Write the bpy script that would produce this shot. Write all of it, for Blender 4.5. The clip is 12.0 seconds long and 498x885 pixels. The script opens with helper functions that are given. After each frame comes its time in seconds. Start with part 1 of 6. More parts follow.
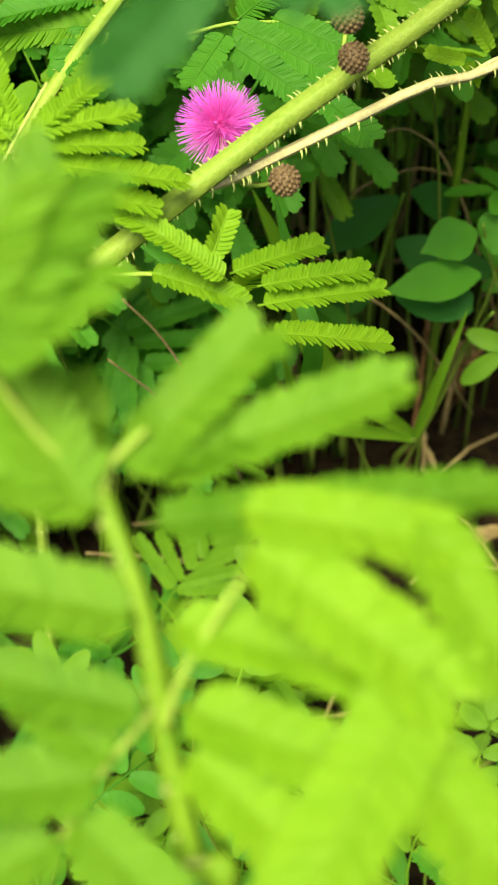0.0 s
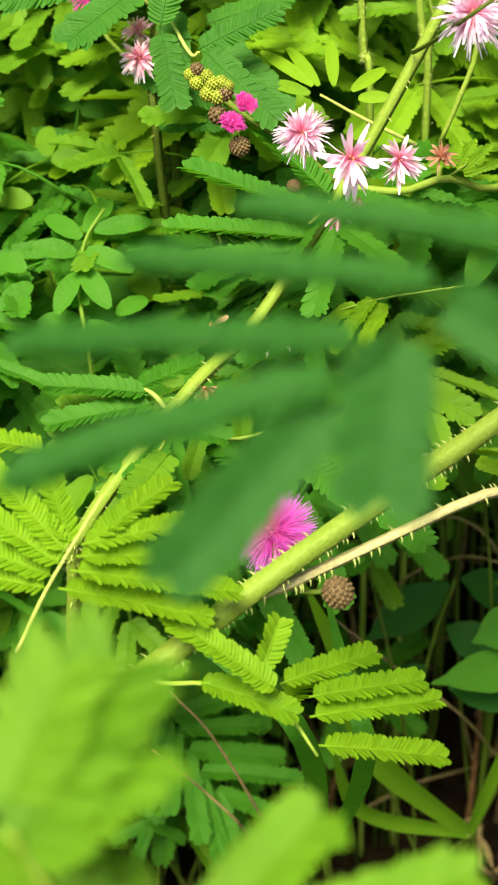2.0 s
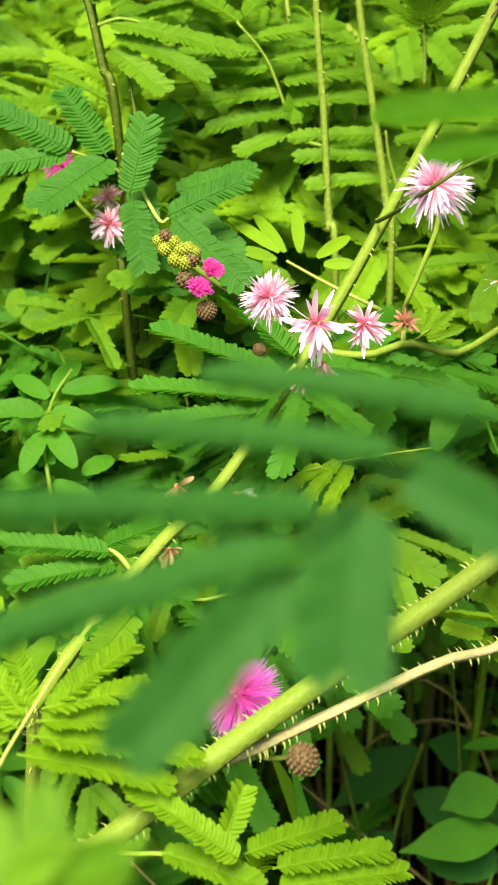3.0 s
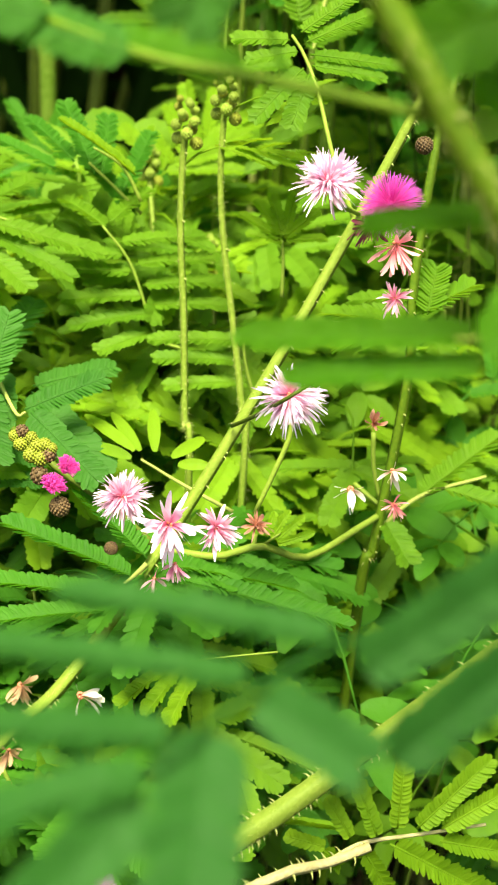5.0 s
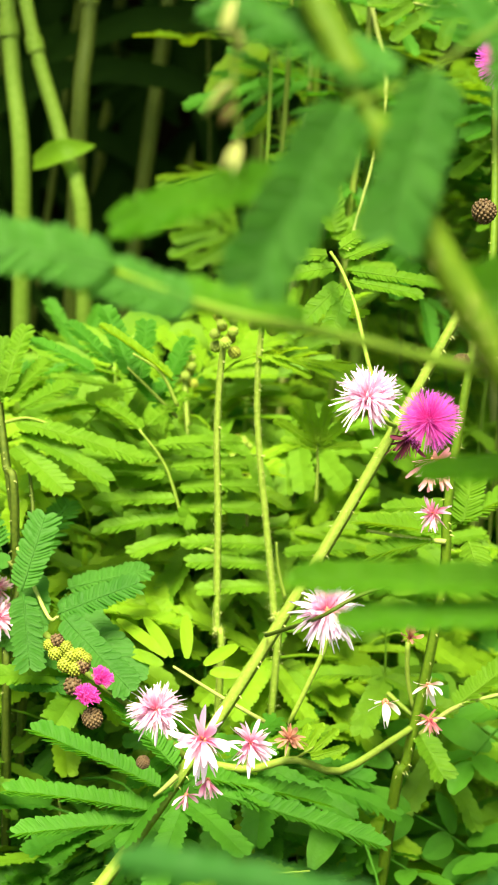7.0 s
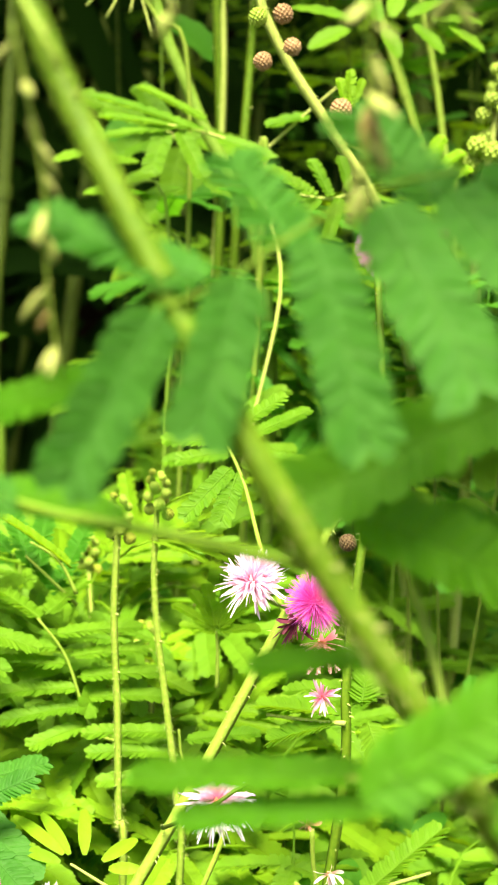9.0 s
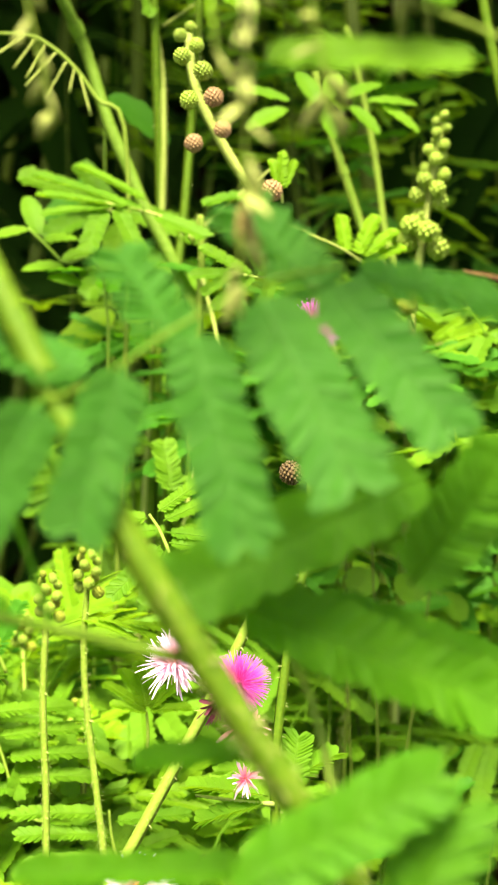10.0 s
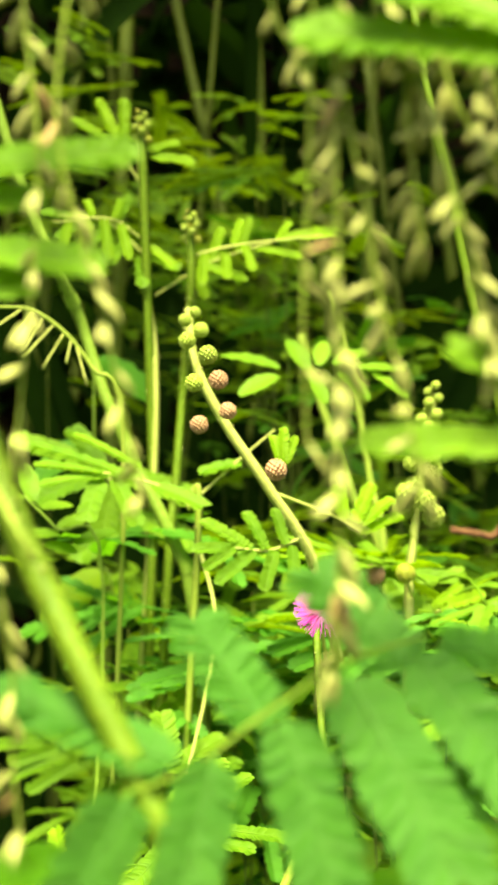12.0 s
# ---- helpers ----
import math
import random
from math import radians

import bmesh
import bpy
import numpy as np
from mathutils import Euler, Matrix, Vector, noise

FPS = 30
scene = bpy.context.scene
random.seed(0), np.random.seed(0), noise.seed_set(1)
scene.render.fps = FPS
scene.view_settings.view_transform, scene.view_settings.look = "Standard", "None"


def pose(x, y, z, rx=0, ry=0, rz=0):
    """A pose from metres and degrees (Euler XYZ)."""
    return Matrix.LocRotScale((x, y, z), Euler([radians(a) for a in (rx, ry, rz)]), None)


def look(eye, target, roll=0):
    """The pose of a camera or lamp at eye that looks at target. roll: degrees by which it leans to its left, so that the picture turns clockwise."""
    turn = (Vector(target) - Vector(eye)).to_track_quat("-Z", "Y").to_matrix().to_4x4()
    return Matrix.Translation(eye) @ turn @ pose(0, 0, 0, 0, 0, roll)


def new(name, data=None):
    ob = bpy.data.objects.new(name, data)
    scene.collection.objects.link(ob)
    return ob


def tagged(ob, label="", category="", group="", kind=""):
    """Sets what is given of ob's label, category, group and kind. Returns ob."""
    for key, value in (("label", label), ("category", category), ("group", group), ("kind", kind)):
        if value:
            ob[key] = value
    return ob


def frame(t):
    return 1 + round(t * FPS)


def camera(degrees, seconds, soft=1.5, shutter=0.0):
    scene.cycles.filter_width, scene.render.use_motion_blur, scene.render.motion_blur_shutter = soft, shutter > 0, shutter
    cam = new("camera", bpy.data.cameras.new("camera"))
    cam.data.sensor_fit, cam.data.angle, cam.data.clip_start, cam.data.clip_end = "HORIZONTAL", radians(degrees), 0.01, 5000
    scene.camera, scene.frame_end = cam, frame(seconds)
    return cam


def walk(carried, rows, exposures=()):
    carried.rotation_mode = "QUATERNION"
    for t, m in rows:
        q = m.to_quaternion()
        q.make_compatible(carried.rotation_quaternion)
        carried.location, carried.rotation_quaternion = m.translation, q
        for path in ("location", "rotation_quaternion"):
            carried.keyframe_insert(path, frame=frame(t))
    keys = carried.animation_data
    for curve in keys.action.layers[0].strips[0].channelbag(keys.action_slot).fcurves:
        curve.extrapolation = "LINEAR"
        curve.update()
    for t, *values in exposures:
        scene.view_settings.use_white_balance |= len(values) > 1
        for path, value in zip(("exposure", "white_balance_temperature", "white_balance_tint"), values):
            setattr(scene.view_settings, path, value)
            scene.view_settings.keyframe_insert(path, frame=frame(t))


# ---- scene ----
cam = camera(20.0, 12.0, soft=0.75)
cam.data.dof.use_dof = True
cam.data.dof.focus_distance = 0.222
cam.data.dof.aperture_fstop = 58.0
PATH = [
    (0, (-0.0000, -0.0002, 0.2999), (-0.0122, 0.3719, -0.0338), -2.60),
    (0.5, (0.0003, 0.0038, 0.2996), (-0.0221, 0.3906, -0.0165), -3.31),
    (1, (0.0000, 0.0058, 0.2990), (-0.0232, 0.4089, 0.0041), -2.40),
    (1.5, (-0.0009, 0.0017, 0.3050), (-0.0297, 0.4229, 0.0372), -3.17),
    (2, (-0.0007, 0.0070, 0.3046), (-0.0267, 0.4492, 0.0727), -2.53),
    (2.5, (-0.0006, 0.0070, 0.3049), (-0.0169, 0.4625, 0.0994), -1.95),
    (2.7, (-0.0004, 0.0079, 0.3047), (-0.0164, 0.4677, 0.1089), -1.79),
    (4.3, (-0.0005, 0.0053, 0.3080), (0.0168, 0.4865, 0.1731), 2.02),
    (4.5, (-0.0007, 0.0056, 0.3078), (0.0247, 0.4878, 0.1779), 2.35),
    (5, (-0.0010, 0.0073, 0.3072), (0.0387, 0.4916, 0.1892), 2.72),
    (5.5, (-0.0027, 0.0079, 0.3079), (0.0360, 0.4963, 0.2082), 3.04),
    (6, (-0.0040, 0.0080, 0.3091), (0.0274, 0.4999, 0.2253), 3.26),
    (6.5, (-0.0045, 0.0082, 0.3098), (0.0248, 0.5021, 0.2375), 3.44),
    (7, (-0.0041, 0.0083, 0.3120), (0.0265, 0.5042, 0.2558), 3.47),
    (7.2, (-0.0059, 0.0080, 0.3125), (0.0307, 0.5044, 0.2652), 3.85),
    (8.8, (0.0020, 0.0059, 0.3144), (0.0478, 0.5038, 0.3157), 2.11),
    (9, (0.0046, 0.0070, 0.3140), (0.0527, 0.5046, 0.3206), 1.88),
    (9.5, (0.0078, 0.0068, 0.3144), (0.0641, 0.5033, 0.3312), 1.67),
    (10, (0.0103, 0.0057, 0.3160), (0.0711, 0.5011, 0.3470), 1.73),
    (10.5, (0.0083, 0.0063, 0.3177), (0.0750, 0.4994, 0.3665), 1.66),
    (11, (0.0048, 0.0051, 0.3230), (0.0759, 0.4953, 0.3911), 0.81),
    (11.5, (0.0036, 0.0057, 0.3265), (0.0750, 0.4932, 0.4115), 0.90),
    (11.8, (0.0018, 0.0061, 0.3272), (0.0733, 0.4912, 0.4249), 1.03),
    (12, (0.0005, 0.0063, 0.3275), (0.0727, 0.4892, 0.4354), 1.02),
]
walk(cam, [(t, look(eye, target, roll)) for t, eye, target, roll in PATH], [(0.0, 1.72, 6300, 10), (1.5, 1.66, 6320, 10), (2.5, 1.68, 6470, 10), (4.5, 1.86, 6500, 10), (5.5, 1.94, 6500, 10), (9.5, 2.4, 6600, 10), (11.0, 2.48, 6980, 10), (12.0, 2.7, 7150, 10)])

# ---- world and light: bright overcast day ----
world = bpy.data.worlds.new("overcast_sky")
scene.world = world
world.use_nodes = True
nt = world.node_tree
sky = nt.nodes.new("ShaderNodeTexSky")
sky.sky_type, sky.sun_disc = "NISHITA", False
sky.sun_elevation, sky.sun_rotation = radians(62), radians(200)
haze = nt.nodes.new("ShaderNodeHueSaturation")
haze.inputs["Saturation"].default_value = 0.2
nt.links.new(sky.outputs["Color"], haze.inputs["Color"])
nt.links.new(haze.outputs["Color"], nt.nodes["Background"].inputs["Color"])
nt.nodes["Background"].inputs["Strength"].default_value = 0.062
sun = new("sun", bpy.data.lights.new("sun", "SUN"))
sun.data.energy, sun.data.angle, sun.data.color = 3.7, radians(30), (1.0, 0.91, 0.63)
sun.matrix_world = look((-0.3, -0.85, 2.03), (0, 0.3, 0.2))


# ---- materials ----
def base_material(name, rough=0.5, spec=0.3):
    m = bpy.data.materials.new(name)
    m.use_nodes = True
    p = m.node_tree.nodes["Principled BSDF"]
    p.inputs["Roughness"].default_value = rough
    p.inputs["Specular IOR Level"].default_value = spec
    return m, m.node_tree, p


def mixed(nt, fac, a, b):
    n = nt.nodes.new("ShaderNodeMix")
    n.data_type = "RGBA"
    for sock, v in ((n.inputs[0], fac), (n.inputs[6], a), (n.inputs[7], b)):
        if hasattr(v, "links"):
            nt.links.new(v, sock)
        else:
            sock.default_value = v if not isinstance(v, tuple) else (*v, 1.0)
    return n.outputs[2]


def grain(nt, size, detail=3.0, lo=0.35, hi=0.65):
    tc = nt.nodes.new("ShaderNodeTexCoord")
    n = nt.nodes.new("ShaderNodeTexNoise")
    n.inputs["Scale"].default_value, n.inputs["Detail"].default_value = 1.0 / size, detail
    r = nt.nodes.new("ShaderNodeMapRange")
    r.inputs[1].default_value, r.inputs[2].default_value = lo, hi
    nt.links.new(tc.outputs["Object"], n.inputs["Vector"])
    nt.links.new(n.outputs["Fac"], r.inputs[0])
    return r.outputs[0]


def bumped(nt, p, height, dist, strength=0.6):
    b = nt.nodes.new("ShaderNodeBump")
    b.inputs["Distance"].default_value, b.inputs["Strength"].default_value = dist, strength
    nt.links.new(height, b.inputs["Height"])
    nt.links.new(b.outputs["Normal"], p.inputs["Normal"])


def leaf_material(name, dark, light, through_light, rough=0.58, spec=0.13):
    """Thin leaf: blade colour that varies from leaf to leaf and over the blade, and light passing through."""
    m, nt, p = base_material(name, rough - 0.04, spec)
    info = nt.nodes.new("ShaderNodeObjectInfo")
    isl = nt.nodes.new("ShaderNodeNewGeometry")
    each = mixed(nt, info.outputs["Random"], dark, light)
    half = mixed(nt, isl.outputs["Random Per Island"], dark, light)
    col = mixed(nt, 0.35, each, half)
    fine = grain(nt, 0.0012)
    worn = grain(nt, 0.006, 2.0, 0.3, 0.7)
    col = mixed(nt, worn, col, mixed(nt, 0.5, col, light))
    nt.links.new(col, p.inputs["Base Color"])
    bumped(nt, p, fine, 0.0002, 0.5)
    tr = nt.nodes.new("ShaderNodeBsdfTranslucent")
    tr.inputs["Color"].default_value = (*through_light, 1.0)
    mix = nt.nodes.new("ShaderNodeMixShader")
    mix.inputs[0].default_value = 0.45
    nt.links.new(p.outputs[0], mix.inputs[1])
    nt.links.new(tr.outputs[0], mix.inputs[2])
    nt.links.new(mix.outputs[0], nt.nodes["Material Output"].inputs["Surface"])
    return m


def solid_material(name, a, b, size, rough=0.6, spec=0.25, relief=0.00006):
    """Opaque surface with two-colour grain, a second coarser variation and fine relief."""
    m, nt, p = base_material(name, rough, spec)
    info = nt.nodes.new("ShaderNodeObjectInfo")
    fine, coarse = grain(nt, size), grain(nt, size * 7, 2.0, 0.3, 0.7)
    col = mixed(nt, fine, a, b)
    col = mixed(nt, coarse, col, mixed(nt, 0.5, b, col))
    val = nt.nodes.new("ShaderNodeHueSaturation")
    rng = nt.nodes.new("ShaderNodeMapRange")
    rng.inputs[3].default_value, rng.inputs[4].default_value = 0.82, 1.15
    nt.links.new(info.outputs["Random"], rng.inputs[0])
    nt.links.new(rng.outputs[0], val.inputs["Value"])
    nt.links.new(col, val.inputs["Color"])
    nt.links.new(val.outputs[0], p.inputs["Base Color"])
    bumped(nt, p, fine, relief)
    return m


def radial_material(name, inner, outer, r0, r1):
    """Filaments that change colour from the heart of the head to their tips."""
    m, nt, p = base_material(name, 0.5, 0.2)
    tc = nt.nodes.new("ShaderNodeTexCoord")
    ln = nt.nodes.new("ShaderNodeVectorMath")
    ln.operation = "LENGTH"
    r = nt.nodes.new("ShaderNodeMapRange")
    r.inputs[1].default_value, r.inputs[2].default_value = r0, r1
    isl = nt.nodes.new("ShaderNodeNewGeometry")
    nt.links.new(tc.outputs["Object"], ln.inputs[0])
    nt.links.new(ln.outputs["Value"], r.inputs[0])
    col = mixed(nt, r.outputs[0], inner, outer)
    pale = tuple(min(1.0, c * 1.25 + 0.05) for c in outer)
    col = mixed(nt, isl.outputs["Random Per Island"], col, mixed(nt, 0.35, col, pale))
    nt.links.new(col, p.inputs["Base Color"])
    tr = nt.nodes.new("ShaderNodeBsdfTranslucent")
    nt.links.new(col, tr.inputs["Color"])
    mix = nt.nodes.new("ShaderNodeMixShader")
    mix.inputs[0].default_value = 0.35
    nt.links.new(p.outputs[0], mix.inputs[1])
    nt.links.new(tr.outputs[0], mix.inputs[2])
    nt.links.new(mix.outputs[0], nt.nodes["Material Output"].inputs["Surface"])
    return m


LEAF_YOUNG = leaf_material("young_leaf", (0.120, 0.254, 0.008), (0.213, 0.385, 0.013), (0.34, 0.55, 0.009))
LEAF_FRESH = leaf_material("fresh_leaf", (0.066, 0.180, 0.008), (0.152, 0.305, 0.015), (0.26, 0.47, 0.008))
LEAF_MID = leaf_material("green_leaf", (0.034, 0.145, 0.011), (0.078, 0.245, 0.017), (0.13, 0.40, 0.009))
LEAF_GREEN = leaf_material("vivid_green_leaf", (0.048, 0.170, 0.006), (0.092, 0.250, 0.009), (0.19, 0.47, 0.005))
LEAF_JADE = leaf_material("jade_leaf", (0.040, 0.150, 0.018), (0.070, 0.210, 0.028), (0.15, 0.42, 0.012))
LEAF_BLUE = leaf_material("blue_green_leaf", (0.018, 0.096, 0.014), (0.036, 0.140, 0.022), (0.078, 0.28, 0.012))
STEM = solid_material("green_stem", (0.165, 0.262, 0.024), (0.220, 0.315, 0.040), 0.0007, 0.55, 0.15)
STEM_PALE = solid_material("pale_stem", (0.27, 0.35, 0.065), (0.36, 0.42, 0.10), 0.0007, 0.65, 0.15)
# Deep green; the shade on the near stem is put into this colour.
STEM_NEAR = solid_material("deep_green_shade_stem", (0.074, 0.158, 0.006), (0.115, 0.20, 0.009), 0.0009, 0.55, 0.15)
# Olive, darkened further to stand for shade on low and back stems.
STEM_DARK = solid_material("olive_shade_stem", (0.045, 0.082, 0.007), (0.09, 0.13, 0.013), 0.0009, 0.6, 0.15)
GRASS_STEM = solid_material("grass_stem", (0.11, 0.21, 0.015), (0.16, 0.27, 0.03), 0.0015, 0.55, 0.12)
TWIG = solid_material("pale_dry_twig", (0.44, 0.40, 0.17), (0.58, 0.53, 0.26), 0.0007, 0.65, 0.15)
THORN = solid_material("thorn", (0.34, 0.42, 0.09), (0.50, 0.54, 0.18), 0.0006, 0.5, 0.15)
MAROON = radial_material("withered_maroon_stamens", (0.10, 0.015, 0.03), (0.22, 0.04, 0.09), 0.0005, 0.004)
PINK = radial_material("pink_stamens", (0.84, 0.03, 0.42), (0.86, 0.21, 0.95), 0.0015, 0.0066)
BLUSH = radial_material("fading_stamens", (0.76, 0.19, 0.38), (0.92, 0.76, 0.97), 0.0010, 0.0044)
WHITE = radial_material("withered_stamens", (0.70, 0.42, 0.32), (0.88, 0.84, 0.76), 0.0008, 0.0026)
HEART = solid_material("flower_heart", (0.55, 0.14, 0.07), (0.72, 0.32, 0.18), 0.0004)
TAN = radial_material("dry_tan_stamens", (0.30, 0.15, 0.07), (0.62, 0.42, 0.24), 0.0004, 0.0030)
SALMON = radial_material("fading_salmon_stamens", (0.72, 0.16, 0.22), (0.90, 0.46, 0.50), 0.0004, 0.0042)
BUD_OLIVE = solid_material("olive_bud", (0.13, 0.165, 0.010), (0.30, 0.35, 0.032), 0.0005, 0.55)
TAN_RED = radial_material("dry_reddish_stamens", (0.34, 0.10, 0.05), (0.66, 0.36, 0.26), 0.0004, 0.0028)
BUD_BROWN = solid_material("ripe_bud", (0.052, 0.032, 0.014), (0.15, 0.10, 0.043), 0.0005, 0.6)
BUD_GREEN = solid_material("green_bud", (0.155, 0.245, 0.016), (0.265, 0.365, 0.045), 0.0005, 0.5)
BUD_ROSE = solid_material("rosy_bud", (0.24, 0.13, 0.06), (0.38, 0.25, 0.12), 0.0005, 0.6)
HUSK = solid_material("seed_husk", (0.175, 0.22, 0.036), (0.30, 0.335, 0.085), 0.0009, 0.5)
HUSK_RED = solid_material("reddish_husk", (0.17, 0.10, 0.03), (0.32, 0.25, 0.08), 0.0006, 0.5)
STRAW = solid_material("dry_straw", (0.12, 0.085, 0.033), (0.27, 0.20, 0.08), 0.002, 0.8)
RUST = solid_material("dead_leaf", (0.07, 0.03, 0.010), (0.19, 0.095, 0.035), 0.003, 0.8)
# Near-black brown, set to keep the gaps between plants dark.
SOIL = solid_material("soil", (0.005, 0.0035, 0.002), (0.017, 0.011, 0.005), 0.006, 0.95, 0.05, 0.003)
GRASS = leaf_material("grass_blade", (0.07, 0.21, 0.008), (0.17, 0.34, 0.014), (0.24, 0.46, 0.01), 0.5)
# Near-black green: the deep shade of the background is put into this colour.
GRASS_SHADED = leaf_material("shaded_grass_blade", (0.0045, 0.016, 0.002), (0.012, 0.036, 0.003), (0.018, 0.055, 0.003), 0.75, 0.02)


# ---- mesh helpers ----
def V(*a):
    return Vector(a[0] if len(a) == 1 else a)


class Build:
    """Collects vertices and faces for one mesh."""

    def __init__(self):
        self.v, self.f = [], []

    def add(self, verts, faces):
        o = len(self.v)
        self.v.extend(tuple(v) for v in verts)
        self.f.extend(tuple(i + o for i in f) for f in faces)

    def mesh(self, name, material, smooth=True):
        me = bpy.data.meshes.new(name)
        me.from_pydata(self.v, [], self.f)
        me.materials.append(material)
        if smooth:
            me.polygons.foreach_set("use_smooth", [True] * len(me.polygons))
        me.update()
        return me


def curve_points(pts, n):
    """A smooth line through pts, in n + 1 points."""
    p = [V(q) for q in pts]
    if len(p) == 2:
        return [p[0].lerp(p[1], i / n) for i in range(n + 1)]
    q = [2 * p[0] - p[1]] + p + [2 * p[-1] - p[-2]]
    out = []
    for i in range(n + 1):
        s = i / n * (len(p) - 1)
        k = min(int(s), len(p) - 2)
        u = s - k
        a, b, c, d = q[k : k + 4]
        out.append(0.5 * (2 * b + (c - a) * u + (2 * a - 5 * b + 4 * c - d) * u * u + (3 * b - a - 3 * c + d) * u ** 3))
    return out


def across(d, hint=(0, 0, 1)):
    """Two directions square to d; the second lies nearest to hint."""
    d = d.normalized()
    s = d.cross(V(hint))
    if s.length < 1e-3:
        s = d.cross(V(0, 1, 0.1))
    s.normalize()
    return s, s.cross(d).normalized()


def tube(b, pts, r0, r1, sides=8, ridge=0.0, cap=True):
    """A tapered stalk along pts; ridge: how far every second edge stands proud."""
    n, rings = len(pts), []
    side = None
    o = len(b.v)
    for i, p in enumerate(pts):
        d = pts[min(i + 1, n - 1)] - pts[max(i - 1, 0)]
        if side is None:
            side, up = across(d)
        else:
            side = (side - d.normalized() * side.dot(d.normalized())).normalized()
            up = side.cross(d.normalized())
        r = r0 + (r1 - r0) * i / (n - 1)
        for k in range(sides):
            a = 2 * math.pi * k / sides
            rr = r * (1 + (ridge if k % 2 == 0 else -ridge))
            b.v.append(tuple(p + rr * (math.cos(a) * side + math.sin(a) * up)))
    for i in range(n - 1):
        for k in range(sides):
            a, c = o + i * sides + k, o + i * sides + (k + 1) % sides
            b.f.append((a, c, c + sides, a + sides))
    if cap:
        b.f.append(tuple(o + (n - 1) * sides + k for k in range(sides)))
        b.f.append(tuple(o + k for k in reversed(range(sides))))


def ball(b, c, r, rings=5, segs=8, stretch=None):
    """A small rounded body; stretch = (axis, factor) draws it out."""
    c = V(c)
    vs = [V(0, 0, r)]
    for i in range(1, rings):
        t = math.pi * i / rings
        for k in range(segs):
            a = 2 * math.pi * k / segs
            vs.append(V(r * math.sin(t) * math.cos(a), r * math.sin(t) * math.sin(a), r * math.cos(t)))
    vs.append(V(0, 0, -r))
    if stretch:
        ax = V(stretch[0]).normalized()
        vs = [v + ax * v.dot(ax) * (stretch[1] - 1) for v in vs]
    fs = [(0, 1 + k, 1 + (k + 1) % segs) for k in range(segs)]
    for i in range(rings - 2):
        for k in range(segs):
            a, d = 1 + i * segs + k, 1 + i * segs + (k + 1) % segs
            fs.append((a, a + segs, d + segs, d))
    last = len(vs) - 1
    fs += [(last, last - segs + (k + 1) % segs, last - segs + k) for k in range(segs)]
    b.add([c + v for v in vs], fs)


def leaflet(b, base, d, n, length, width, fine):
    """One blade from base along d, its face towards n, creased along the midrib."""
    d = d.normalized()
    s = d.cross(n).normalized()
    n = s.cross(d)
    if fine:
        st = ((0.0, 0.40), (0.22, 0.86), (0.62, 1.0), (0.88, 0.80), (1.0, 0.22))
    else:
        w = width * 0.5
        tip = base + d * length - n * (length * 0.08)
        mid = base + d * (length * 0.7)
        if fine is None:
            b.add([base + s * w * 0.8, base - s * w * 0.8, tip - s * w * 0.6, tip + s * w * 0.5], [(0, 1, 2, 3)])
        else:
            b.add([base + s * w * 0.7, base - s * w * 0.7, mid - s * w, tip - s * w * 0.35, tip + s * w * 0.3, mid + s * w], [(0, 1, 2, 5), (5, 2, 3, 4)])
        return
    vs = []
    for t, h in st:
        mid = base + d * (length * t) - n * (length * 0.10 * t * t)
        w = width * 0.5 * h
        vs += [mid + s * w + n * w * 0.22, mid - n * w * 0.08, mid - s * w + n * w * 0.22]
    fs = []
    for i in range(len(st) - 1):
        a = 3 * i
        fs += [(a, a + 1, a + 4, a + 3), (a + 1, a + 2, a + 5, a + 4)]
    b.add(vs, fs)


def pinna_into(b, base, tip, width, up, pairs, rng, fold=25.0, sag=0.06, fine=True, tube_r=0.00022, leaflets=True):
    """A feather: a thin rib from base to tip and two ranks of narrow leaflets. Returns the leaflets' seats."""
    base, tip = V(base), V(tip)
    L = (tip - base).length
    sd, u = across(tip - base, up)
    pts = [base.lerp(tip, i / 8) - u * (sag * L * ((i / 8) ** 2 - i / 8)) * 1.0 for i in range(9)]
    if fine:
        tube(b, pts, tube_r, tube_r * 0.5, 4)
    else:
        tube(b, pts[::4], tube_r, tube_r * 0.5, 3, cap=False)
    seats = []
    for i in range(pairs):
        t = 0.05 + 0.93 * i / (pairs - 1)
        x = t * 8
        k = min(int(x), 7)
        p = pts[k].lerp(pts[k + 1], x - k)
        d = (pts[k + 1] - pts[k]).normalized()
        h = min(1.0, 0.66 + 3.0 * t) * min(1.0, 0.45 + 3.6 * (1 - t))
        for s in (-1, 1):
            lean = radians(68 - 26 * t + rng.uniform(-4, 4))
            f = radians(fold + rng.uniform(-7, 7))
            o = (sd * s * math.cos(f) + u * math.sin(f))
            dd = d * math.cos(lean) + o * math.sin(lean)
            nn = u * math.cos(f) - sd * s * math.sin(f)
            nn = nn + d * rng.uniform(0.14, 0.32)
            ln, wd = width * 0.5 / math.sin(lean) * h * rng.uniform(0.90, 1.08), (1.55 if fine else 1.40) * L / pairs
            if leaflets:
                leaflet(b, p, dd, nn, ln, wd, fine)
            seats.append((p, dd, nn, ln, wd))
    return seats


def part(name, b, material, parent, label="", smooth=True):
    ob = new(name, b.mesh(name, material, smooth))
    ob.parent = parent
    return tagged(ob, label)


def at_base(name, p, label, category, group="", kind=""):
    ob = new(name)
    ob.empty_display_size = 0.01
    ob.location = p
    return tagged(ob, label, category, group, kind)


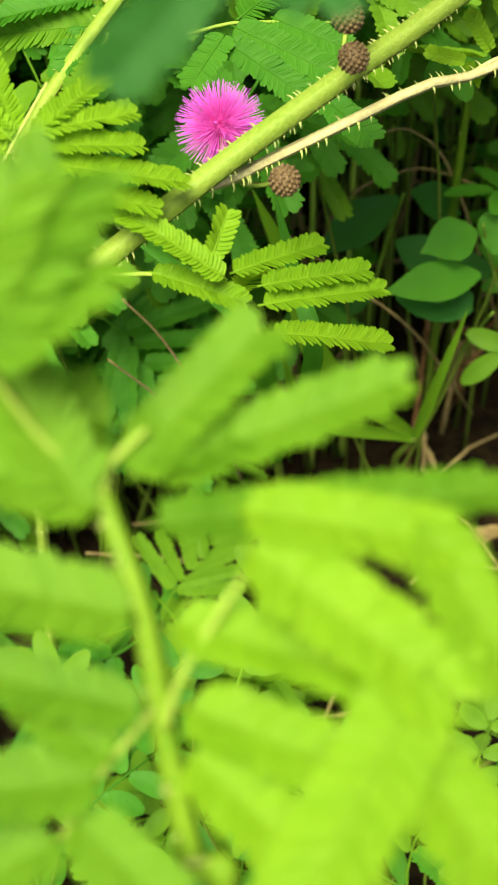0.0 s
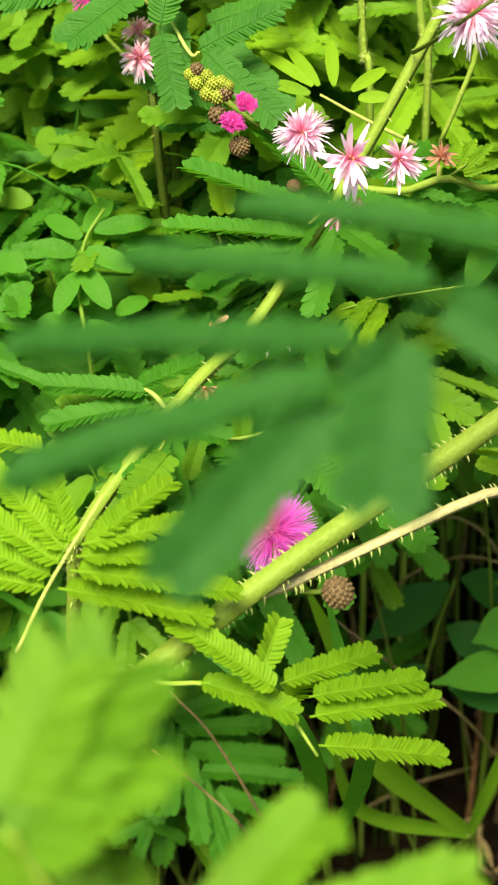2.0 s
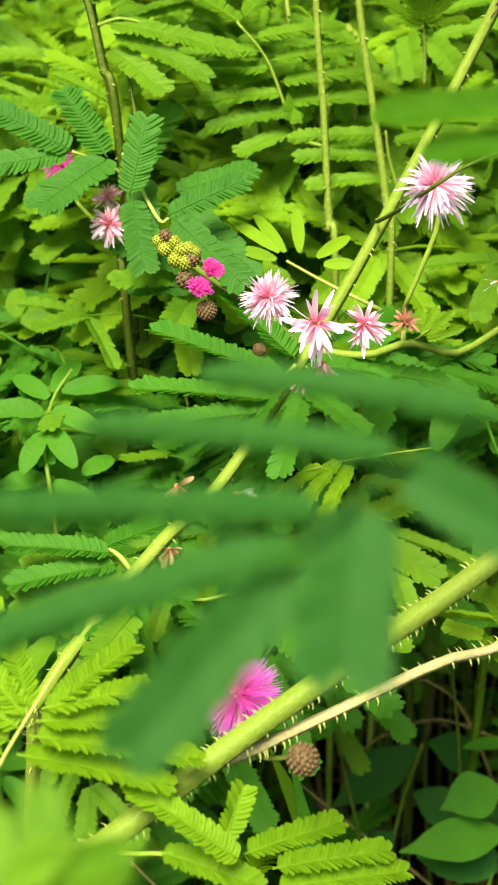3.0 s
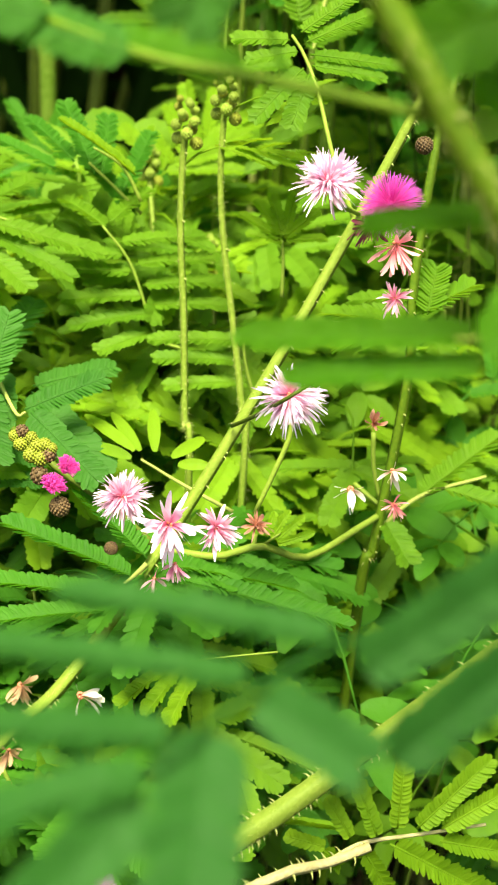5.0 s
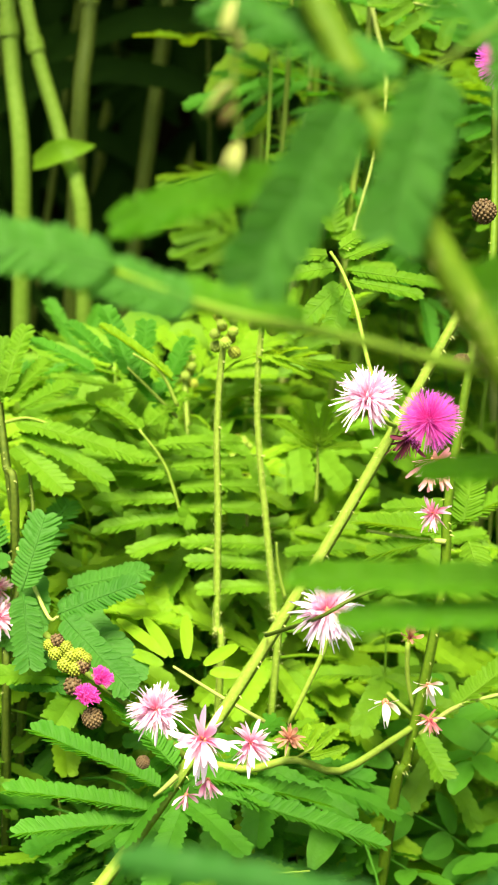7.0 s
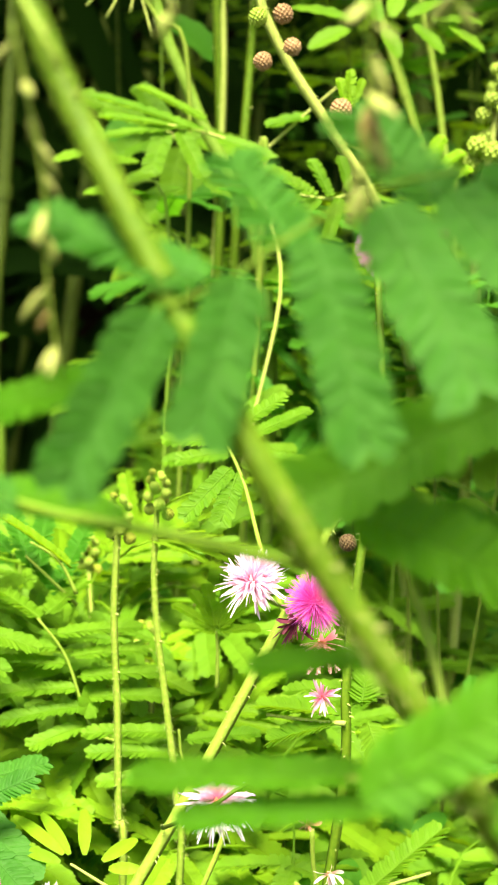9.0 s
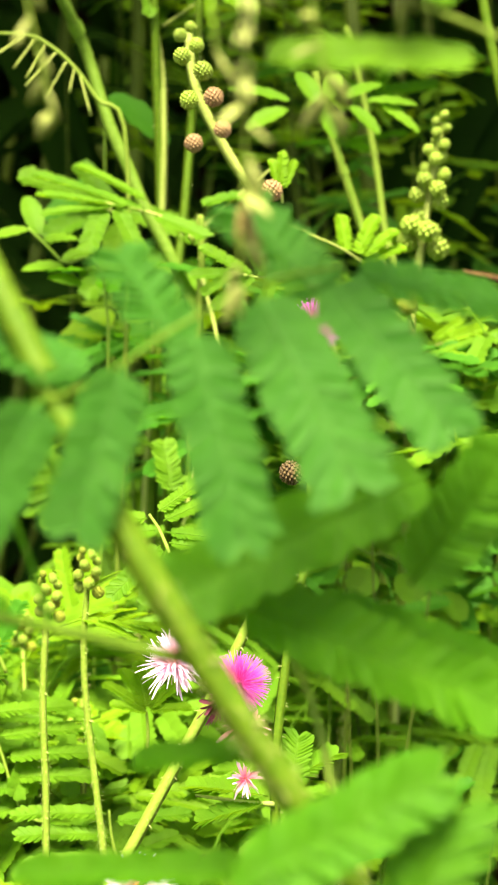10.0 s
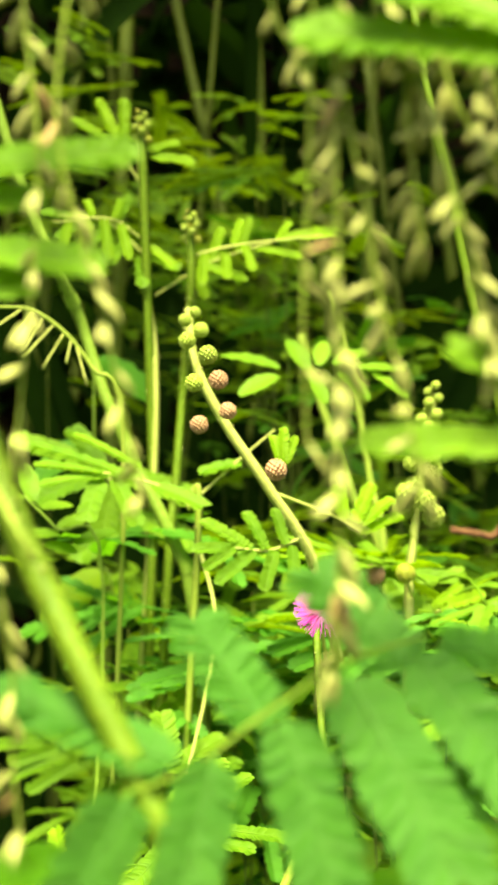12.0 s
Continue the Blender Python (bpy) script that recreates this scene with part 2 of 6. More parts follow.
def local(root, pts):
    o = root.location
    return [V(p) - o for p in pts]


# ---- parts of the sensitive plants ----
def thorn_mesh():
    """A hooked prickle one unit long that stands on -z and bends back along -x."""
    b = Build()
    tube(b, [V(0.10, 0, 0.05), V(0.04, 0, -0.35), V(-0.06, 0, -0.72), V(-0.32, 0, -1.05)], 0.21, 0.014, 6)
    return b.mesh("thorn", THORN)


THORN_MESH = thorn_mesh()


def thorny_stem(root, pts, r0, r1, seed, material=STEM, thorn_gap=0.0035, thorn_len=0.0013, hairs=True, name="stem"):
    """An angular stalk with backward-curved prickles on its ridges and short hairs."""
    rng = random.Random(seed)
    L = sum((V(a) - V(c)).length for a, c in zip(pts[1:], pts[:-1]))
    line = curve_points(local(root, pts), max(12, int(L / 0.004)))
    b = Build()
    tube(b, line, r0, r1, 12, 0.20)
    stalk = part(name, b, material, root)
    n = int(L / thorn_gap)
    for i in range(n):
        t = (i + rng.random()) / n * (len(line) - 1.001)
        k = int(t)
        p = line[k].lerp(line[k + 1], t - k)
        d = (line[k + 1] - line[k]).normalized()
        s, u = across(d)
        a = rng.choice((-0.8, -0.8, -1.0, 2.3, 2.3, 2.1)) + rng.uniform(-0.15, 0.15)
        o = u * math.cos(a) + s * math.sin(a)
        r = r0 + (r1 - r0) * t / len(line)
        th = new("thorn", THORN_MESH)
        th.parent = stalk
        turn = Matrix((d, d.cross(o), -o)).transposed().to_4x4()
        th.matrix_basis = Matrix.Translation(p + o * r * 0.92) @ turn @ Matrix.Scale(thorn_len * rng.uniform(0.6, 1.15), 4)
    if hairs:
        b = Build()
        for i in range(int(L / 0.00022)):
            t = rng.random() * (len(line) - 1.001)
            k = int(t)
            p = line[k].lerp(line[k + 1], t - k)
            d = (line[k + 1] - line[k]).normalized()
            s, u = across(d)
            a = rng.uniform(0, 2 * math.pi)
            o = s * math.cos(a) + u * math.sin(a)
            r = r0 + (r1 - r0) * t / len(line)
            h = rng.uniform(0.0004, 0.0011)
            q = p + o * r * 0.95
            w = d.cross(o) * 0.00004
            e = q + o * h + d * rng.uniform(-0.4, 0.2) * h
            b.add([q - w, q + w, e + w * 0.3, e - w * 0.3], [(0, 1, 2, 3)])
        part("hair_fringe", b, THORN, stalk, "fine pale hairs", False)
    return stalk


def leaf(root, stalk, pinnae, seed, material, width=0.006, up=(0, -0.3, 1), fold=25.0, sag=0.06, pairs=0, r=0.0005, loose=0, stalk_material=STEM_PALE):
    """A twice-feathered leaf: a stalk through the points given and its feathers, each from a base to a tip."""
    rng = random.Random(seed)
    b = Build()
    tube(b, curve_points(local(root, stalk), 14), r, r * 0.6, 7)
    ob = part("leaf", b, stalk_material, root)
    for k, (base, tip, *more) in enumerate(pinnae):
        base, tip = local(root, (base, tip))
        L = (tip - base).length
        w = more[0] if more else width
        hint = more[1] if len(more) > 1 else up
        b = Build()
        n = pairs or max(9, int(L / 0.00060))
        seats = pinna_into(b, base, tip, w, hint, n, rng, fold, sag, True, leaflets=k >= loose)
        pin = part("pinna", b, material, ob)
        if k < loose:
            for q, dd, nn, ln, wd in seats:
                b = Build()
                leaflet(b, q, dd, nn, ln, wd, True)
                me = b.mesh("leaflet", material)
                lf = new("leaflet", me)
                lf.parent = pin
    return ob


def head(root, c, r, seed, material=PINK, axis=(0, 0, 1), count=260, cover=1.0, heart=0.32, stalk=None, thick=0.00006, droop=0.0):
    """A round flower head: a knobbly heart and a burst of fine filaments."""
    rng = random.Random(seed)
    c = V(c)
    ax = V(axis).normalized()
    b = Build()
    hr = r * heart
    for i in range(46):
        z = 1 - 2 * (i + 0.5) / 46
        a = i * 2.39996
        q = V(math.sqrt(1 - z * z) * math.cos(a), math.sqrt(1 - z * z) * math.sin(a), z)
        ball(b, q * hr * 0.8, hr * 0.26, 4, 6)
    ob = part("flower_head", b, HEART if material is not PINK else material, root)
    ob.location = c - root.location
    b = Build()
    made = 0
    while made < count:
        q = V(rng.gauss(0, 1), rng.gauss(0, 1), rng.gauss(0, 1)).normalized()
        if q.dot(ax) < 1 - 2 * cover:
            continue
        made += 1
        s, u = across(q)
        ln = r * rng.uniform(0.74, 1.05)
        bend = (s * rng.uniform(-1, 1) + u * rng.uniform(-1, 1)) * ln * 0.10 + V(0, 0, -droop * ln)
        p0, p1, p2 = q * hr * 0.7, q * ln * 0.6 + bend * 0.4, q * ln + bend
        tube(b, [p0, p1, p2], thick * 1.1, thick * 0.75, 4, cap=False)
        ball(b, p2, thick * 1.7, 3, 4)
    part("stamen_tuft", b, material, ob)
    if stalk:
        b = Build()
        tube(b, curve_points([V(p) - c for p in stalk], 8), 0.00045, 0.0004, 6)
        part("flower_stalk", b, STEM, ob)
    return ob


def wilted(root, c, r, seed, axis, count=26, material=BLUSH, spread=1.0, stalk=None, broadness=1.0):
    """A fading head: flat drying strands that open from a reddish heart."""
    rng = random.Random(seed)
    c, ax = V(c), V(axis).normalized()
    b = Build()
    for i in range(14):
        q = V(rng.gauss(0, 1), rng.gauss(0, 1), rng.gauss(0, 1)).normalized()
        ball(b, q * r * 0.10, r * 0.055, 4, 6)
    ob = part("flower_head", b, HEART, root)
    ob.location = c - root.location
    b = Build()
    s, u = across(ax)
    for i in range(count * 2):
        broad = i < count
        a = 2 * math.pi * (i + rng.uniform(-0.4, 0.4)) / count
        out = s * math.cos(a) + u * math.sin(a)
        q = (ax * rng.uniform(-0.15, 1.0) + out * spread * rng.uniform(0.4, 1.0) + s * rng.uniform(-0.3, 0.3) + u * rng.uniform(-0.3, 0.3)).normalized()
        ln = r * (rng.uniform(0.7, 1.05) if broad else rng.uniform(0.3, 0.8))
        side = (q.cross(ax) + q.cross(V(0.3, 0.2, 1)) * rng.uniform(-0.8, 0.8)).normalized()
        w = r * (rng.uniform(0.045, 0.085) * broadness if broad else 0.012)
        wave, curl = side * rng.uniform(-0.22, 0.22) * ln, q.cross(side) * rng.uniform(-0.30, 0.30) * ln
        n = q.cross(side) * w * 0.22
        vs, fs, rows = [], [], 6 if broad else 4
        for k in range(rows):
            t = 0.04 + 0.96 * k / (rows - 1)
            p = q * ln * t + V(0, 0, -1) * ln * 0.14 * t * t + wave * t * t + curl * t ** 3
            h = w * (0.35 + 1.3 * t - 1.15 * t ** 5) if broad else w
            e = side * math.cos(1.1 * t) + q.cross(side) * math.sin(1.1 * t) * (1 if i % 2 else -1)
            vs += [p - e * h, p + n, p + e * h]
        for k in range(rows - 1):
            for j in range(2):
                fs.append((3 * k + j, 3 * k + j + 1, 3 * k + j + 4, 3 * k + j + 3))
        b.add(vs, fs)
    part("stamen_tuft", b, material, ob, "drying pale strands")
    if stalk:
        b = Build()
        tube(b, curve_points([V(p) - c for p in stalk], 8), 0.0005, 0.0004, 6)
        part("flower_stalk", b, STEM, ob)
    return ob


def bud(root, c, r, seed, material=BUD_BROWN, stalk=None, knobs=100):
    """A closed round head of many small knobs."""
    c = V(c)
    b = Build()
    ball(b, (0, 0, 0), r * 0.86, 8, 12)
    rng = random.Random(seed)
    for i in range(knobs):
        z = 1 - 2 * (i + 0.5) / knobs
        a = i * 2.39996
        q = V(math.sqrt(1 - z * z) * math.cos(a), math.sqrt(1 - z * z) * math.sin(a), z)
        ball(b, q * r * rng.uniform(0.82, 0.9), r * 1.4 / math.sqrt(knobs), 4, 5)
    ob = part("bud", b, material, root)
    ob.location = c - root.location
    if stalk:
        b = Build()
        tube(b, curve_points([V(p) - c for p in stalk], 6), 0.0004, 0.0004, 6)
        part("bud_stalk", b, STEM, ob)
    return ob


# ---- setting ----
def ground_sheet():
    b = Build()
    xs = [-40, -6, -2] + [-1.0 + 0.04 * i for i in range(51)] + [2, 6, 40]
    ys = [-40, -6, -2] + [-1.0 + 0.04 * i for i in range(75)] + [2.5, 6, 40]
    for y in ys:
        for x in xs:
            z = 0.012 * noise.noise(V(x * 9, y * 9, 0)) + 0.004 * noise.noise(V(x * 40, y * 40, 3))
            # Added bank: the sheet rises as dark backing for the shaded background.
            t = min(1.0, max(0.0, (y - 1.2) / 0.5))
            b.v.append((x, y, z + 1.9 * t * t * (3 - 2 * t)))
    n = len(xs)
    for j in range(len(ys) - 1):
        for i in range(n - 1):
            a = j * n + i
            b.f.append((a, a + 1, a + n + 1, a + n))
    tagged(new("ground", b.mesh("ground", SOIL)), "near-black soil under the plants, raised behind as an added dark backing", "ground", kind="structure")


ground_sheet()

# ---- the thorny plant with the bright pink head ----
plant = at_base("sensitive_plant", (-0.115, 0.135, 0.0), "thorny sensitive plant with a bright pink round flower head", "plant", "sensitive plants")
thorny_stem(plant, [(-0.115, 0.135, 0.0), (-0.098, 0.145, 0.10), (-0.0396, 0.1511, 0.1830), (-0.0256, 0.1608, 0.1886), (-0.0077, 0.1706, 0.1981), (0.0102, 0.1793, 0.2070), (0.0238, 0.1861, 0.2133), (0.0605, 0.1993, 0.2360), (0.0877, 0.2083, 0.2527)], 0.00170, 0.00135, 1, thorn_gap=0.0014, thorn_len=0.00105)
thorny_stem(plant, [(-0.0125, 0.1683, 0.1957), (-0.0062, 0.1723, 0.1952), (-0.0021, 0.1737, 0.1965), (0.0086, 0.1780, 0.1994), (0.0211, 0.1830, 0.2028), (0.0277, 0.1891, 0.2007), (0.0345, 0.1908, 0.2025)], 0.00076, 0.0006, 2, TWIG, 0.0012, 0.0011, False, "side_branch")
head(plant, (-0.0082, 0.1858, 0.1960), 0.0066, 3, PINK, (-0.1, -0.5, 0.85), 1250, 0.88, 0.30, [(-0.0080, 0.1845, 0.1950), (-0.0078, 0.1810, 0.1933), (-0.0072, 0.1772, 0.1937)], 0.000035)
bud(plant, (0.0010, 0.1630, 0.2002), 0.0023, 4, BUD_BROWN, [(-0.0001, 0.1760, 0.1921), (-0.0030, 0.1757, 0.1918), (-0.0053, 0.1746, 0.1931)])
bud(plant, (0.0105, 0.1730, 0.2125), 0.00226, 5, BUD_BROWN, [(0.0108, 0.1863, 0.2056), (0.0097, 0.1858, 0.2050), (0.0088, 0.1844, 0.2036)])
bud(plant, (0.0099, 0.1776, 0.2161), 0.00238, 6, BUD_BROWN, [(0.0104, 0.1908, 0.2082), (0.0099, 0.1886, 0.2058), (0.0088, 0.1844, 0.2036)])
# the leaf below the head
leaf(plant, [(-0.0264, 0.1608, 0.1884), (-0.0225, 0.1602, 0.1877), (-0.0177, 0.1606, 0.1874), (-0.0103, 0.1613, 0.1857), (-0.0056, 0.1603, 0.1816), (-0.0021, 0.1577, 0.1771)], [
    ((-0.0180, 0.1607, 0.1877), (-0.0052, 0.1589, 0.1835)), ((-0.0072, 0.1590, 0.1872), (-0.0216, 0.1612, 0.1978)),
    ((-0.0095, 0.1629, 0.1879), (-0.0072, 0.1680, 0.1921), .0042, (0.3, -1, 0.4)), ((-0.0070, 0.1627, 0.1856), (0.0061, 0.1705, 0.1848)),
    ((-0.0032, 0.1619, 0.1839), (0.0126, 0.1687, 0.1813)), ((-0.0031, 0.1605, 0.1816), (0.0148, 0.1674, 0.1789)),
    ((-0.0019, 0.1585, 0.1783), (0.0158, 0.1643, 0.1712)), ((-0.0065, 0.1623, 0.1821), (-0.0028, 0.1706, 0.1804))], 7, LEAF_YOUNG, 0.0042, (0, -0.45, 0.9), fold=26, sag=0.09, r=0.0004, stalk_material=STEM)
# the leaf beside the head
leaf(plant, [(-0.0407, 0.1548, 0.1970), (-0.0368, 0.1571, 0.2042), (-0.0327, 0.1600, 0.2103), (-0.0292, 0.1652, 0.2143)], [
    ((-0.0318, 0.1600, 0.2100), (-0.0187, 0.1664, 0.2089)), ((-0.0324, 0.1591, 0.2088), (-0.0180, 0.1642, 0.2053)),
    ((-0.0332, 0.1581, 0.2073), (-0.0123, 0.1637, 0.1998)), ((-0.0349, 0.1577, 0.2049), (-0.0161, 0.1618, 0.1972)),
    ((-0.0303, 0.1613, 0.2101), (-0.0211, 0.1712, 0.2125)), ((-0.0331, 0.1599, 0.2101), (-0.0373, 0.1698, 0.2162)),
    ((-0.0335, 0.1593, 0.2092), (-0.0450, 0.1686, 0.2171)), ((-0.0343, 0.1585, 0.2079), (-0.0482, 0.1660, 0.2134)), ((-0.0356, 0.1585, 0.2062), (-0.0490, 0.1631, 0.2090)),
    ((-0.0364, 0.1576, 0.2050), (-0.0483, 0.1609, 0.2054)), ((-0.0376, 0.1710, 0.2182), (-0.0454, 0.1732, 0.2183))], 8, LEAF_YOUNG, 0.0040, (0, -0.45, 0.9), fold=26, r=0.0003)
# the leaf at the end of the pale branch
leaf(plant, [(0.0277, 0.1891, 0.2007), (0.0334, 0.1920, 0.2024), (0.0416, 0.1920, 0.2039), (0.0516, 0.1920, 0.2056)], [
    ((0.0315, 0.1910, 0.2040), (0.0281, 0.1915, 0.2095), 0.0025, (0, -1, 0.6)), ((0.0354, 0.1910, 0.2041), (0.0320, 0.1915, 0.2125), 0.0027, (0, -1, 0.6)), ((0.0383, 0.1910, 0.2054), (0.0387, 0.1915, 0.2155), 0.0029, (0, -1, 0.6)), ((0.0412, 0.1910, 0.2054), (0.0512, 0.1915, 0.2160), 0.0033, (0, -1, 0.6)), ((0.0448, 0.1910, 0.2054), (0.0555, 0.1915, 0.2121), 0.0031, (0, -1, 0.6)), ((0.0279, 0.1910, 0.2024), (0.0226, 0.1915, 0.2037), 0.0023, (0, -1, 0.6)), ((0.0332, 0.1910, 0.2024), (0.0382, 0.1915, 0.1943), 0.0030, (0, -1, 0.6)), ((0.0374, 0.1910, 0.2029), (0.0537, 0.1915, 0.1939), 0.0041, (0, -1, 0.6)), ((0.0448, 0.1910, 0.2034), (0.0556, 0.1915, 0.2012), 0.0031, (0, -1, 0.6)), ((0.0275, 0.1910, 0.2019), (0.0302, 0.1915, 0.1994), 0.0027, (0, -1, 0.6))], 9, LEAF_YOUNG, 0.004, (0, -1, 0.6), fold=20, r=0.0004, stalk_material=TWIG)

# ---- the long leaning stem with the fading heads ----
plant = at_base("sensitive_plant", (-0.060, 0.222, 0.0), "tall thorny sensitive plant with fading pale pink heads", "plant", "sensitive plants")
thorny_stem(plant, [(-0.060, 0.222, 0.0), (-0.052, 0.214, 0.09), (-0.0425, 0.2020, 0.1740), (-0.0385, 0.1999, 0.1892), (-0.0220, 0.2133, 0.2063), (-0.0117, 0.2283, 0.2115), (0.0044, 0.2378, 0.2333), (0.0215, 0.2424, 0.2626), (0.0353, 0.2466, 0.2885), (0.0437, 0.2470, 0.3060), (0.0481, 0.2485, 0.3144)], 0.00122, 0.0007, 11, thorn_gap=0.0032, thorn_len=0.00085)
wilted(plant, (0.0041, 0.2104, 0.2446), 0.0062, 12, (0, -1, 0.15), 24, BLUSH, 1.0, None, 1.3)
wilted(plant, (-0.0028, 0.2137, 0.2478), 0.0049, 13, (-0.1, -0.9, 0.5), 170, BLUSH, 1.0, None, 0.6)
wilted(plant, (0.0113, 0.2118, 0.2439), 0.0043, 14, (0.3, -0.8, 0.1), 44, BLUSH, 1.0)
wilted(plant, (0.0054, 0.2120, 0.2379), 0.00294, 15, (0.1, -0.4, -0.8), 12, BLUSH, 0.5, None, 1.8)
wilted(plant, (0.0023, 0.2118, 0.2356), 0.00249, 16, (-0.2, -0.4, -0.8), 10, BLUSH, 0.5, None, 1.8)
wilted(plant, (0.0212, 0.2092, 0.2651), 0.0058, 17, (0.05, -0.85, 0.5), 180, BLUSH, 1.1, broadness=0.6, stalk=[(0.0241, 0.2336, 0.2592), (0.0245, 0.2340, 0.2539), (0.0217, 0.2343, 0.2460), (0.0192, 0.2347, 0.2397)])
wilted(plant, (0.0262, 0.2171, 0.2959), 0.0058, 18, (-0.05, -0.6, 0.75), 210, BLUSH, 1.0, broadness=0.55, stalk=[(0.0271, 0.2200, 0.2953), (0.0314, 0.2372, 0.2912), (0.0356, 0.2467, 0.2891)])
wilted(plant, (0.0263, 0.2179, 0.2950), 0.0050, 180, (0.1, -0.5, -0.7), 5, BLUSH, 0.5)
head(plant, (0.0361, 0.2198, 0.2928), 0.0049, 19, PINK, (0.1, -0.4, 0.6), 1000, 0.9, 0.30, None, 0.000034)
wilted(plant, (0.0369, 0.2175, 0.2871), 0.00453, 20, (0, -0.4, -0.9), 30, SALMON, 0.4)
wilted(plant, (0.0336, 0.2205, 0.2901), 0.0042, 520, (-0.5, -0.4, -0.75), 26, MAROON, 0.5)
wilted(plant, (0.0374, 0.2179, 0.2789), 0.0032, 21, (-0.2, -0.8, 0.3), 34, BLUSH, 1.0)
wilted(plant, (0.0190, 0.2296, 0.2389), 0.0030, 22, (0.1, -0.4, 0.8), 40, TAN_RED, 0.8, broadness=1.3, stalk=[(0.0193, 0.2340, 0.2362), (0.0189, 0.2336, 0.2338), (0.0167, 0.2351, 0.2327)])
head(plant, (-0.0135, 0.2137, 0.2489), 0.0024, 23, PINK, (0.3, -0.35, 0.8), 240, 0.30, 0.30)
head(plant, (-0.0116, 0.2142, 0.2518), 0.0022, 24, PINK, (0.5, -0.35, 0.7), 220, 0.28, 0.30)
bud(plant, (-0.0123, 0.2141, 0.2460), 0.0017, 25, BUD_BROWN)
bud(plant, (-0.0044, 0.2122, 0.2402), 0.0011, 26, BUD_BROWN)
b = Build()
tube(b, curve_points(local(plant, [(-0.0223, 0.2453, 0.2505), (-0.0143, 0.2416, 0.2447), (-0.0049, 0.2396, 0.2386), (0.0025, 0.2378, 0.2324)]), 16), 0.0006, 0.0007, 7)
part("side_branch", b, STEM_DARK, plant, "thin reddish olive twig")
bud(plant, (-0.0194, 0.2167, 0.2562), 0.00096, 30, BUD_OLIVE, None, 70)
bud(plant, (-0.0183, 0.2168, 0.2569), 0.00108, 31, BUD_BROWN, None, 40)
bud(plant, (-0.0169, 0.2165, 0.2560), 0.00108, 32, BUD_OLIVE, None, 70)
bud(plant, (-0.0184, 0.2164, 0.2551), 0.00120, 33, BUD_OLIVE, None, 70)
bud(plant, (-0.0161, 0.2162, 0.2549), 0.00120, 34, BUD_OLIVE, None, 70)
bud(plant, (-0.0148, 0.2161, 0.2551), 0.00108, 35, BUD_OLIVE, None, 70)
bud(plant, (-0.0142, 0.2158, 0.2536), 0.00120, 36, BUD_BROWN, None, 40)
bud(plant, (-0.0168, 0.2159, 0.2535), 0.00132, 37, BUD_OLIVE, None, 70)
bud(plant, (-0.0154, 0.2157, 0.2531), 0.00132, 38, BUD_OLIVE, None, 70)
bud(plant, (-0.0138, 0.2159, 0.2546), 0.00096, 39, BUD_OLIVE, None, 70)
bud(plant, (-0.0155, 0.2152, 0.2505), 0.00144, 40, BUD_BROWN, None, 40)

leaf(plant, [(0.0205, 0.2346, 0.2338), (0.0221, 0.2328, 0.2357), (0.0235, 0.2329, 0.2367)], [
    ((0.0211, 0.2329, 0.2361), (0.0226, 0.2355, 0.2393), .0014), ((0.0221, 0.2328, 0.2358), (0.0250, 0.2354, 0.2397), .0014), ((0.0229, 0.2327, 0.2355), (0.0274, 0.2350, 0.2389), .0014), ((0.0231, 0.2325, 0.2350), (0.0288, 0.2325, 0.2369), .0014)], 56, LEAF_YOUNG, 0.0014, (0, -1, 0.4), 20, pairs=9, r=0.0003, stalk_material=STEM)
b = Build()
tube(b, curve_points(local(plant, [(0.0150, 0.2395, 0.2534), (0.0175, 0.2264, 0.2581), (0.0193, 0.2032, 0.2655), (0.0243, 0.2025, 0.2689), (0.0302, 0.2025, 0.2712)]), 16), 0.00036, 0.00026, 6)
part("side_branch", b, STEM_DARK, plant, "thin bare brownish twig")
b = Build()
tube(b, curve_points(local(plant, [(0.0035, 0.2376, 0.2320), (0.0130, 0.2352, 0.2316), (0.0204, 0.2335, 0.2342), (0.0290, 0.2403, 0.2301), (0.0404, 0.2512, 0.2328), (0.0489, 0.2639, 0.2331), (0.0596, 0.2669, 0.2368)]), 20), 0.0007, 0.0006, 7)
part("side_branch", b, STEM, plant)
leaf(plant, [(0.0349, 0.2470, 0.2877), (0.0310, 0.2505, 0.2983), (0.0283, 0.2554, 0.3091), (0.0259, 0.2589, 0.3152), (0.0239, 0.2607, 0.3183)], [
    ((0.0254, 0.2602, 0.3188), (0.0357, 0.2645, 0.3261), .0030), ((0.0264, 0.2593, 0.3172), (0.0402, 0.2636, 0.3236), .0030), ((0.0269, 0.2589, 0.3152), (0.0483, 0.2577, 0.3130), .0030), ((0.0235, 0.2606, 0.3175), (0.0142, 0.2623, 0.3173), .0036),
    ((0.0249, 0.2591, 0.3156), (0.0167, 0.2594, 0.3138), .0034), ((0.0269, 0.2571, 0.3119), (0.0238, 0.2526, 0.3033), .0040), ((0.0259, 0.2579, 0.3128), (0.0176, 0.2532, 0.3039), .0038), ((0.0274, 0.2579, 0.3133), (0.0396, 0.2561, 0.3116), .0030)], 47, LEAF_FRESH, 0.0034, (0, -0.8, 0.8), 12, r=0.00045, stalk_material=STEM)
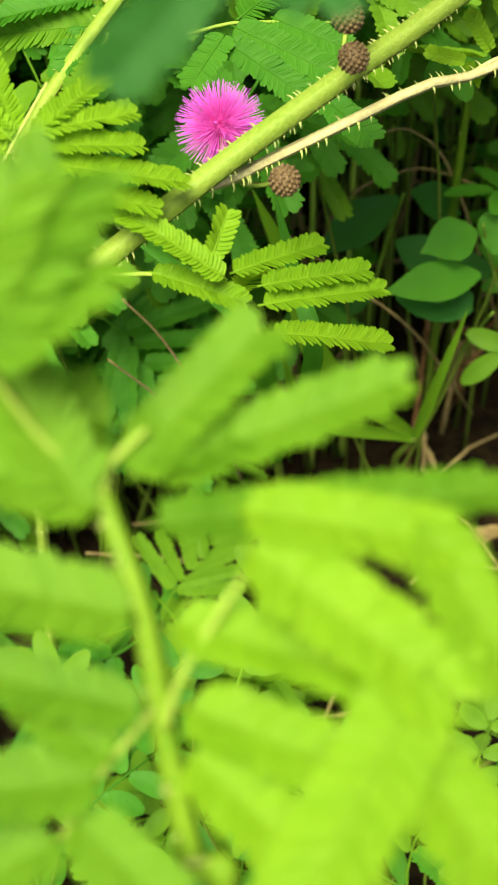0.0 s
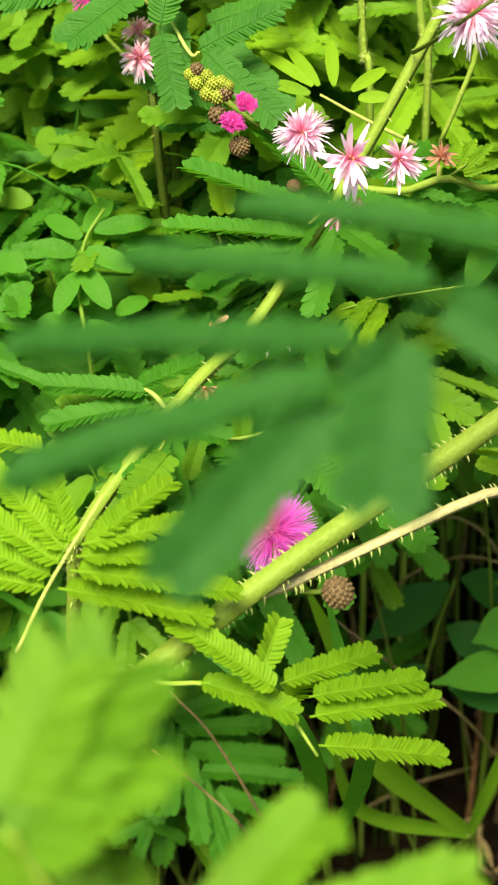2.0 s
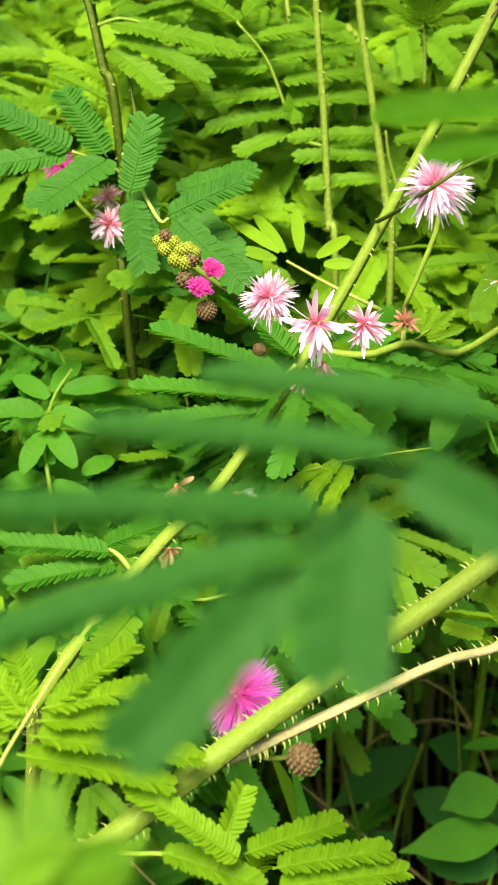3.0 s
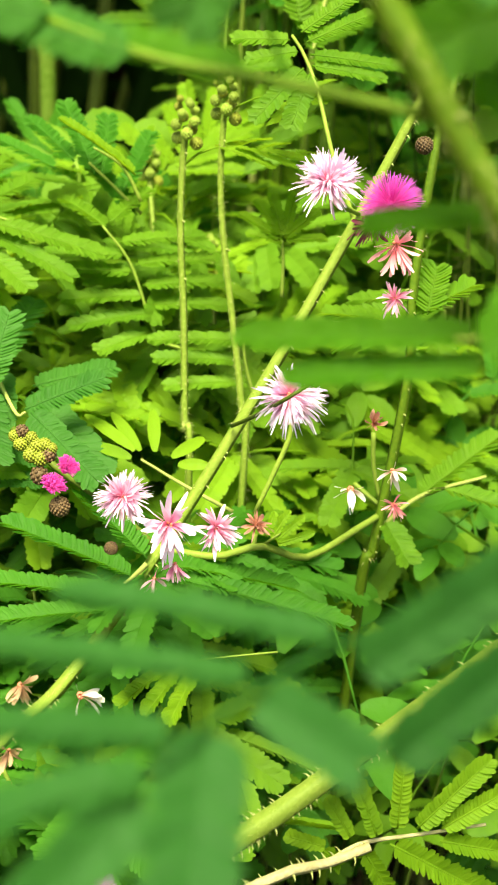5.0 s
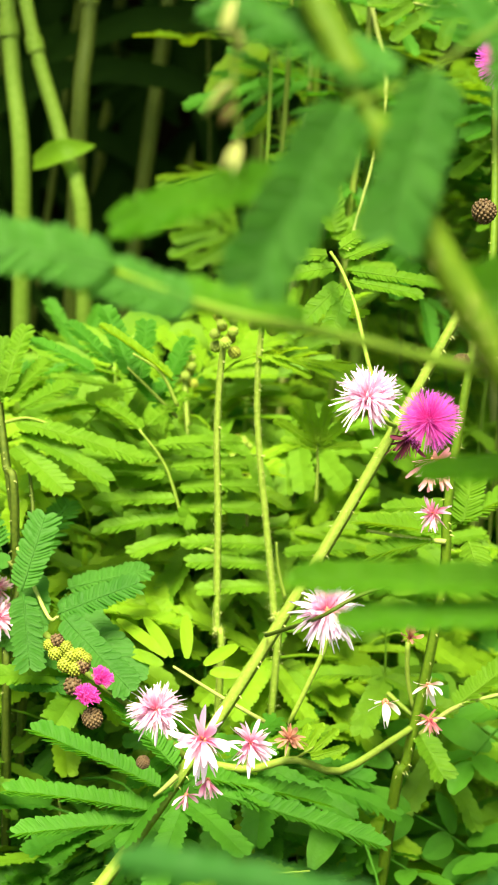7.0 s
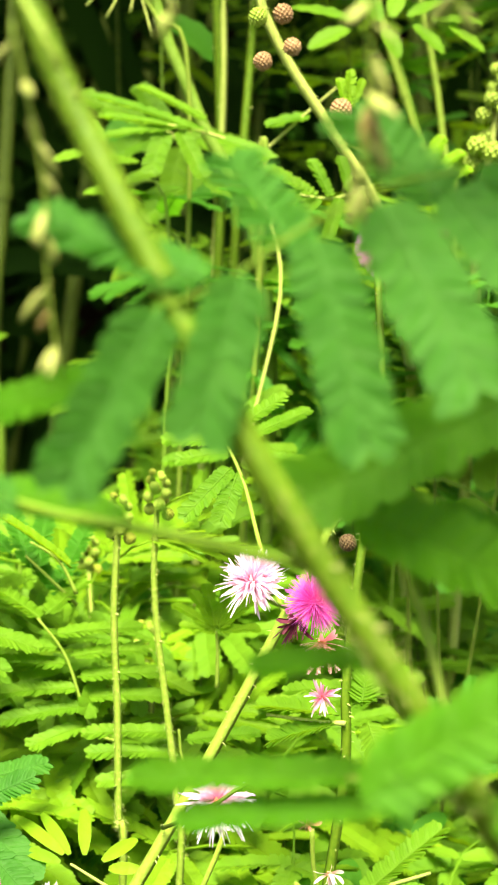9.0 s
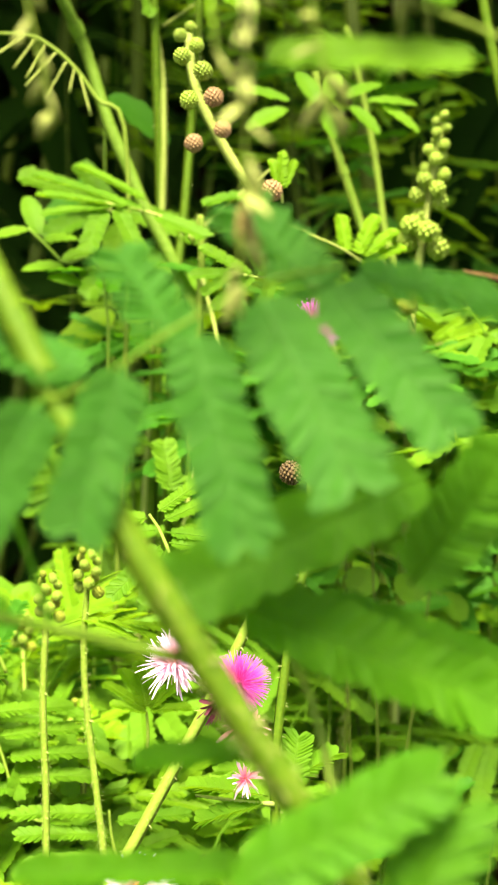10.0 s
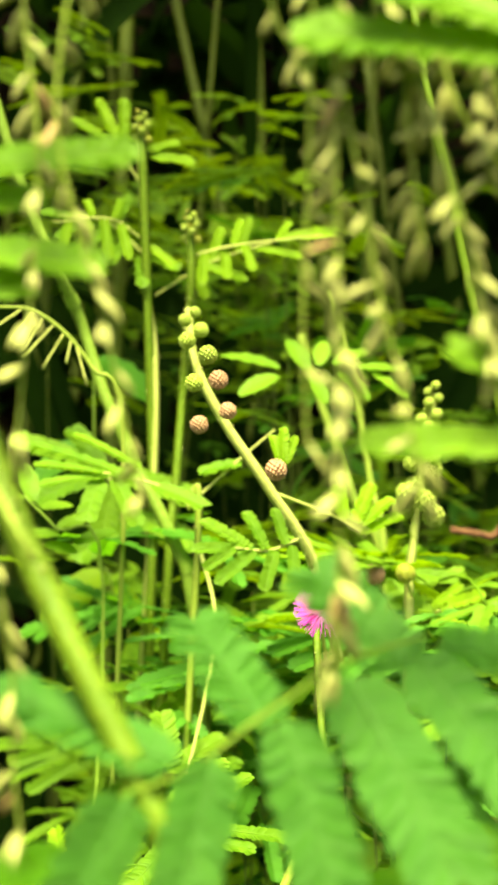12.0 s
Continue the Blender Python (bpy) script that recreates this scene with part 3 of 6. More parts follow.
# leaves on the lower stem
leaf(plant, [(-0.0220, 0.2133, 0.2063), (-0.0169, 0.2135, 0.1973), (-0.0059, 0.2148, 0.1982), (0.0106, 0.2167, 0.1968)], [
    ((-0.0082, 0.2129, 0.1963), (0.0064, 0.2006, 0.1909), .0052), ((-0.0068, 0.2145, 0.1979), (0.0101, 0.2054, 0.1931), .0052), ((-0.0004, 0.2163, 0.1983), (0.0112, 0.2102, 0.1955), .0050), ((0.0065, 0.2036, 0.1913), (0.0147, 0.1917, 0.1897), .0050), ((-0.0078, 0.2136, 0.1969), (-0.0130, 0.2008, 0.1948), .0050), ((-0.0059, 0.2151, 0.1986), (0.0035, 0.2274, 0.2000), .0050)], 48, LEAF_MID, 0.005, (0, -0.8, 0.9), 12, r=0.0004, stalk_material=STEM)
leaf(plant, [(-0.0395, 0.1999, 0.1892), (-0.0262, 0.2073, 0.1996), (-0.0327, 0.2097, 0.1996)], [
    ((-0.0228, 0.2110, 0.2006), (-0.0439, 0.2077, 0.2007), .0058), ((-0.0221, 0.2144, 0.2014), (-0.0441, 0.2168, 0.2019), .0050), ((-0.0254, 0.2061, 0.1983), (-0.0297, 0.1944, 0.1973), .0056)], 49, LEAF_FRESH, 0.005, (0, -0.8, 0.9), 14, r=0.0004, stalk_material=STEM)
leaf(plant, [(-0.0259, 0.2132, 0.2025), (-0.0282, 0.2143, 0.2051), (-0.0307, 0.2160, 0.2056)], [
    ((-0.0291, 0.2143, 0.2053), (-0.0451, 0.2117, 0.2082)), ((-0.0282, 0.2136, 0.2036), (-0.0443, 0.2063, 0.2038)), ((-0.0307, 0.2160, 0.2056), (-0.0208, 0.2221, 0.2070)),
    ((-0.0269, 0.2124, 0.2009), (-0.0166, 0.2087, 0.1995)), ((-0.0273, 0.2132, 0.2026), (-0.0326, 0.2036, 0.1969))], 50, LEAF_MID, 0.0050, fold=22)
leaf(plant, [(0.0013, 0.2336, 0.2306), (-0.0006, 0.2332, 0.2287), (-0.0024, 0.2329, 0.2272)], [
    ((-0.0006, 0.2330, 0.2282), (-0.0232, 0.2400, 0.2352)), ((-0.0024, 0.2322, 0.2249), (-0.0266, 0.2358, 0.2261)), ((0.0042, 0.2330, 0.2288), (0.0347, 0.2236, 0.2238)),
    ((0.0032, 0.2335, 0.2307), (0.0267, 0.2350, 0.2261)), ((-0.0033, 0.2318, 0.2230), (-0.0240, 0.2292, 0.2214)), ((0.0013, 0.2338, 0.2315), (-0.0103, 0.2427, 0.2401))], 51, LEAF_MID, 0.0052, fold=30)
leaf(plant, [(0.0237, 0.2288, 0.2171), (0.0103, 0.2276, 0.2158), (0.0018, 0.2259, 0.2142)], [
    ((0.0084, 0.2276, 0.2157), (0.0019, 0.2213, 0.2091)), ((0.0103, 0.2273, 0.2148), (0.0057, 0.2208, 0.2079)), ((0.0056, 0.2275, 0.2147), (-0.0023, 0.2219, 0.2103))], 52, LEAF_YOUNG, 0.0035, fold=40, r=0.0002, stalk_material=STEM)
wilted(plant, (-0.0164, 0.1947, 0.2253), 0.00334, 53, (0.1, -0.5, -0.4), 14, TAN, 0.9, None, 1.6)
wilted(plant, (-0.0079, 0.1949, 0.2238), 0.00402, 54, (0.95, -0.3, -0.05), 7, WHITE, 0.3, None, 1.9)
wilted(plant, (-0.0176, 0.1905, 0.2172), 0.00289, 55, (0, -0.5, -0.4), 12, TAN, 0.8, None, 1.6)

# ---- the darker stem with dead heads ----
plant = at_base("sensitive_plant", (0.0427, 0.3290, 0.0000), "olive sensitive plant stem with withered flower heads", "plant", "sensitive plants")
thorny_stem(plant, [(0.0427, 0.3290, 0.0000), (0.0423, 0.2940, 0.1072), (0.0419, 0.2590, 0.2143), (0.0438, 0.2571, 0.2275), (0.0475, 0.2553, 0.2590), (0.0473, 0.2550, 0.2765), (0.0498, 0.2575, 0.2994), (0.0536, 0.2628, 0.3173), (0.0545, 0.2758, 0.3528)], 0.00098, 0.00065, 60, STEM_NEAR, 0.004, 0.0008, False)
wilted(plant, (0.0356, 0.2374, 0.2434), 0.00446, 61, (-0.05, -0.45, -0.8), 7, WHITE, 0.5, broadness=2.0, stalk=[(0.0404, 0.2638, 0.2373), (0.0450, 0.2606, 0.2340)])
wilted(plant, (0.0378, 0.2316, 0.2561), 0.00313, 62, (0, -0.4, 0.9), 20, TAN_RED, 0.45, broadness=1.5, stalk=[(0.0424, 0.2575, 0.2488), (0.0429, 0.2581, 0.2423), (0.0446, 0.2587, 0.2356)])
wilted(plant, (0.0415, 0.2318, 0.2483), 0.00335, 63, (0.3, -0.7, -0.3), 8, WHITE, 0.6, None, 1.7)
wilted(plant, (0.0421, 0.2325, 0.2423), 0.00290, 64, (0.3, -0.7, -0.1), 22, SALMON, 0.7)
bud(plant, (0.0429, 0.2322, 0.3014), 0.00150, 65, BUD_BROWN)
bud(plant, (0.0475, 0.2321, 0.3024), 0.00150, 66, BUD_BROWN)
bud(plant, (0.0462, 0.2390, 0.3258), 0.00213, 67, BUD_BROWN)
leaf(plant, [(0.0440, 0.2585, 0.2290), (0.0519, 0.2583, 0.2365), (0.0643, 0.2582, 0.2408)], [
    ((0.0519, 0.2583, 0.2365), (0.0679, 0.2658, 0.2466)), ((0.0560, 0.2583, 0.2383), (0.0677, 0.2529, 0.2359)), ((0.0458, 0.2578, 0.2315), (0.0491, 0.2504, 0.2264))], 68, LEAF_FRESH, 0.0055)
leaf(plant, [(0.0472, 0.2538, 0.2683), (0.0425, 0.2560, 0.2682), (0.0339, 0.2604, 0.2685)], [
    ((0.0461, 0.2540, 0.2697), (0.0328, 0.2606, 0.2700)), ((0.0480, 0.2541, 0.2714), (0.0587, 0.2578, 0.2764)), ((0.0498, 0.2530, 0.2716), (0.0519, 0.2585, 0.2791)), ((0.0508, 0.2517, 0.2689), (0.0521, 0.2492, 0.2644)), ((0.0452, 0.2539, 0.2682), (0.0346, 0.2561, 0.2647))], 69, LEAF_FRESH, 0.0060, fold=18)

# ---- the near thorny plant whose leaves cross the view ----
plant = at_base("sensitive_plant", (0.085, 0.115, 0.0), "sensitive plant with a hairy stem and broad blue-green leaves", "plant", "sensitive plants")
thorny_stem(plant, [(0.085, 0.115, 0.0), (0.068, 0.120, 0.12), (0.0446, 0.1103, 0.2716), (0.0343, 0.1087, 0.2863), (0.0262, 0.1070, 0.2976), (0.0198, 0.1065, 0.3067), (0.0131, 0.1069, 0.3170), (0.0049, 0.1105, 0.3321), (-0.0006, 0.1142, 0.3432), (-0.0051, 0.1177, 0.3545)], 0.00115, 0.00105, 70, STEM_NEAR, 0.0055, 0.0010)
# broad leaf over the stem
leaf(plant, [(0.0060, 0.1083, 0.3240), (0.0119, 0.1067, 0.3265), (0.0171, 0.1069, 0.3304), (0.0239, 0.1094, 0.3345), (0.0304, 0.1120, 0.3366)], [
    ((0.0135, 0.1065, 0.3274), (0.0104, 0.1036, 0.3158), 0.0050, (0.2, -1, 0.4)), ((0.0182, 0.1058, 0.3303), (0.0218, 0.1014, 0.3152), 0.0053, (0, -1, 0.4)),
    ((0.0232, 0.1084, 0.3334), (0.0295, 0.1022, 0.3197), 0.0067, (-0.1, -1, 0.5)), ((0.0289, 0.1111, 0.3351), (0.0370, 0.1048, 0.3237), 0.0056, (-0.2, -1, 0.5)),
    ((0.0078, 0.1072, 0.3248), (0.0013, 0.1057, 0.3121), 0.0052, (0.3, -1, 0.5)), ((0.0112, 0.1077, 0.3266), (-0.0018, 0.1135, 0.3318), 0.0048, (0, -1, 0.8)),
    ((0.0176, 0.1080, 0.3290), (0.0131, 0.1170, 0.3376), 0.0054, (0, -1, 0.5)), ((0.0292, 0.1110, 0.3335), (0.0230, 0.1180, 0.3418), 0.0062, (0, -1, 0.5)),
    ((0.0311, 0.1120, 0.3359), (0.0437, 0.1160, 0.3351), 0.0044, (0, -1, 0.5))],
    71, LEAF_JADE, 0.006, fold=6, sag=0.05, pairs=26, r=0.00024, loose=5, stalk_material=STEM_NEAR)
# lower leaf of the same stem, in its shade
leaf(plant, [(0.0329, 0.1178, 0.2900), (0.0307, 0.1223, 0.3015), (0.0267, 0.1225, 0.3103), (0.0288, 0.1242, 0.3141)], [
    ((0.0389, 0.1180, 0.3211), (0.0189, 0.1130, 0.3112), 0.0066, (0, -1, 0.5)), ((0.0234, 0.1180, 0.3103), (0.0441, 0.1160, 0.3029), 0.0066, (0, -1, 0.5)), ((0.0371, 0.1160, 0.3121), (0.0426, 0.1100, 0.3217), 0.006, (0, -1, 0.5)), ((0.0304, 0.1210, 0.3107), (0.0468, 0.1230, 0.3055), 0.003, (0, -1, 0.5))], 72, LEAF_GREEN, 0.0088, fold=8, pairs=22, r=0.0004, stalk_material=STEM)
leaf(plant, [(0.0328, 0.1088, 0.2885), (0.0281, 0.1115, 0.2901), (0.0234, 0.1144, 0.2899)], [
    ((0.0253, 0.1142, 0.2903), (0.0071, 0.1200, 0.2885), 0.0028, (0, -1, 0.7)), ((0.0260, 0.1141, 0.2878), (0.0109, 0.1182, 0.2857), 0.0025, (0, -1, 0.7)), ((0.0261, 0.1093, 0.3000), (0.0160, 0.1149, 0.2983), 0.0024, (0, -1, 0.7))], 73, LEAF_GREEN, 0.005, fold=16, pairs=22, r=0.0004, stalk_material=STEM)
leaf(plant, [(0.0343, 0.1087, 0.2863), (0.0322, 0.1035, 0.2900), (0.0293, 0.1015, 0.2909)], [
    ((0.0213, 0.0995, 0.2914), (0.0355, 0.1005, 0.2997), 0.0050, (0, -1, 0.5)), ((0.0222, 0.1000, 0.2935), (0.0340, 0.1010, 0.2997), 0.0036, (0, -1, 0.5)), ((0.0332, 0.1010, 0.2869), (0.0369, 0.1010, 0.2972), 0.0066, (0, -1, 0.5))], 730, LEAF_GREEN, 0.006, fold=10, pairs=32, r=0.0003, stalk_material=STEM)
leaf(plant, [(0.0190, 0.1070, 0.3066), (0.0092, 0.1110, 0.3084), (-0.0003, 0.1140, 0.3098), (-0.0085, 0.1170, 0.3123)], [
    ((-0.0022, 0.1140, 0.3098), (-0.0110, 0.1180, 0.3125), 0.0042, (0, -1, 0.5)), ((-0.0083, 0.1165, 0.3125), (-0.0195, 0.1200, 0.3140), 0.005, (0, -1, 0.5))], 74, LEAF_JADE, 0.004, fold=9, pairs=24, r=0.00052, stalk_material=STEM_NEAR)
leaf(plant, [(0.0092, 0.1110, 0.3080), (0.0071, 0.1120, 0.3136), (0.0044, 0.1130, 0.3200)], [
    ((0.0041, 0.1135, 0.3201), (-0.0084, 0.1180, 0.3159), 0.0036, (0, -1, 0.5)), ((0.0061, 0.1125, 0.3091), (-0.0031, 0.1160, 0.3111), 0.003, (0, -1, 0.5)), ((0.0044, 0.1130, 0.3204), (0.0074, 0.1120, 0.3242), 0.003, (0, -1, 0.5))], 740, LEAF_GREEN, 0.004, fold=9, pairs=26, r=0.00025, stalk_material=LEAF_GREEN)
# leaf on the lower stem that hangs before the pink head
leaf(plant, [(0.0241, 0.0888, 0.2787), (0.0154, 0.0863, 0.2769), (0.0105, 0.0843, 0.2760), (0.0057, 0.0808, 0.2747), (0.0008, 0.0768, 0.2723)], [
    ((0.0112, 0.0846, 0.2766), (-0.0050, 0.0874, 0.2781), 0.00298), ((0.0060, 0.0811, 0.2754), (-0.0119, 0.0849, 0.2759), 0.00278), ((0.0018, 0.0786, 0.2730), (-0.0184, 0.0815, 0.2720), 0.00333),
    ((0.0005, 0.0766, 0.2719), (-0.0178, 0.0739, 0.2674), 0.00359), ((-0.0001, 0.0762, 0.2711), (-0.0086, 0.0687, 0.2645), 0.0041, (0, -1, 0.5)), ((0.0031, 0.0800, 0.2731), (0.0023, 0.0718, 0.2672), 0.0053, (0, -1, 0.5)),
    ((0.0064, 0.0820, 0.2742), (0.0116, 0.0772, 0.2724), 0.00371, (0, -1, 0.5)), ((0.0125, 0.0840, 0.2748), (0.0205, 0.0800, 0.2828), 0.0038, (0, -1, 0.5)), ((0.0144, 0.0830, 0.2696), (0.0210, 0.0800, 0.2777), 0.0036, (0, -1, 0.5))],
    75, LEAF_BLUE, 0.004, fold=14, pairs=24, r=0.00028, stalk_material=LEAF_BLUE)

leaf(plant, [(0.0511, 0.1024, 0.3458), (0.0418, 0.1007, 0.3501), (0.0329, 0.0994, 0.3527)], [
    ((0.0374, 0.1005, 0.3494), (0.0232, 0.1016, 0.3492), .0030), ((0.0356, 0.0999, 0.3534), (0.0290, 0.0993, 0.3558), .0030), ], 76, LEAF_FRESH, 0.003, (0, -1, 0.45), 12, pairs=22, r=0.0003, stalk_material=STEM)
leaf(plant, [(0.0496, 0.0962, 0.3743), (0.0377, 0.0936, 0.3754), (0.0311, 0.0923, 0.3766)], [
    ((0.0335, 0.0922, 0.3752), (0.0166, 0.0926, 0.3753), .0042), ((0.0334, 0.0919, 0.3767), (0.0204, 0.0912, 0.3792), .0040)], 77, LEAF_FRESH, 0.003, (0, -1, 0.45), 12, pairs=22, r=0.0003, stalk_material=STEM)
leaf(plant, [(0.0003, 0.1024, 0.3400), (-0.0096, 0.1086, 0.3586), (-0.0067, 0.1088, 0.3650)], [
    ((-0.0087, 0.1080, 0.3700), (0.0061, 0.1073, 0.3723), .0034), ((-0.0081, 0.1084, 0.3675), (-0.0006, 0.1091, 0.3688), .0030), ((-0.0084, 0.1092, 0.3642), (0.0039, 0.1076, 0.3632), .0034), ((-0.0078, 0.1099, 0.3609), (-0.0011, 0.1087, 0.3618), .0030)], 78, LEAF_FRESH, 0.003, (0, -1, 0.45), 12, pairs=22, r=0.0003, stalk_material=STEM)

# ---- young growth close to the lens ----
plant = at_base("sensitive_plant", (-0.02, 0.085, 0.0), "bright yellow-green young sensitive plant", "plant", "sensitive plants")
thorny_stem(plant, [(-0.02, 0.085, 0.0), (-0.022, 0.085, 0.08), (-0.0052, 0.0500, 0.2102), (-0.0067, 0.0519, 0.2150), (-0.0081, 0.0559, 0.2222), (-0.0095, 0.0610, 0.2306), (-0.0119, 0.0659, 0.2362)], 0.00095, 0.00075, 80, STEM_NEAR, 0.004, 0.0008, False)
leaf(plant, [(-0.0119, 0.0659, 0.2362), (-0.0112, 0.0674, 0.2378), (-0.0089, 0.0688, 0.2394)], [
    ((-0.0101, 0.0666, 0.2369), (-0.0030, 0.0751, 0.2408), 0.00470), ((-0.0079, 0.0674, 0.2377), (0.0076, 0.0736, 0.2387), 0.00372), ((-0.0091, 0.0647, 0.2347), (0.0151, 0.0688, 0.2330), 0.00372),
    ((-0.0129, 0.0645, 0.2366), (-0.0182, 0.0698, 0.2445), 0.00628), ((-0.0118, 0.0645, 0.2365), (-0.0202, 0.0655, 0.2398), 0.00507)], 81, LEAF_FRESH, 0.004, fold=18, pairs=24, r=0.0004, stalk_material=STEM)
leaf(plant, [(-0.0083, 0.0564, 0.2241), (-0.0065, 0.0569, 0.2297), (-0.0024, 0.0593, 0.2360)], [
    ((-0.0026, 0.0596, 0.2381), (0.0095, 0.0519, 0.2328), 0.00607), ((-0.0030, 0.0618, 0.2388), (0.0097, 0.0596, 0.2377), 0.00464), ((-0.0075, 0.0588, 0.2319), (0.0044, 0.0551, 0.2311), 0.00436),
    ((-0.0070, 0.0560, 0.2269), (0.0084, 0.0498, 0.2250), 0.00519), ((0.0083, 0.0530, 0.2341), (0.0006, 0.0430, 0.2251), 0.00661), ((0.0080, 0.0606, 0.2388), (0.0131, 0.0538, 0.2330), 0.00534),
    ((-0.0067, 0.0541, 0.2248), (0.0041, 0.0451, 0.2200), 0.00519), ((0.0062, 0.0503, 0.2312), (0.0124, 0.0439, 0.2257), 0.00606)], 82, LEAF_YOUNG, 0.005, fold=16, pairs=24, r=0.0004, stalk_material=STEM)
leaf(plant, [(-0.0091, 0.0571, 0.2249), (-0.0124, 0.0538, 0.2228), (-0.0152, 0.0509, 0.2196)], [
    ((-0.0098, 0.0599, 0.2313), (-0.0190, 0.0594, 0.2349), 0.00574), ((-0.0096, 0.0562, 0.2262), (-0.0183, 0.0564, 0.2296), 0.00405), ((-0.0123, 0.0532, 0.2230), (-0.0192, 0.0516, 0.2243), 0.00526),
    ((-0.0142, 0.0515, 0.2212), (-0.0086, 0.0471, 0.2189), 0.00507), ((-0.0150, 0.0506, 0.2201), (-0.0197, 0.0478, 0.2201), 0.00507), ((-0.0115, 0.0540, 0.2238), (-0.0167, 0.0570, 0.2265), 0.00396), ((-0.0111, 0.0703, 0.2387), (-0.0201, 0.0709, 0.2423), 0.0060), ((-0.0111, 0.0697, 0.2378), (-0.0199, 0.0673, 0.2379), 0.0056), ((-0.0101, 0.0685, 0.2364), (-0.0015, 0.0731, 0.2437), 0.0050), ((-0.0090, 0.0681, 0.2358), (0.0075, 0.0705, 0.2414), 0.0046)], 83, LEAF_FRESH, 0.005, fold=16, pairs=24, r=0.0004, stalk_material=STEM)
leaf(plant, [(-0.0119, 0.0659, 0.2362), (-0.0158, 0.0669, 0.2413), (-0.0191, 0.0678, 0.2479)], [
    ((-0.0182, 0.0663, 0.2482), (-0.0127, 0.0719, 0.2559), 0.00814), ((-0.0179, 0.0659, 0.2476), (-0.0112, 0.0688, 0.2524), 0.00651), ((-0.0188, 0.0677, 0.2497), (-0.0157, 0.0719, 0.2560), 0.00651)], 84, LEAF_FRESH, 0.006, fold=12, pairs=24, r=0.0004, stalk_material=STEM)

# ---- taller stems behind: bud spikes ----
plant = at_base("sensitive_plant", (0.0892, 0.4611, 0.0000), "pale hairy sensitive plant stem with round rosy buds", "plant", "sensitive plants")
thorny_stem(plant, [(0.0892, 0.4611, 0.0000), (0.0884, 0.4261, 0.1475), (0.0822, 0.3710, 0.3107), (0.0710, 0.3308, 0.3479), (0.0612, 0.3130, 0.3696), (0.0499, 0.3080, 0.3852), (0.0407, 0.3065, 0.3975), (0.0348, 0.3055, 0.4072), (0.0322, 0.3055, 0.4144), (0.0311, 0.3067, 0.4245)], 0.00120, 0.00080, 90, STEM_PALE, 0.006, 0.0008)
bud(plant, (0.0344, 0.2757, 0.4001), 0.00200, 91, BUD_ROSE, None, 84)
bud(plant, (0.0297, 0.2763, 0.3994), 0.00190, 92, BUD_GREEN, None, 84)
bud(plant, (0.0364, 0.2757, 0.3939), 0.00181, 93, BUD_ROSE, None, 84)
bud(plant, (0.0309, 0.2765, 0.3910), 0.00190, 94, BUD_ROSE, None, 84)
bud(plant, (0.0322, 0.2758, 0.4052), 0.00200, 95, BUD_GREEN, None, 84)
bud(plant, (0.0281, 0.2772, 0.4083), 0.00181, 96, BUD_GREEN, None, 84)
bud(plant, (0.0308, 0.2768, 0.4106), 0.00162, 97, BUD_GREEN, None, 84)
bud(plant, (0.0276, 0.2781, 0.4128), 0.00143, 98, BUD_GREEN, None, 84)
bud(plant, (0.0296, 0.2778, 0.4145), 0.00123, 99, BUD_GREEN, None, 84)
bud(plant, (0.0468, 0.2789, 0.3831), 0.00227, 100, BUD_ROSE, None, 84)
head(plant, (0.0532, 0.2624, 0.3539), 0.00534, 101, PINK, (0, -0.5, 0.6), 520, 0.9, 0.4, [(0.0581, 0.2921, 0.3585), (0.0614, 0.2991, 0.3473)], 0.00007)
leaf(plant, [(0.0515, 0.2962, 0.3849), (0.0510, 0.2948, 0.3873), (0.0507, 0.2947, 0.3885)], [
    ((0.0505, 0.2948, 0.3879), (0.0489, 0.2961, 0.3936), .0022), ((0.0510, 0.2947, 0.3883), (0.0512, 0.2955, 0.3953), .0022), ((0.0515, 0.2947, 0.3878), (0.0537, 0.2954, 0.3935), .0020)], 102, LEAF_YOUNG, 0.002, (0, -1, 0.4), 18, pairs=9, r=0.0003)
leaf(plant, [(0.0561, 0.3037, 0.3731), (0.0496, 0.3031, 0.3703), (0.0421, 0.3021, 0.3705)], [
    ((0.0459, 0.3026, 0.3704), (0.0358, 0.3061, 0.3764), .0030), ((0.0447, 0.3028, 0.3704), (0.0338, 0.3034, 0.3700), .0030), ((0.0465, 0.3026, 0.3701), (0.0385, 0.3009, 0.3630), .0030), ((0.0489, 0.3022, 0.3704), (0.0451, 0.3064, 0.3787), .0028), ((0.0507, 0.3020, 0.3702), (0.0482, 0.2997, 0.3619), .0030), ((0.0532, 0.3024, 0.3716), (0.0511, 0.3054, 0.3794), .0026), ((0.0421, 0.3021, 0.3705), (0.0361, 0.3018, 0.3660), .0026), ((0.0544, 0.3022, 0.3714), (0.0546, 0.2994, 0.3639), .0028)], 103, LEAF_FRESH, 0.003, (0, -1, 0.5), 16, pairs=12, r=0.0004)
plant = at_base("sensitive_plant", (0.1034, 0.4595, 0.0000), "upright sensitive plant spike of small green buds", "plant", "sensitive plants")
thorny_stem(plant, [(0.1034, 0.4595, 0.0000), (0.1024, 0.4245, 0.1477), (0.0969, 0.3694, 0.3111), (0.0891, 0.3356, 0.3464), (0.0886, 0.3331, 0.3677), (0.0905, 0.3316, 0.3863), (0.0924, 0.3301, 0.4022), (0.0944, 0.3295, 0.4143)], 0.00150, 0.00060, 110, STEM_PALE, 0.008, 0.0007)
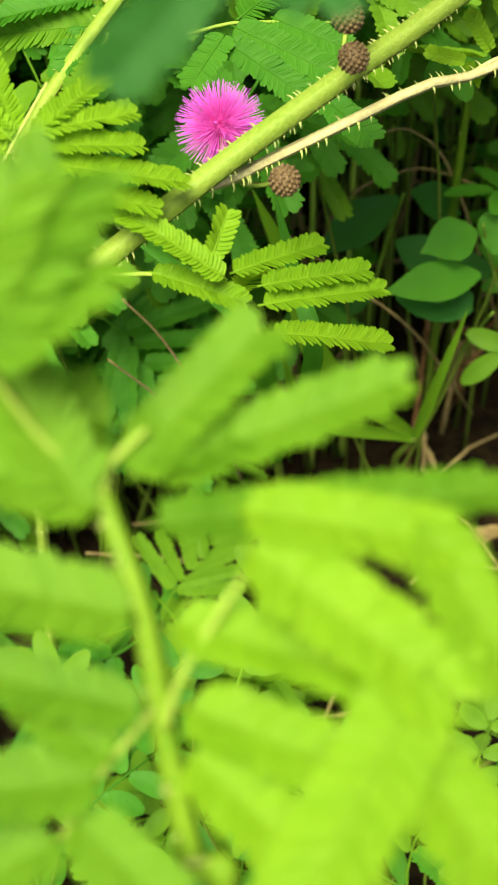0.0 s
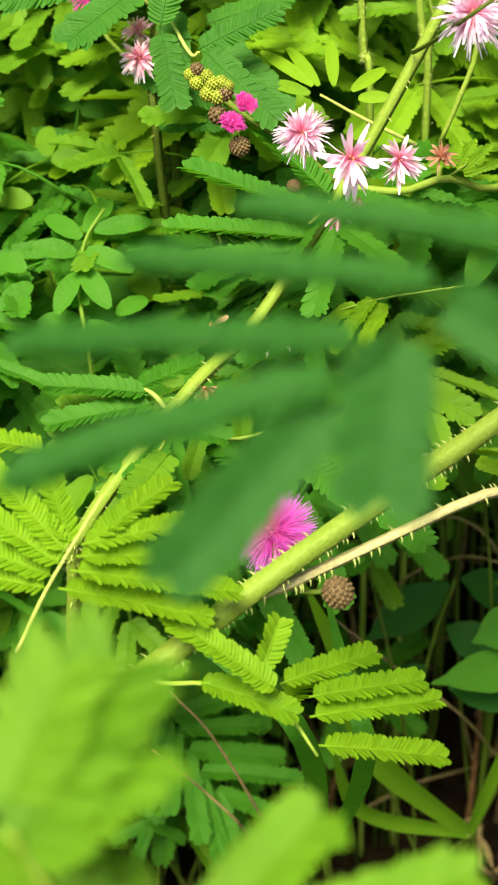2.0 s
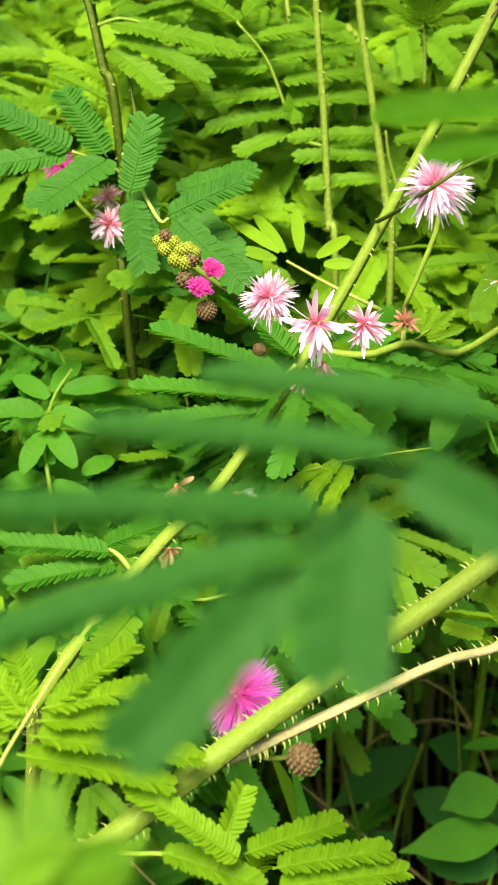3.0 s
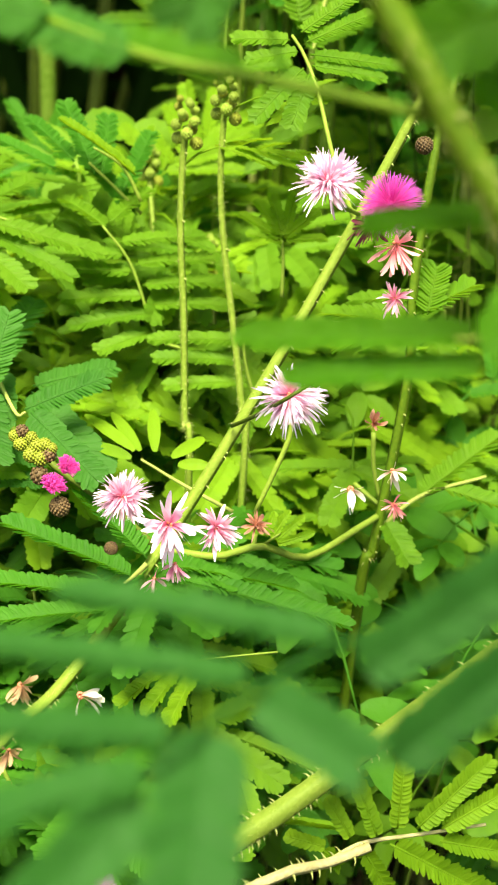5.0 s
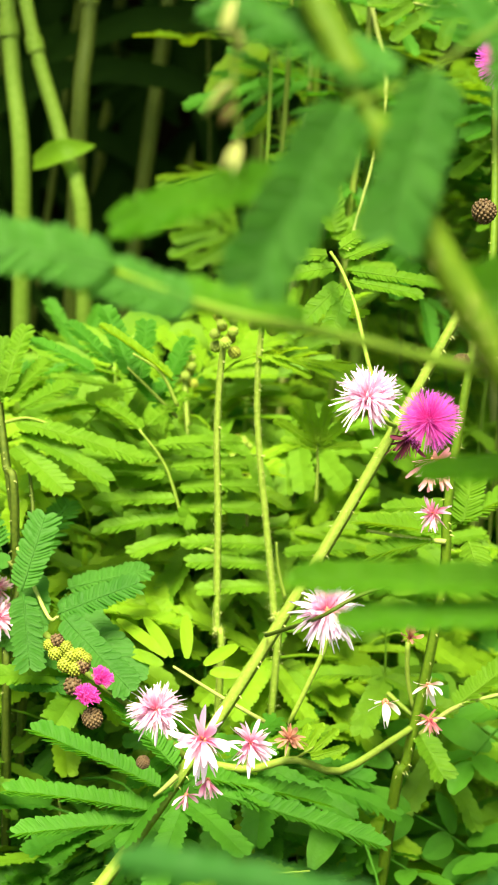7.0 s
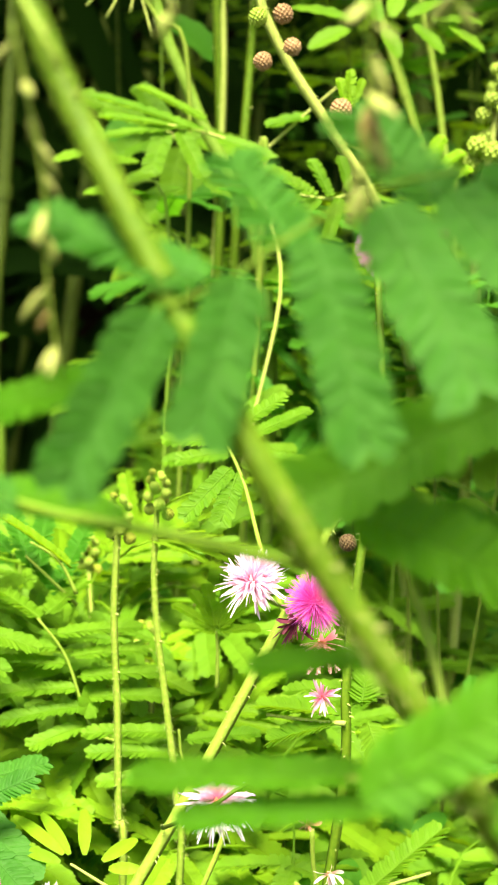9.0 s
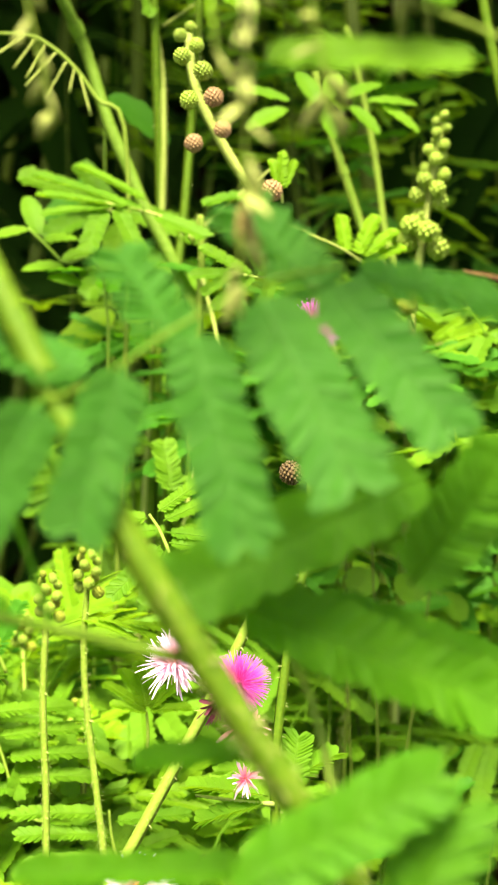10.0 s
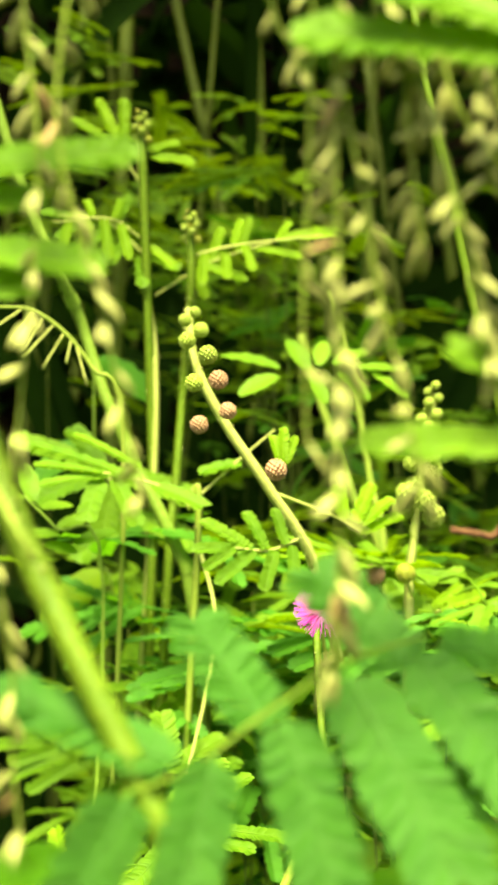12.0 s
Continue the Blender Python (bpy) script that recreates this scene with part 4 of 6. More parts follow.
bud(plant, (0.0783, 0.3258, 0.3689), 0.0026, 108, BUD_ROSE, [(0.0791, 0.3279, 0.3680), (0.0827, 0.3304, 0.3626), (0.0874, 0.3340, 0.3557)], 84)
bud(plant, (0.0855, 0.3247, 0.3694), 0.0024, 109, BUD_OLIVE, [(0.0862, 0.3268, 0.3683), (0.0888, 0.3312, 0.3649)], 84)
leaf(plant, [(0.0917, 0.3318, 0.3590), (0.0933, 0.3292, 0.3605), (0.0948, 0.3278, 0.3614)], [
    ((0.0933, 0.3291, 0.3611), (0.1051, 0.3287, 0.3654), .0034), ((0.0938, 0.3292, 0.3600), (0.1051, 0.3257, 0.3592), .0034), ((0.0930, 0.3290, 0.3618), (0.1006, 0.3310, 0.3677), .0026)], 107, LEAF_YOUNG, 0.003, (0, -1, 0.4), 20, pairs=11, r=0.0004)
rng = random.Random(5)
A, B_ = V((0.0898, 0.3303, 0.3834)), V((0.0941, 0.3287, 0.4165))
for i in range(24):
    t = (i + 0.5) / 24
    a = i * 2.4
    r = 0.0027 * (1 - 0.6 * t)
    off = V(math.cos(a), math.sin(a) * 0.8, 0.15 * math.sin(3 * a)) * (0.0042 * (1 - 0.75 * t))
    if 0.16 < t < 0.36 and i % 2:
        continue
    bud(plant, A.lerp(B_, t) + off, r, 111 + i, BUD_GREEN, None, 36)


def bud_stem(base, pts, top, seed, material=STEM, r=0.00065, leaves=5):
    """An upright stalk with a knot of green buds and a young folded leaf at its top."""
    rng = random.Random(seed)
    plant = at_base("sensitive_plant", base, "slender upright sensitive plant with green buds at its tip", "plant", "sensitive plants")
    thorny_stem(plant, [base, *pts, top], r, r * 0.8, seed, material, 0.02, 0.0008, True)
    for i in range(13):
        t = i / 13
        a = i * 2.4
        off = V(math.cos(a) * 0.0020, math.sin(a) * 0.0020, 0.0105 * t - 0.003)
        bud(plant, V(top) + off * (1 - 0.3 * t), 0.00125 * (1 - 0.45 * t), seed + i, BUD_OLIVE if i % 3 == 0 else BUD_GREEN, None, 60)
    for i in range(leaves):
        lf = new("leaf", rng.choice(SPRAYS[LEAF_FRESH if i % 3 else LEAF_YOUNG]))
        lf.parent = plant
        p = V(pts[-1]).lerp(V(top), 0.1 + 0.75 * (i + rng.random()) / leaves)
        turn = Matrix.Rotation(radians(rng.uniform(10, 45)), 4, "X") @ Matrix.Rotation(i * 2.4 + rng.uniform(-0.5, 0.5), 4, "Z") @ Matrix.Rotation(radians(rng.uniform(-40, 5)), 4, "Y")
        lf.matrix_basis = Matrix.Translation(p - V(base)) @ turn @ Matrix.Scale(rng.uniform(0.55, 0.9), 4)
    return plant


# ---- low sensitive plants that fill the ground ----
def spray_leaf(seed, reach, pairs_of_pinnae, pinna_len, width, material, fold, pitch=0.00085, fine=False):
    """One mesh: stalk and feathers of a leaf that points along +x and arches over."""
    rng = random.Random(seed)
    b = Build()
    pts = [V(reach * t, 0.08 * reach * math.sin(5 * t), reach * (0.55 * t - 0.62 * t * t)) for t in (0, 0.2, 0.4, 0.6, 0.8, 1.0)]
    tube(b, pts, 0.00042, 0.0002, 5)
    line = curve_points(pts, 20)
    for i in range(pairs_of_pinnae):
        t = 0.45 + 0.55 * i / max(1, pairs_of_pinnae - 1)
        p = line[min(20, int(t * 20))]
        for s in (-1, 1):
            ang = radians(rng.uniform(48, 66) * (1 - 0.55 * (t - 0.45) / 0.55))
            L = pinna_len * rng.uniform(0.8, 1.1)
            tip = p + V(math.cos(ang), s * math.sin(ang), rng.uniform(-0.30, 0.02)) * L
            pinna_into(b, p, tip, width * rng.uniform(0.9, 1.1), (rng.uniform(-0.2, 0.2), rng.uniform(-0.2, 0.2), 1), max(8, int(L / pitch)), rng, fold, 0.10, fine, 0.00018)
    return b.mesh("leaf", material)


def oval_spray(seed, reach, pairs, length, width, material):
    """One mesh: a once-feathered leaf of oval leaflets that points along +x."""
    rng = random.Random(seed)
    b = Build()
    pts = [V(reach * t, 0.05 * reach * math.sin(4 * t), reach * (0.5 * t - 0.5 * t * t)) for t in (0, 0.25, 0.5, 0.75, 1.0)]
    tube(b, pts, 0.0004, 0.0002, 5)
    line = curve_points(pts, 20)
    for i in range(pairs):
        p = line[int(20 * (0.4 + 0.55 * i / max(1, pairs - 1)))]
        for s in (-1, 1):
            a = radians(rng.uniform(50, 70))
            d = V(math.cos(a), s * math.sin(a), rng.uniform(-0.25, 0.15))
            broad_leaf(b, p, d, (0, rng.uniform(-0.3, 0.3), 1), length * rng.uniform(0.8, 1.1), width)
    broad_leaf(b, line[20], V(1, 0, -0.15), (0, 0, 1), length, width)
    return b.mesh("leaf", material)


def broad_leaf(b, base, d, n, length, width, point=0.0):
    """An oval blade with a sunken midrib and side veins, slightly cupped."""
    d = V(d).normalized()
    s = d.cross(V(n)).normalized()
    n = s.cross(d)
    rows = 9
    vs, fs = [], []
    for i in range(rows):
        t = i / (rows - 1)
        h = math.sin(math.pi * min(1, t * (0.93 if not point else 1.0) + 0.04)) ** (0.55 + point)
        mid = V(base) + d * (length * (0.06 + 0.94 * t)) - n * (length * 0.16 * t * t)
        w = width * 0.5 * max(h, 0.03)
        ripple = 0.06 * w * (1 if i % 2 else -1)
        for k in (-1, -0.5, 0, 0.5, 1):
            vs.append(mid + s * w * k + n * (0.16 * w * abs(k) + (ripple if k else -0.05 * w)))
    for i in range(rows - 1):
        for k in range(4):
            a = 5 * i + k
            fs.append((a, a + 1, a + 6, a + 5))
    b.add(vs, fs)


def crossed_leaf(seed, reach, length, width, material, fold, pitch=0.00085, fine=False):
    """One mesh: a thin stalk along +x that ends in two close pairs of broad feathers."""
    rng = random.Random(seed)
    b = Build()
    pts = [V(reach * t, 0.06 * reach * math.sin(4 * t), reach * (0.6 * t - 0.55 * t * t)) for t in (0, 0.25, 0.5, 0.75, 1.0)]
    tube(b, pts, 0.0004, 0.00025, 5)
    e = pts[-1]
    for a in (-104, -42, 38, 100):
        ang = radians(a + rng.uniform(-14, 14))
        L = length * rng.uniform(0.8, 1.12)
        tip = e + V(math.cos(ang), math.sin(ang), rng.uniform(-0.28, 0.12)) * L
        pinna_into(b, e, tip, width * rng.uniform(0.9, 1.1), (rng.uniform(-0.2, 0.2), rng.uniform(-0.2, 0.2), 1), max(9, int(L / pitch)), rng, fold, 0.09, fine, 0.00018)
    return b.mesh("leaf", material)


def field_leaves(m, pitch, fine):
    """The few leaf shapes of one colour that the low plants share."""
    out = [spray_leaf(200 + i, 0.024 + 0.003 * i, 3 + i % 3, 0.018 + 0.0014 * i, 0.0050, m, 8 + 6 * i, pitch, fine) for i in range(4)]
    return out + [crossed_leaf(220 + i, 0.018 + 0.004 * i, 0.0145 + 0.0012 * i, 0.0047 + 0.0003 * i, m, 4 + 5 * i, pitch, fine) for i in range(4)]


SPRAYS = {m: field_leaves(m, 0.00084, False) for m in (LEAF_FRESH, LEAF_MID, LEAF_YOUNG)}
FAR_SPRAYS = {m: field_leaves(m, 0.00115, None) for m in (LEAF_FRESH, LEAF_MID, LEAF_YOUNG)}
OVALS = {m: [oval_spray(300 + i, 0.026 + 0.004 * i, 2 + i % 3, 0.0095 + 0.001 * i, 0.0050, m) for i in range(4)] for m in (LEAF_FRESH, LEAF_MID)}


def low_plant(x, y, height, seed, bare=0.3, oval=False, bright=0.0):
    """An upright stalk with leaves set round it."""
    rng = random.Random(seed)
    if oval:
        plant = at_base("clover_like_plant", (x, y, 0.0), "low green plant with oval leaflets on thin stalks", "plant", "low oval-leaved plants")
    else:
        plant = at_base("sensitive_plant", (x, y, 0.0), "low leafy green sensitive plant among others", "plant", "low sensitive plants")
    tip = 0.30 if 0.7 < bare < 0.78 else 0.12
    lean = V(rng.uniform(-tip, tip), rng.uniform(-tip, tip) * 0.6, 1)
    b = Build()
    line = [lean * height * t + V(0.005 * math.sin(5 * t + seed) - 0.005 * math.sin(seed), 0.004 * math.cos(4 * t + seed) - 0.004 * math.cos(seed), 0) for t in (0, 0.23, 0.46, 0.7, 0.93)]
    tube(b, curve_points(line, 10), 0.00055, 0.00022, 6)
    part("stem", b, STEM_DARK, plant)
    n = rng.randint(11, 13) if height > 0.1 else rng.randint(4, 6)
    for i in range(n):
        t = bare + (1 - bare) * (i + rng.random() * 0.6) / n
        u = rng.random()
        if oval:
            me = rng.choice(OVALS[LEAF_FRESH if u < 0.55 else LEAF_MID])
        else:
            m = LEAF_MID if u > 0.05 + 0.75 * t + bright else (LEAF_FRESH if rng.random() < 0.86 - bright else LEAF_YOUNG)
            me = rng.choice((SPRAYS if y < 0.36 else FAR_SPRAYS)[m])
        lf = new("leaf", me)
        lf.parent = plant
        s = rng.uniform(0.72, 1.2)
        turn = Matrix.Rotation(i * 2.4 + rng.uniform(-0.5, 0.5), 4, "Z") @ Matrix.Rotation(radians(rng.uniform(-30, 14)), 4, "Y") @ Matrix.Rotation(radians(rng.uniform(-24, 24)), 4, "X")
        lf.matrix_basis = Matrix.Translation(lean * height * t) @ Matrix.Rotation(radians(rng.uniform(8, 36)), 4, "X") @ turn @ Matrix.Scale(s, 4)
    return plant


rng = random.Random(77)
count = 0
for gx in range(28):
    for gy in range(8):
        x = -0.42 + 0.031 * gx + rng.uniform(-0.012, 0.012)
        y = 0.285 + 0.034 * gy + rng.uniform(-0.012, 0.012)
        if abs(x - 0.01) > 0.05 + 0.34 * y:
            continue
        h = min(0.292, 0.235 + 0.50 * (y - 0.285)) * rng.uniform(0.80, 1.0)
        if -0.003 < x < 0.021 and y < 0.312:
            continue
        gap = x > -0.035 and y < 0.42
        if gap and rng.random() < (0.68 if y < 0.36 else 0.42):
            continue
        low_plant(x, y, h, 1000 + count, 0.74 if gap else 0.4, rng.random() < 0.14, -0.28 if y < 0.33 else -0.05)
        count += 1
for i in range(110):
    x, y = rng.uniform(-0.17, 0.20), rng.uniform(0.12, 0.50)
    if x > -0.02 and y > 0.19 and rng.random() < 0.93:
        continue
    low_plant(x, y, rng.uniform(0.03, 0.085), 3000 + i, 0.2, rng.random() < 0.5)


for i in range(46):
    x, y = rng.uniform(-0.135, -0.04), rng.uniform(0.262, 0.32)
    low_plant(x, y, rng.uniform(0.15, 0.232), 4000 + i, 0.35, rng.random() < 0.25, -0.3)
for i in range(60):
    y = rng.uniform(0.32, 0.46)
    x = rng.uniform(-0.30, 0.30) * y
    low_plant(x, y, rng.uniform(0.262, 0.308) - (0.035 if x < 0.02 and y > 0.37 else 0.0), 5000 + i, 0.5, rng.random() < 0.12, 0.1)
for i in range(28):
    y = rng.uniform(0.44, 0.60)
    x = rng.uniform(0.06, 0.36) * y
    low_plant(x, y, rng.uniform(0.30, 0.43), 6000 + i, 0.55, rng.random() < 0.35, 0.2)


for i in range(22):
    x, y = rng.uniform(-0.07, 0.045), rng.uniform(0.278, 0.305)
    if not -0.003 < x < 0.021:
        low_plant(x, y, rng.uniform(0.20, 0.238), 7000 + i, 0.74, rng.random() < 0.15, -0.5)
for i in range(20):
    y = rng.uniform(0.50, 0.72)
    x = rng.uniform(0.13, 0.36) * y
    low_plant(x, y, rng.uniform(0.42, 0.62), 8000 + i, 0.6, rng.random() < 0.4, 0.2)


for i in range(4):
    low_plant(rng.uniform(-0.02, 0.12), rng.uniform(0.28, 0.46), rng.uniform(0.08, 0.17), 8300 + i, 0.45, rng.random() < 0.4, -0.2)
bud_stem((0.0085, 0.3200, 0.0000), [(0.0085, 0.3000, 0.1000), (0.0093, 0.2720, 0.2307), (0.0081, 0.2720, 0.2474), (0.0072, 0.2720, 0.2671), (0.0061, 0.2720, 0.2821), (0.0060, 0.2720, 0.2937)], (0.0064, 0.2720, 0.3019), 140, STEM, 0.00065, 1)
bud_stem((0.0180, 0.3250, 0.0000), [(0.0180, 0.3000, 0.1000), (0.0200, 0.2740, 0.2339), (0.0190, 0.2740, 0.2497), (0.0166, 0.2740, 0.2661), (0.0141, 0.2740, 0.2823), (0.0132, 0.2740, 0.2940)], (0.0135, 0.2740, 0.3065), 150, STEM, 0.00065, 1)
bud_stem((0.0154, 0.3790, 0.0000), [(0.0152, 0.3440, 0.1223), (0.0151, 0.3090, 0.2445)], (0.0134, 0.3168, 0.2732), 160, STEM_DARK)
bud_stem((0.0025, 0.3863, 0.0000), [(0.0025, 0.3513, 0.1264), (0.0025, 0.3163, 0.2529)], (0.0001, 0.3268, 0.2916), 170)
# leafy shoots among the bud stems
for i, p in enumerate(((-0.0309, 0.3248, 0.2700), (-0.0197, 0.3281, 0.2650), (-0.0058, 0.3323, 0.2664), (0.0069, 0.3270, 0.2702), (-0.0259, 0.3121, 0.2595), (-0.0115, 0.3175, 0.2567), (0.0022, 0.3230, 0.2589), (0.0162, 0.3243, 0.2606), (-0.0290, 0.2951, 0.2503), (-0.0167, 0.3041, 0.2490), (0.0075, 0.3147, 0.2504), (0.0185, 0.3120, 0.2513), (-0.0071, 0.3463, 0.2590), (0.0118, 0.3453, 0.2614), (-0.0251, 0.3500, 0.2701), (0.0277, 0.3387, 0.2603))):
    low_plant(p[0], p[1], p[2], 8600 + i, 0.80, False, 0.3)


# fill of the middle growth
for i in range(26):
    x, y = rng.uniform(-0.06, 0.065), rng.uniform(0.318, 0.365)
    low_plant(x, y, rng.uniform(0.235, 0.272), 8900 + i, 0.62, rng.random() < 0.2, 0.0)

for i, p in enumerate(((0.0810, 0.3954, 0.3797), (0.0889, 0.3762, 0.3652), (0.1196, 0.3925, 0.3638), (0.1074, 0.3755, 0.3536))):
    low_plant(p[0], p[1], p[2], 8700 + i, 0.84, False, -0.3)
# shoots round the foot of the tall bud stem, and tall ones behind it
for i, p in enumerate(((0.0540, 0.335, 0.372), (0.0640, 0.345, 0.378), (0.0830, 0.350, 0.368))):
    low_plant(p[0], p[1], p[2], 8750 + i, 0.90, False, -0.25)
for i in range(10):
    y = 0.58 + 0.018 * i
    low_plant((0.02 + 0.016 * ((i * 7) % 10)) * y, y, 0.575 + 0.11 * ((i * 3) % 10) / 10, 8800 + i, 0.82, False, 0.2)


# ---- leaves that stand out in the low growth ----
def smooth_leaf(root, stalk, pinnae, material, r):
    """A very young leaf whose oblong feathers still look like single smooth blades."""
    b = Build()
    tube(b, curve_points(local(root, stalk), 14), r, r * 0.6, 7)
    ob = part("leaf", b, STEM_PALE, root)
    for base, tip, w in pinnae:
        p, q = local(root, (base, tip))
        b = Build()
        broad_leaf(b, p, q - p, (0, -0.9, 0.6), (q - p).length * 1.15, w * 0.72)
        part("pinna", b, material, ob)


plant = at_base("sensitive_plant", (-0.0301, 0.3309, 0.0000), "leafy sensitive plant with oval toothed leaves and fading heads", "plant", "sensitive plants")
thorny_stem(plant, [(-0.0301, 0.3309, 0.0000), (-0.0297, 0.2889, 0.1396), (-0.0299, 0.2609, 0.2326), (-0.0307, 0.2660, 0.2441), (-0.0290, 0.2710, 0.2550), (-0.0278, 0.2751, 0.2641), (-0.0300, 0.2828, 0.2763)], 0.0010, 0.00022, 701, STEM_DARK, 0.006, 0.0008, False)
leaf(plant, [(-0.0292, 0.2708, 0.2546), (-0.0321, 0.2680, 0.2583), (-0.0387, 0.2649, 0.2618)], [
    ((-0.0387, 0.2649, 0.2618), (-0.0543, 0.2680, 0.2699), .0062), ((-0.0392, 0.2648, 0.2615), (-0.0546, 0.2592, 0.2600), .0060), ((-0.0326, 0.2667, 0.2603), (-0.0419, 0.2818, 0.2702), .0060), ((-0.0324, 0.2666, 0.2600), (-0.0424, 0.2487, 0.2552), .0078)], 702, LEAF_JADE, 0.006, (0, -0.7, 1), 8, pairs=20, r=0.0004)
leaf(plant, [(-0.0290, 0.2710, 0.2550), (-0.0265, 0.2693, 0.2558)], [
    ((-0.0284, 0.2703, 0.2559), (-0.0220, 0.2873, 0.2663), .0062), ((-0.0263, 0.2672, 0.2560), (-0.0249, 0.2502, 0.2475), .0056), ((-0.0204, 0.2663, 0.2537), (-0.0059, 0.2725, 0.2565), .0050), ((-0.0206, 0.2659, 0.2527), (-0.0070, 0.2506, 0.2422), .0072),
    ((-0.0329, 0.2622, 0.2456), (-0.0178, 0.2567, 0.2419), .0046), ((-0.0295, 0.2587, 0.2375), (-0.0174, 0.2553, 0.2386), .0036)], 703, LEAF_JADE, 0.006, (0, -0.8, 1), 8, pairs=20, r=0.0004)
wilted(plant, (-0.0323, 0.2658, 0.2486), 0.0044, 705, (0.1, -0.8, 0.2), 60, BLUSH, 1.0)
wilted(plant, (-0.0333, 0.2696, 0.2523), 0.0034, 706, (0.1, -0.6, 0.6), 40, BLUSH, 0.9)
head(plant, (-0.0444, 0.2852, 0.2560), 0.0040, 707, PINK, (0, -0.5, 0.6), 160, 0.9, 0.3, [(-0.0444, 0.2847, 0.2550), (-0.0400, 0.2789, 0.2490), (-0.0308, 0.2670, 0.2439)], 0.00007)
plant = at_base("sensitive_plant", (-0.0307, 0.3379, 0.0000), "leafy sensitive plant with blue-green feathered leaves", "plant", "sensitive plants")
thorny_stem(plant, [(-0.0307, 0.3379, 0.0000), (-0.0302, 0.2889, 0.1831), (-0.0306, 0.2694, 0.2645), (-0.0329, 0.2712, 0.2758), (-0.0356, 0.2742, 0.2881), (-0.0423, 0.2816, 0.3086)], 0.0009, 0.0005, 711, STEM_DARK, 0.006, 0.0008, False)
wilted(plant, (-0.0320, 0.2592, 0.2496), 0.0042, 712, (0.2, -0.8, 0.2), 60, BLUSH, 1.0)
leaf(plant, [(-0.0297, 0.2678, 0.2606), (-0.0228, 0.2539, 0.2518), (-0.0206, 0.2518, 0.2519)], [
    ((-0.0275, 0.2547, 0.2555), (-0.0246, 0.2624, 0.2676), .0060), ((-0.0271, 0.2547, 0.2550), (-0.0248, 0.2469, 0.2443), .0054), ((-0.0208, 0.2519, 0.2524), (-0.0073, 0.2559, 0.2576), .0048), ((-0.0196, 0.2508, 0.2522), (-0.0075, 0.2396, 0.2432), .0054)], 713, LEAF_JADE, 0.005, (0, -0.9, 0.8), 8, pairs=22, r=0.0004)
smooth_leaf(plant, [(0.0164, 0.2476, 0.2359), (0.0073, 0.2492, 0.2403), (-0.0001, 0.2506, 0.2443)], [
    ((-0.0007, 0.2509, 0.2453), (-0.0097, 0.2588, 0.2505), .0031), ((0.0001, 0.2508, 0.2453), (-0.0052, 0.2585, 0.2509), .0031), ((0.0023, 0.2506, 0.2452), (0.0019, 0.2581, 0.2517), .0033), ((0.0049, 0.2503, 0.2446), (0.0107, 0.2545, 0.2476), .0033), ((-0.0014, 0.2507, 0.2443), (-0.0080, 0.2537, 0.2461), .0031), ((0.0061, 0.2500, 0.2437), (0.0110, 0.2477, 0.2445), .0031)], LEAF_YOUNG, 0.0004)

plant = at_base("sensitive_plant", (-0.030, 0.330, 0.0), "leafy sensitive plant with long spreading green feathers", "plant", "sensitive plants")
thorny_stem(plant, [(-0.0300, 0.3300, 0.0000), (-0.0310, 0.3000, 0.1200), (-0.0281, 0.2720, 0.2401), (-0.0314, 0.2850, 0.2562), (-0.0341, 0.2870, 0.2716), (-0.0360, 0.2880, 0.2826), (-0.0375, 0.2900, 0.2935)], 0.0009, 0.0005, 760, STEM_DARK, 0.005, 0.0008, False)
leaf(plant, [(-0.0355, 0.2840, 0.2819), (-0.0309, 0.2840, 0.2832), (-0.0265, 0.2840, 0.2824)], [
    ((-0.0321, 0.2840, 0.2848), (-0.0228, 0.2920, 0.2897), 0.0046), ((-0.0336, 0.2840, 0.2825), (-0.0084, 0.2800, 0.2769), 0.0053), ((-0.0319, 0.2840, 0.2804), (-0.0142, 0.2760, 0.2730), 0.0048), ((-0.0329, 0.2840, 0.2776), (-0.0221, 0.2720, 0.2712), 0.0053), ((-0.0343, 0.2840, 0.2863), (-0.0280, 0.2960, 0.2937), 0.0041), ((-0.0354, 0.2840, 0.2874), (-0.0328, 0.2960, 0.3003), 0.0041), ((-0.0365, 0.2840, 0.2851), (-0.0370, 0.2940, 0.2978), 0.0038)], 761, LEAF_FRESH, 0.004, (0, -0.55, 1), fold=12, sag=0.10, r=0.0004, stalk_material=STEM)
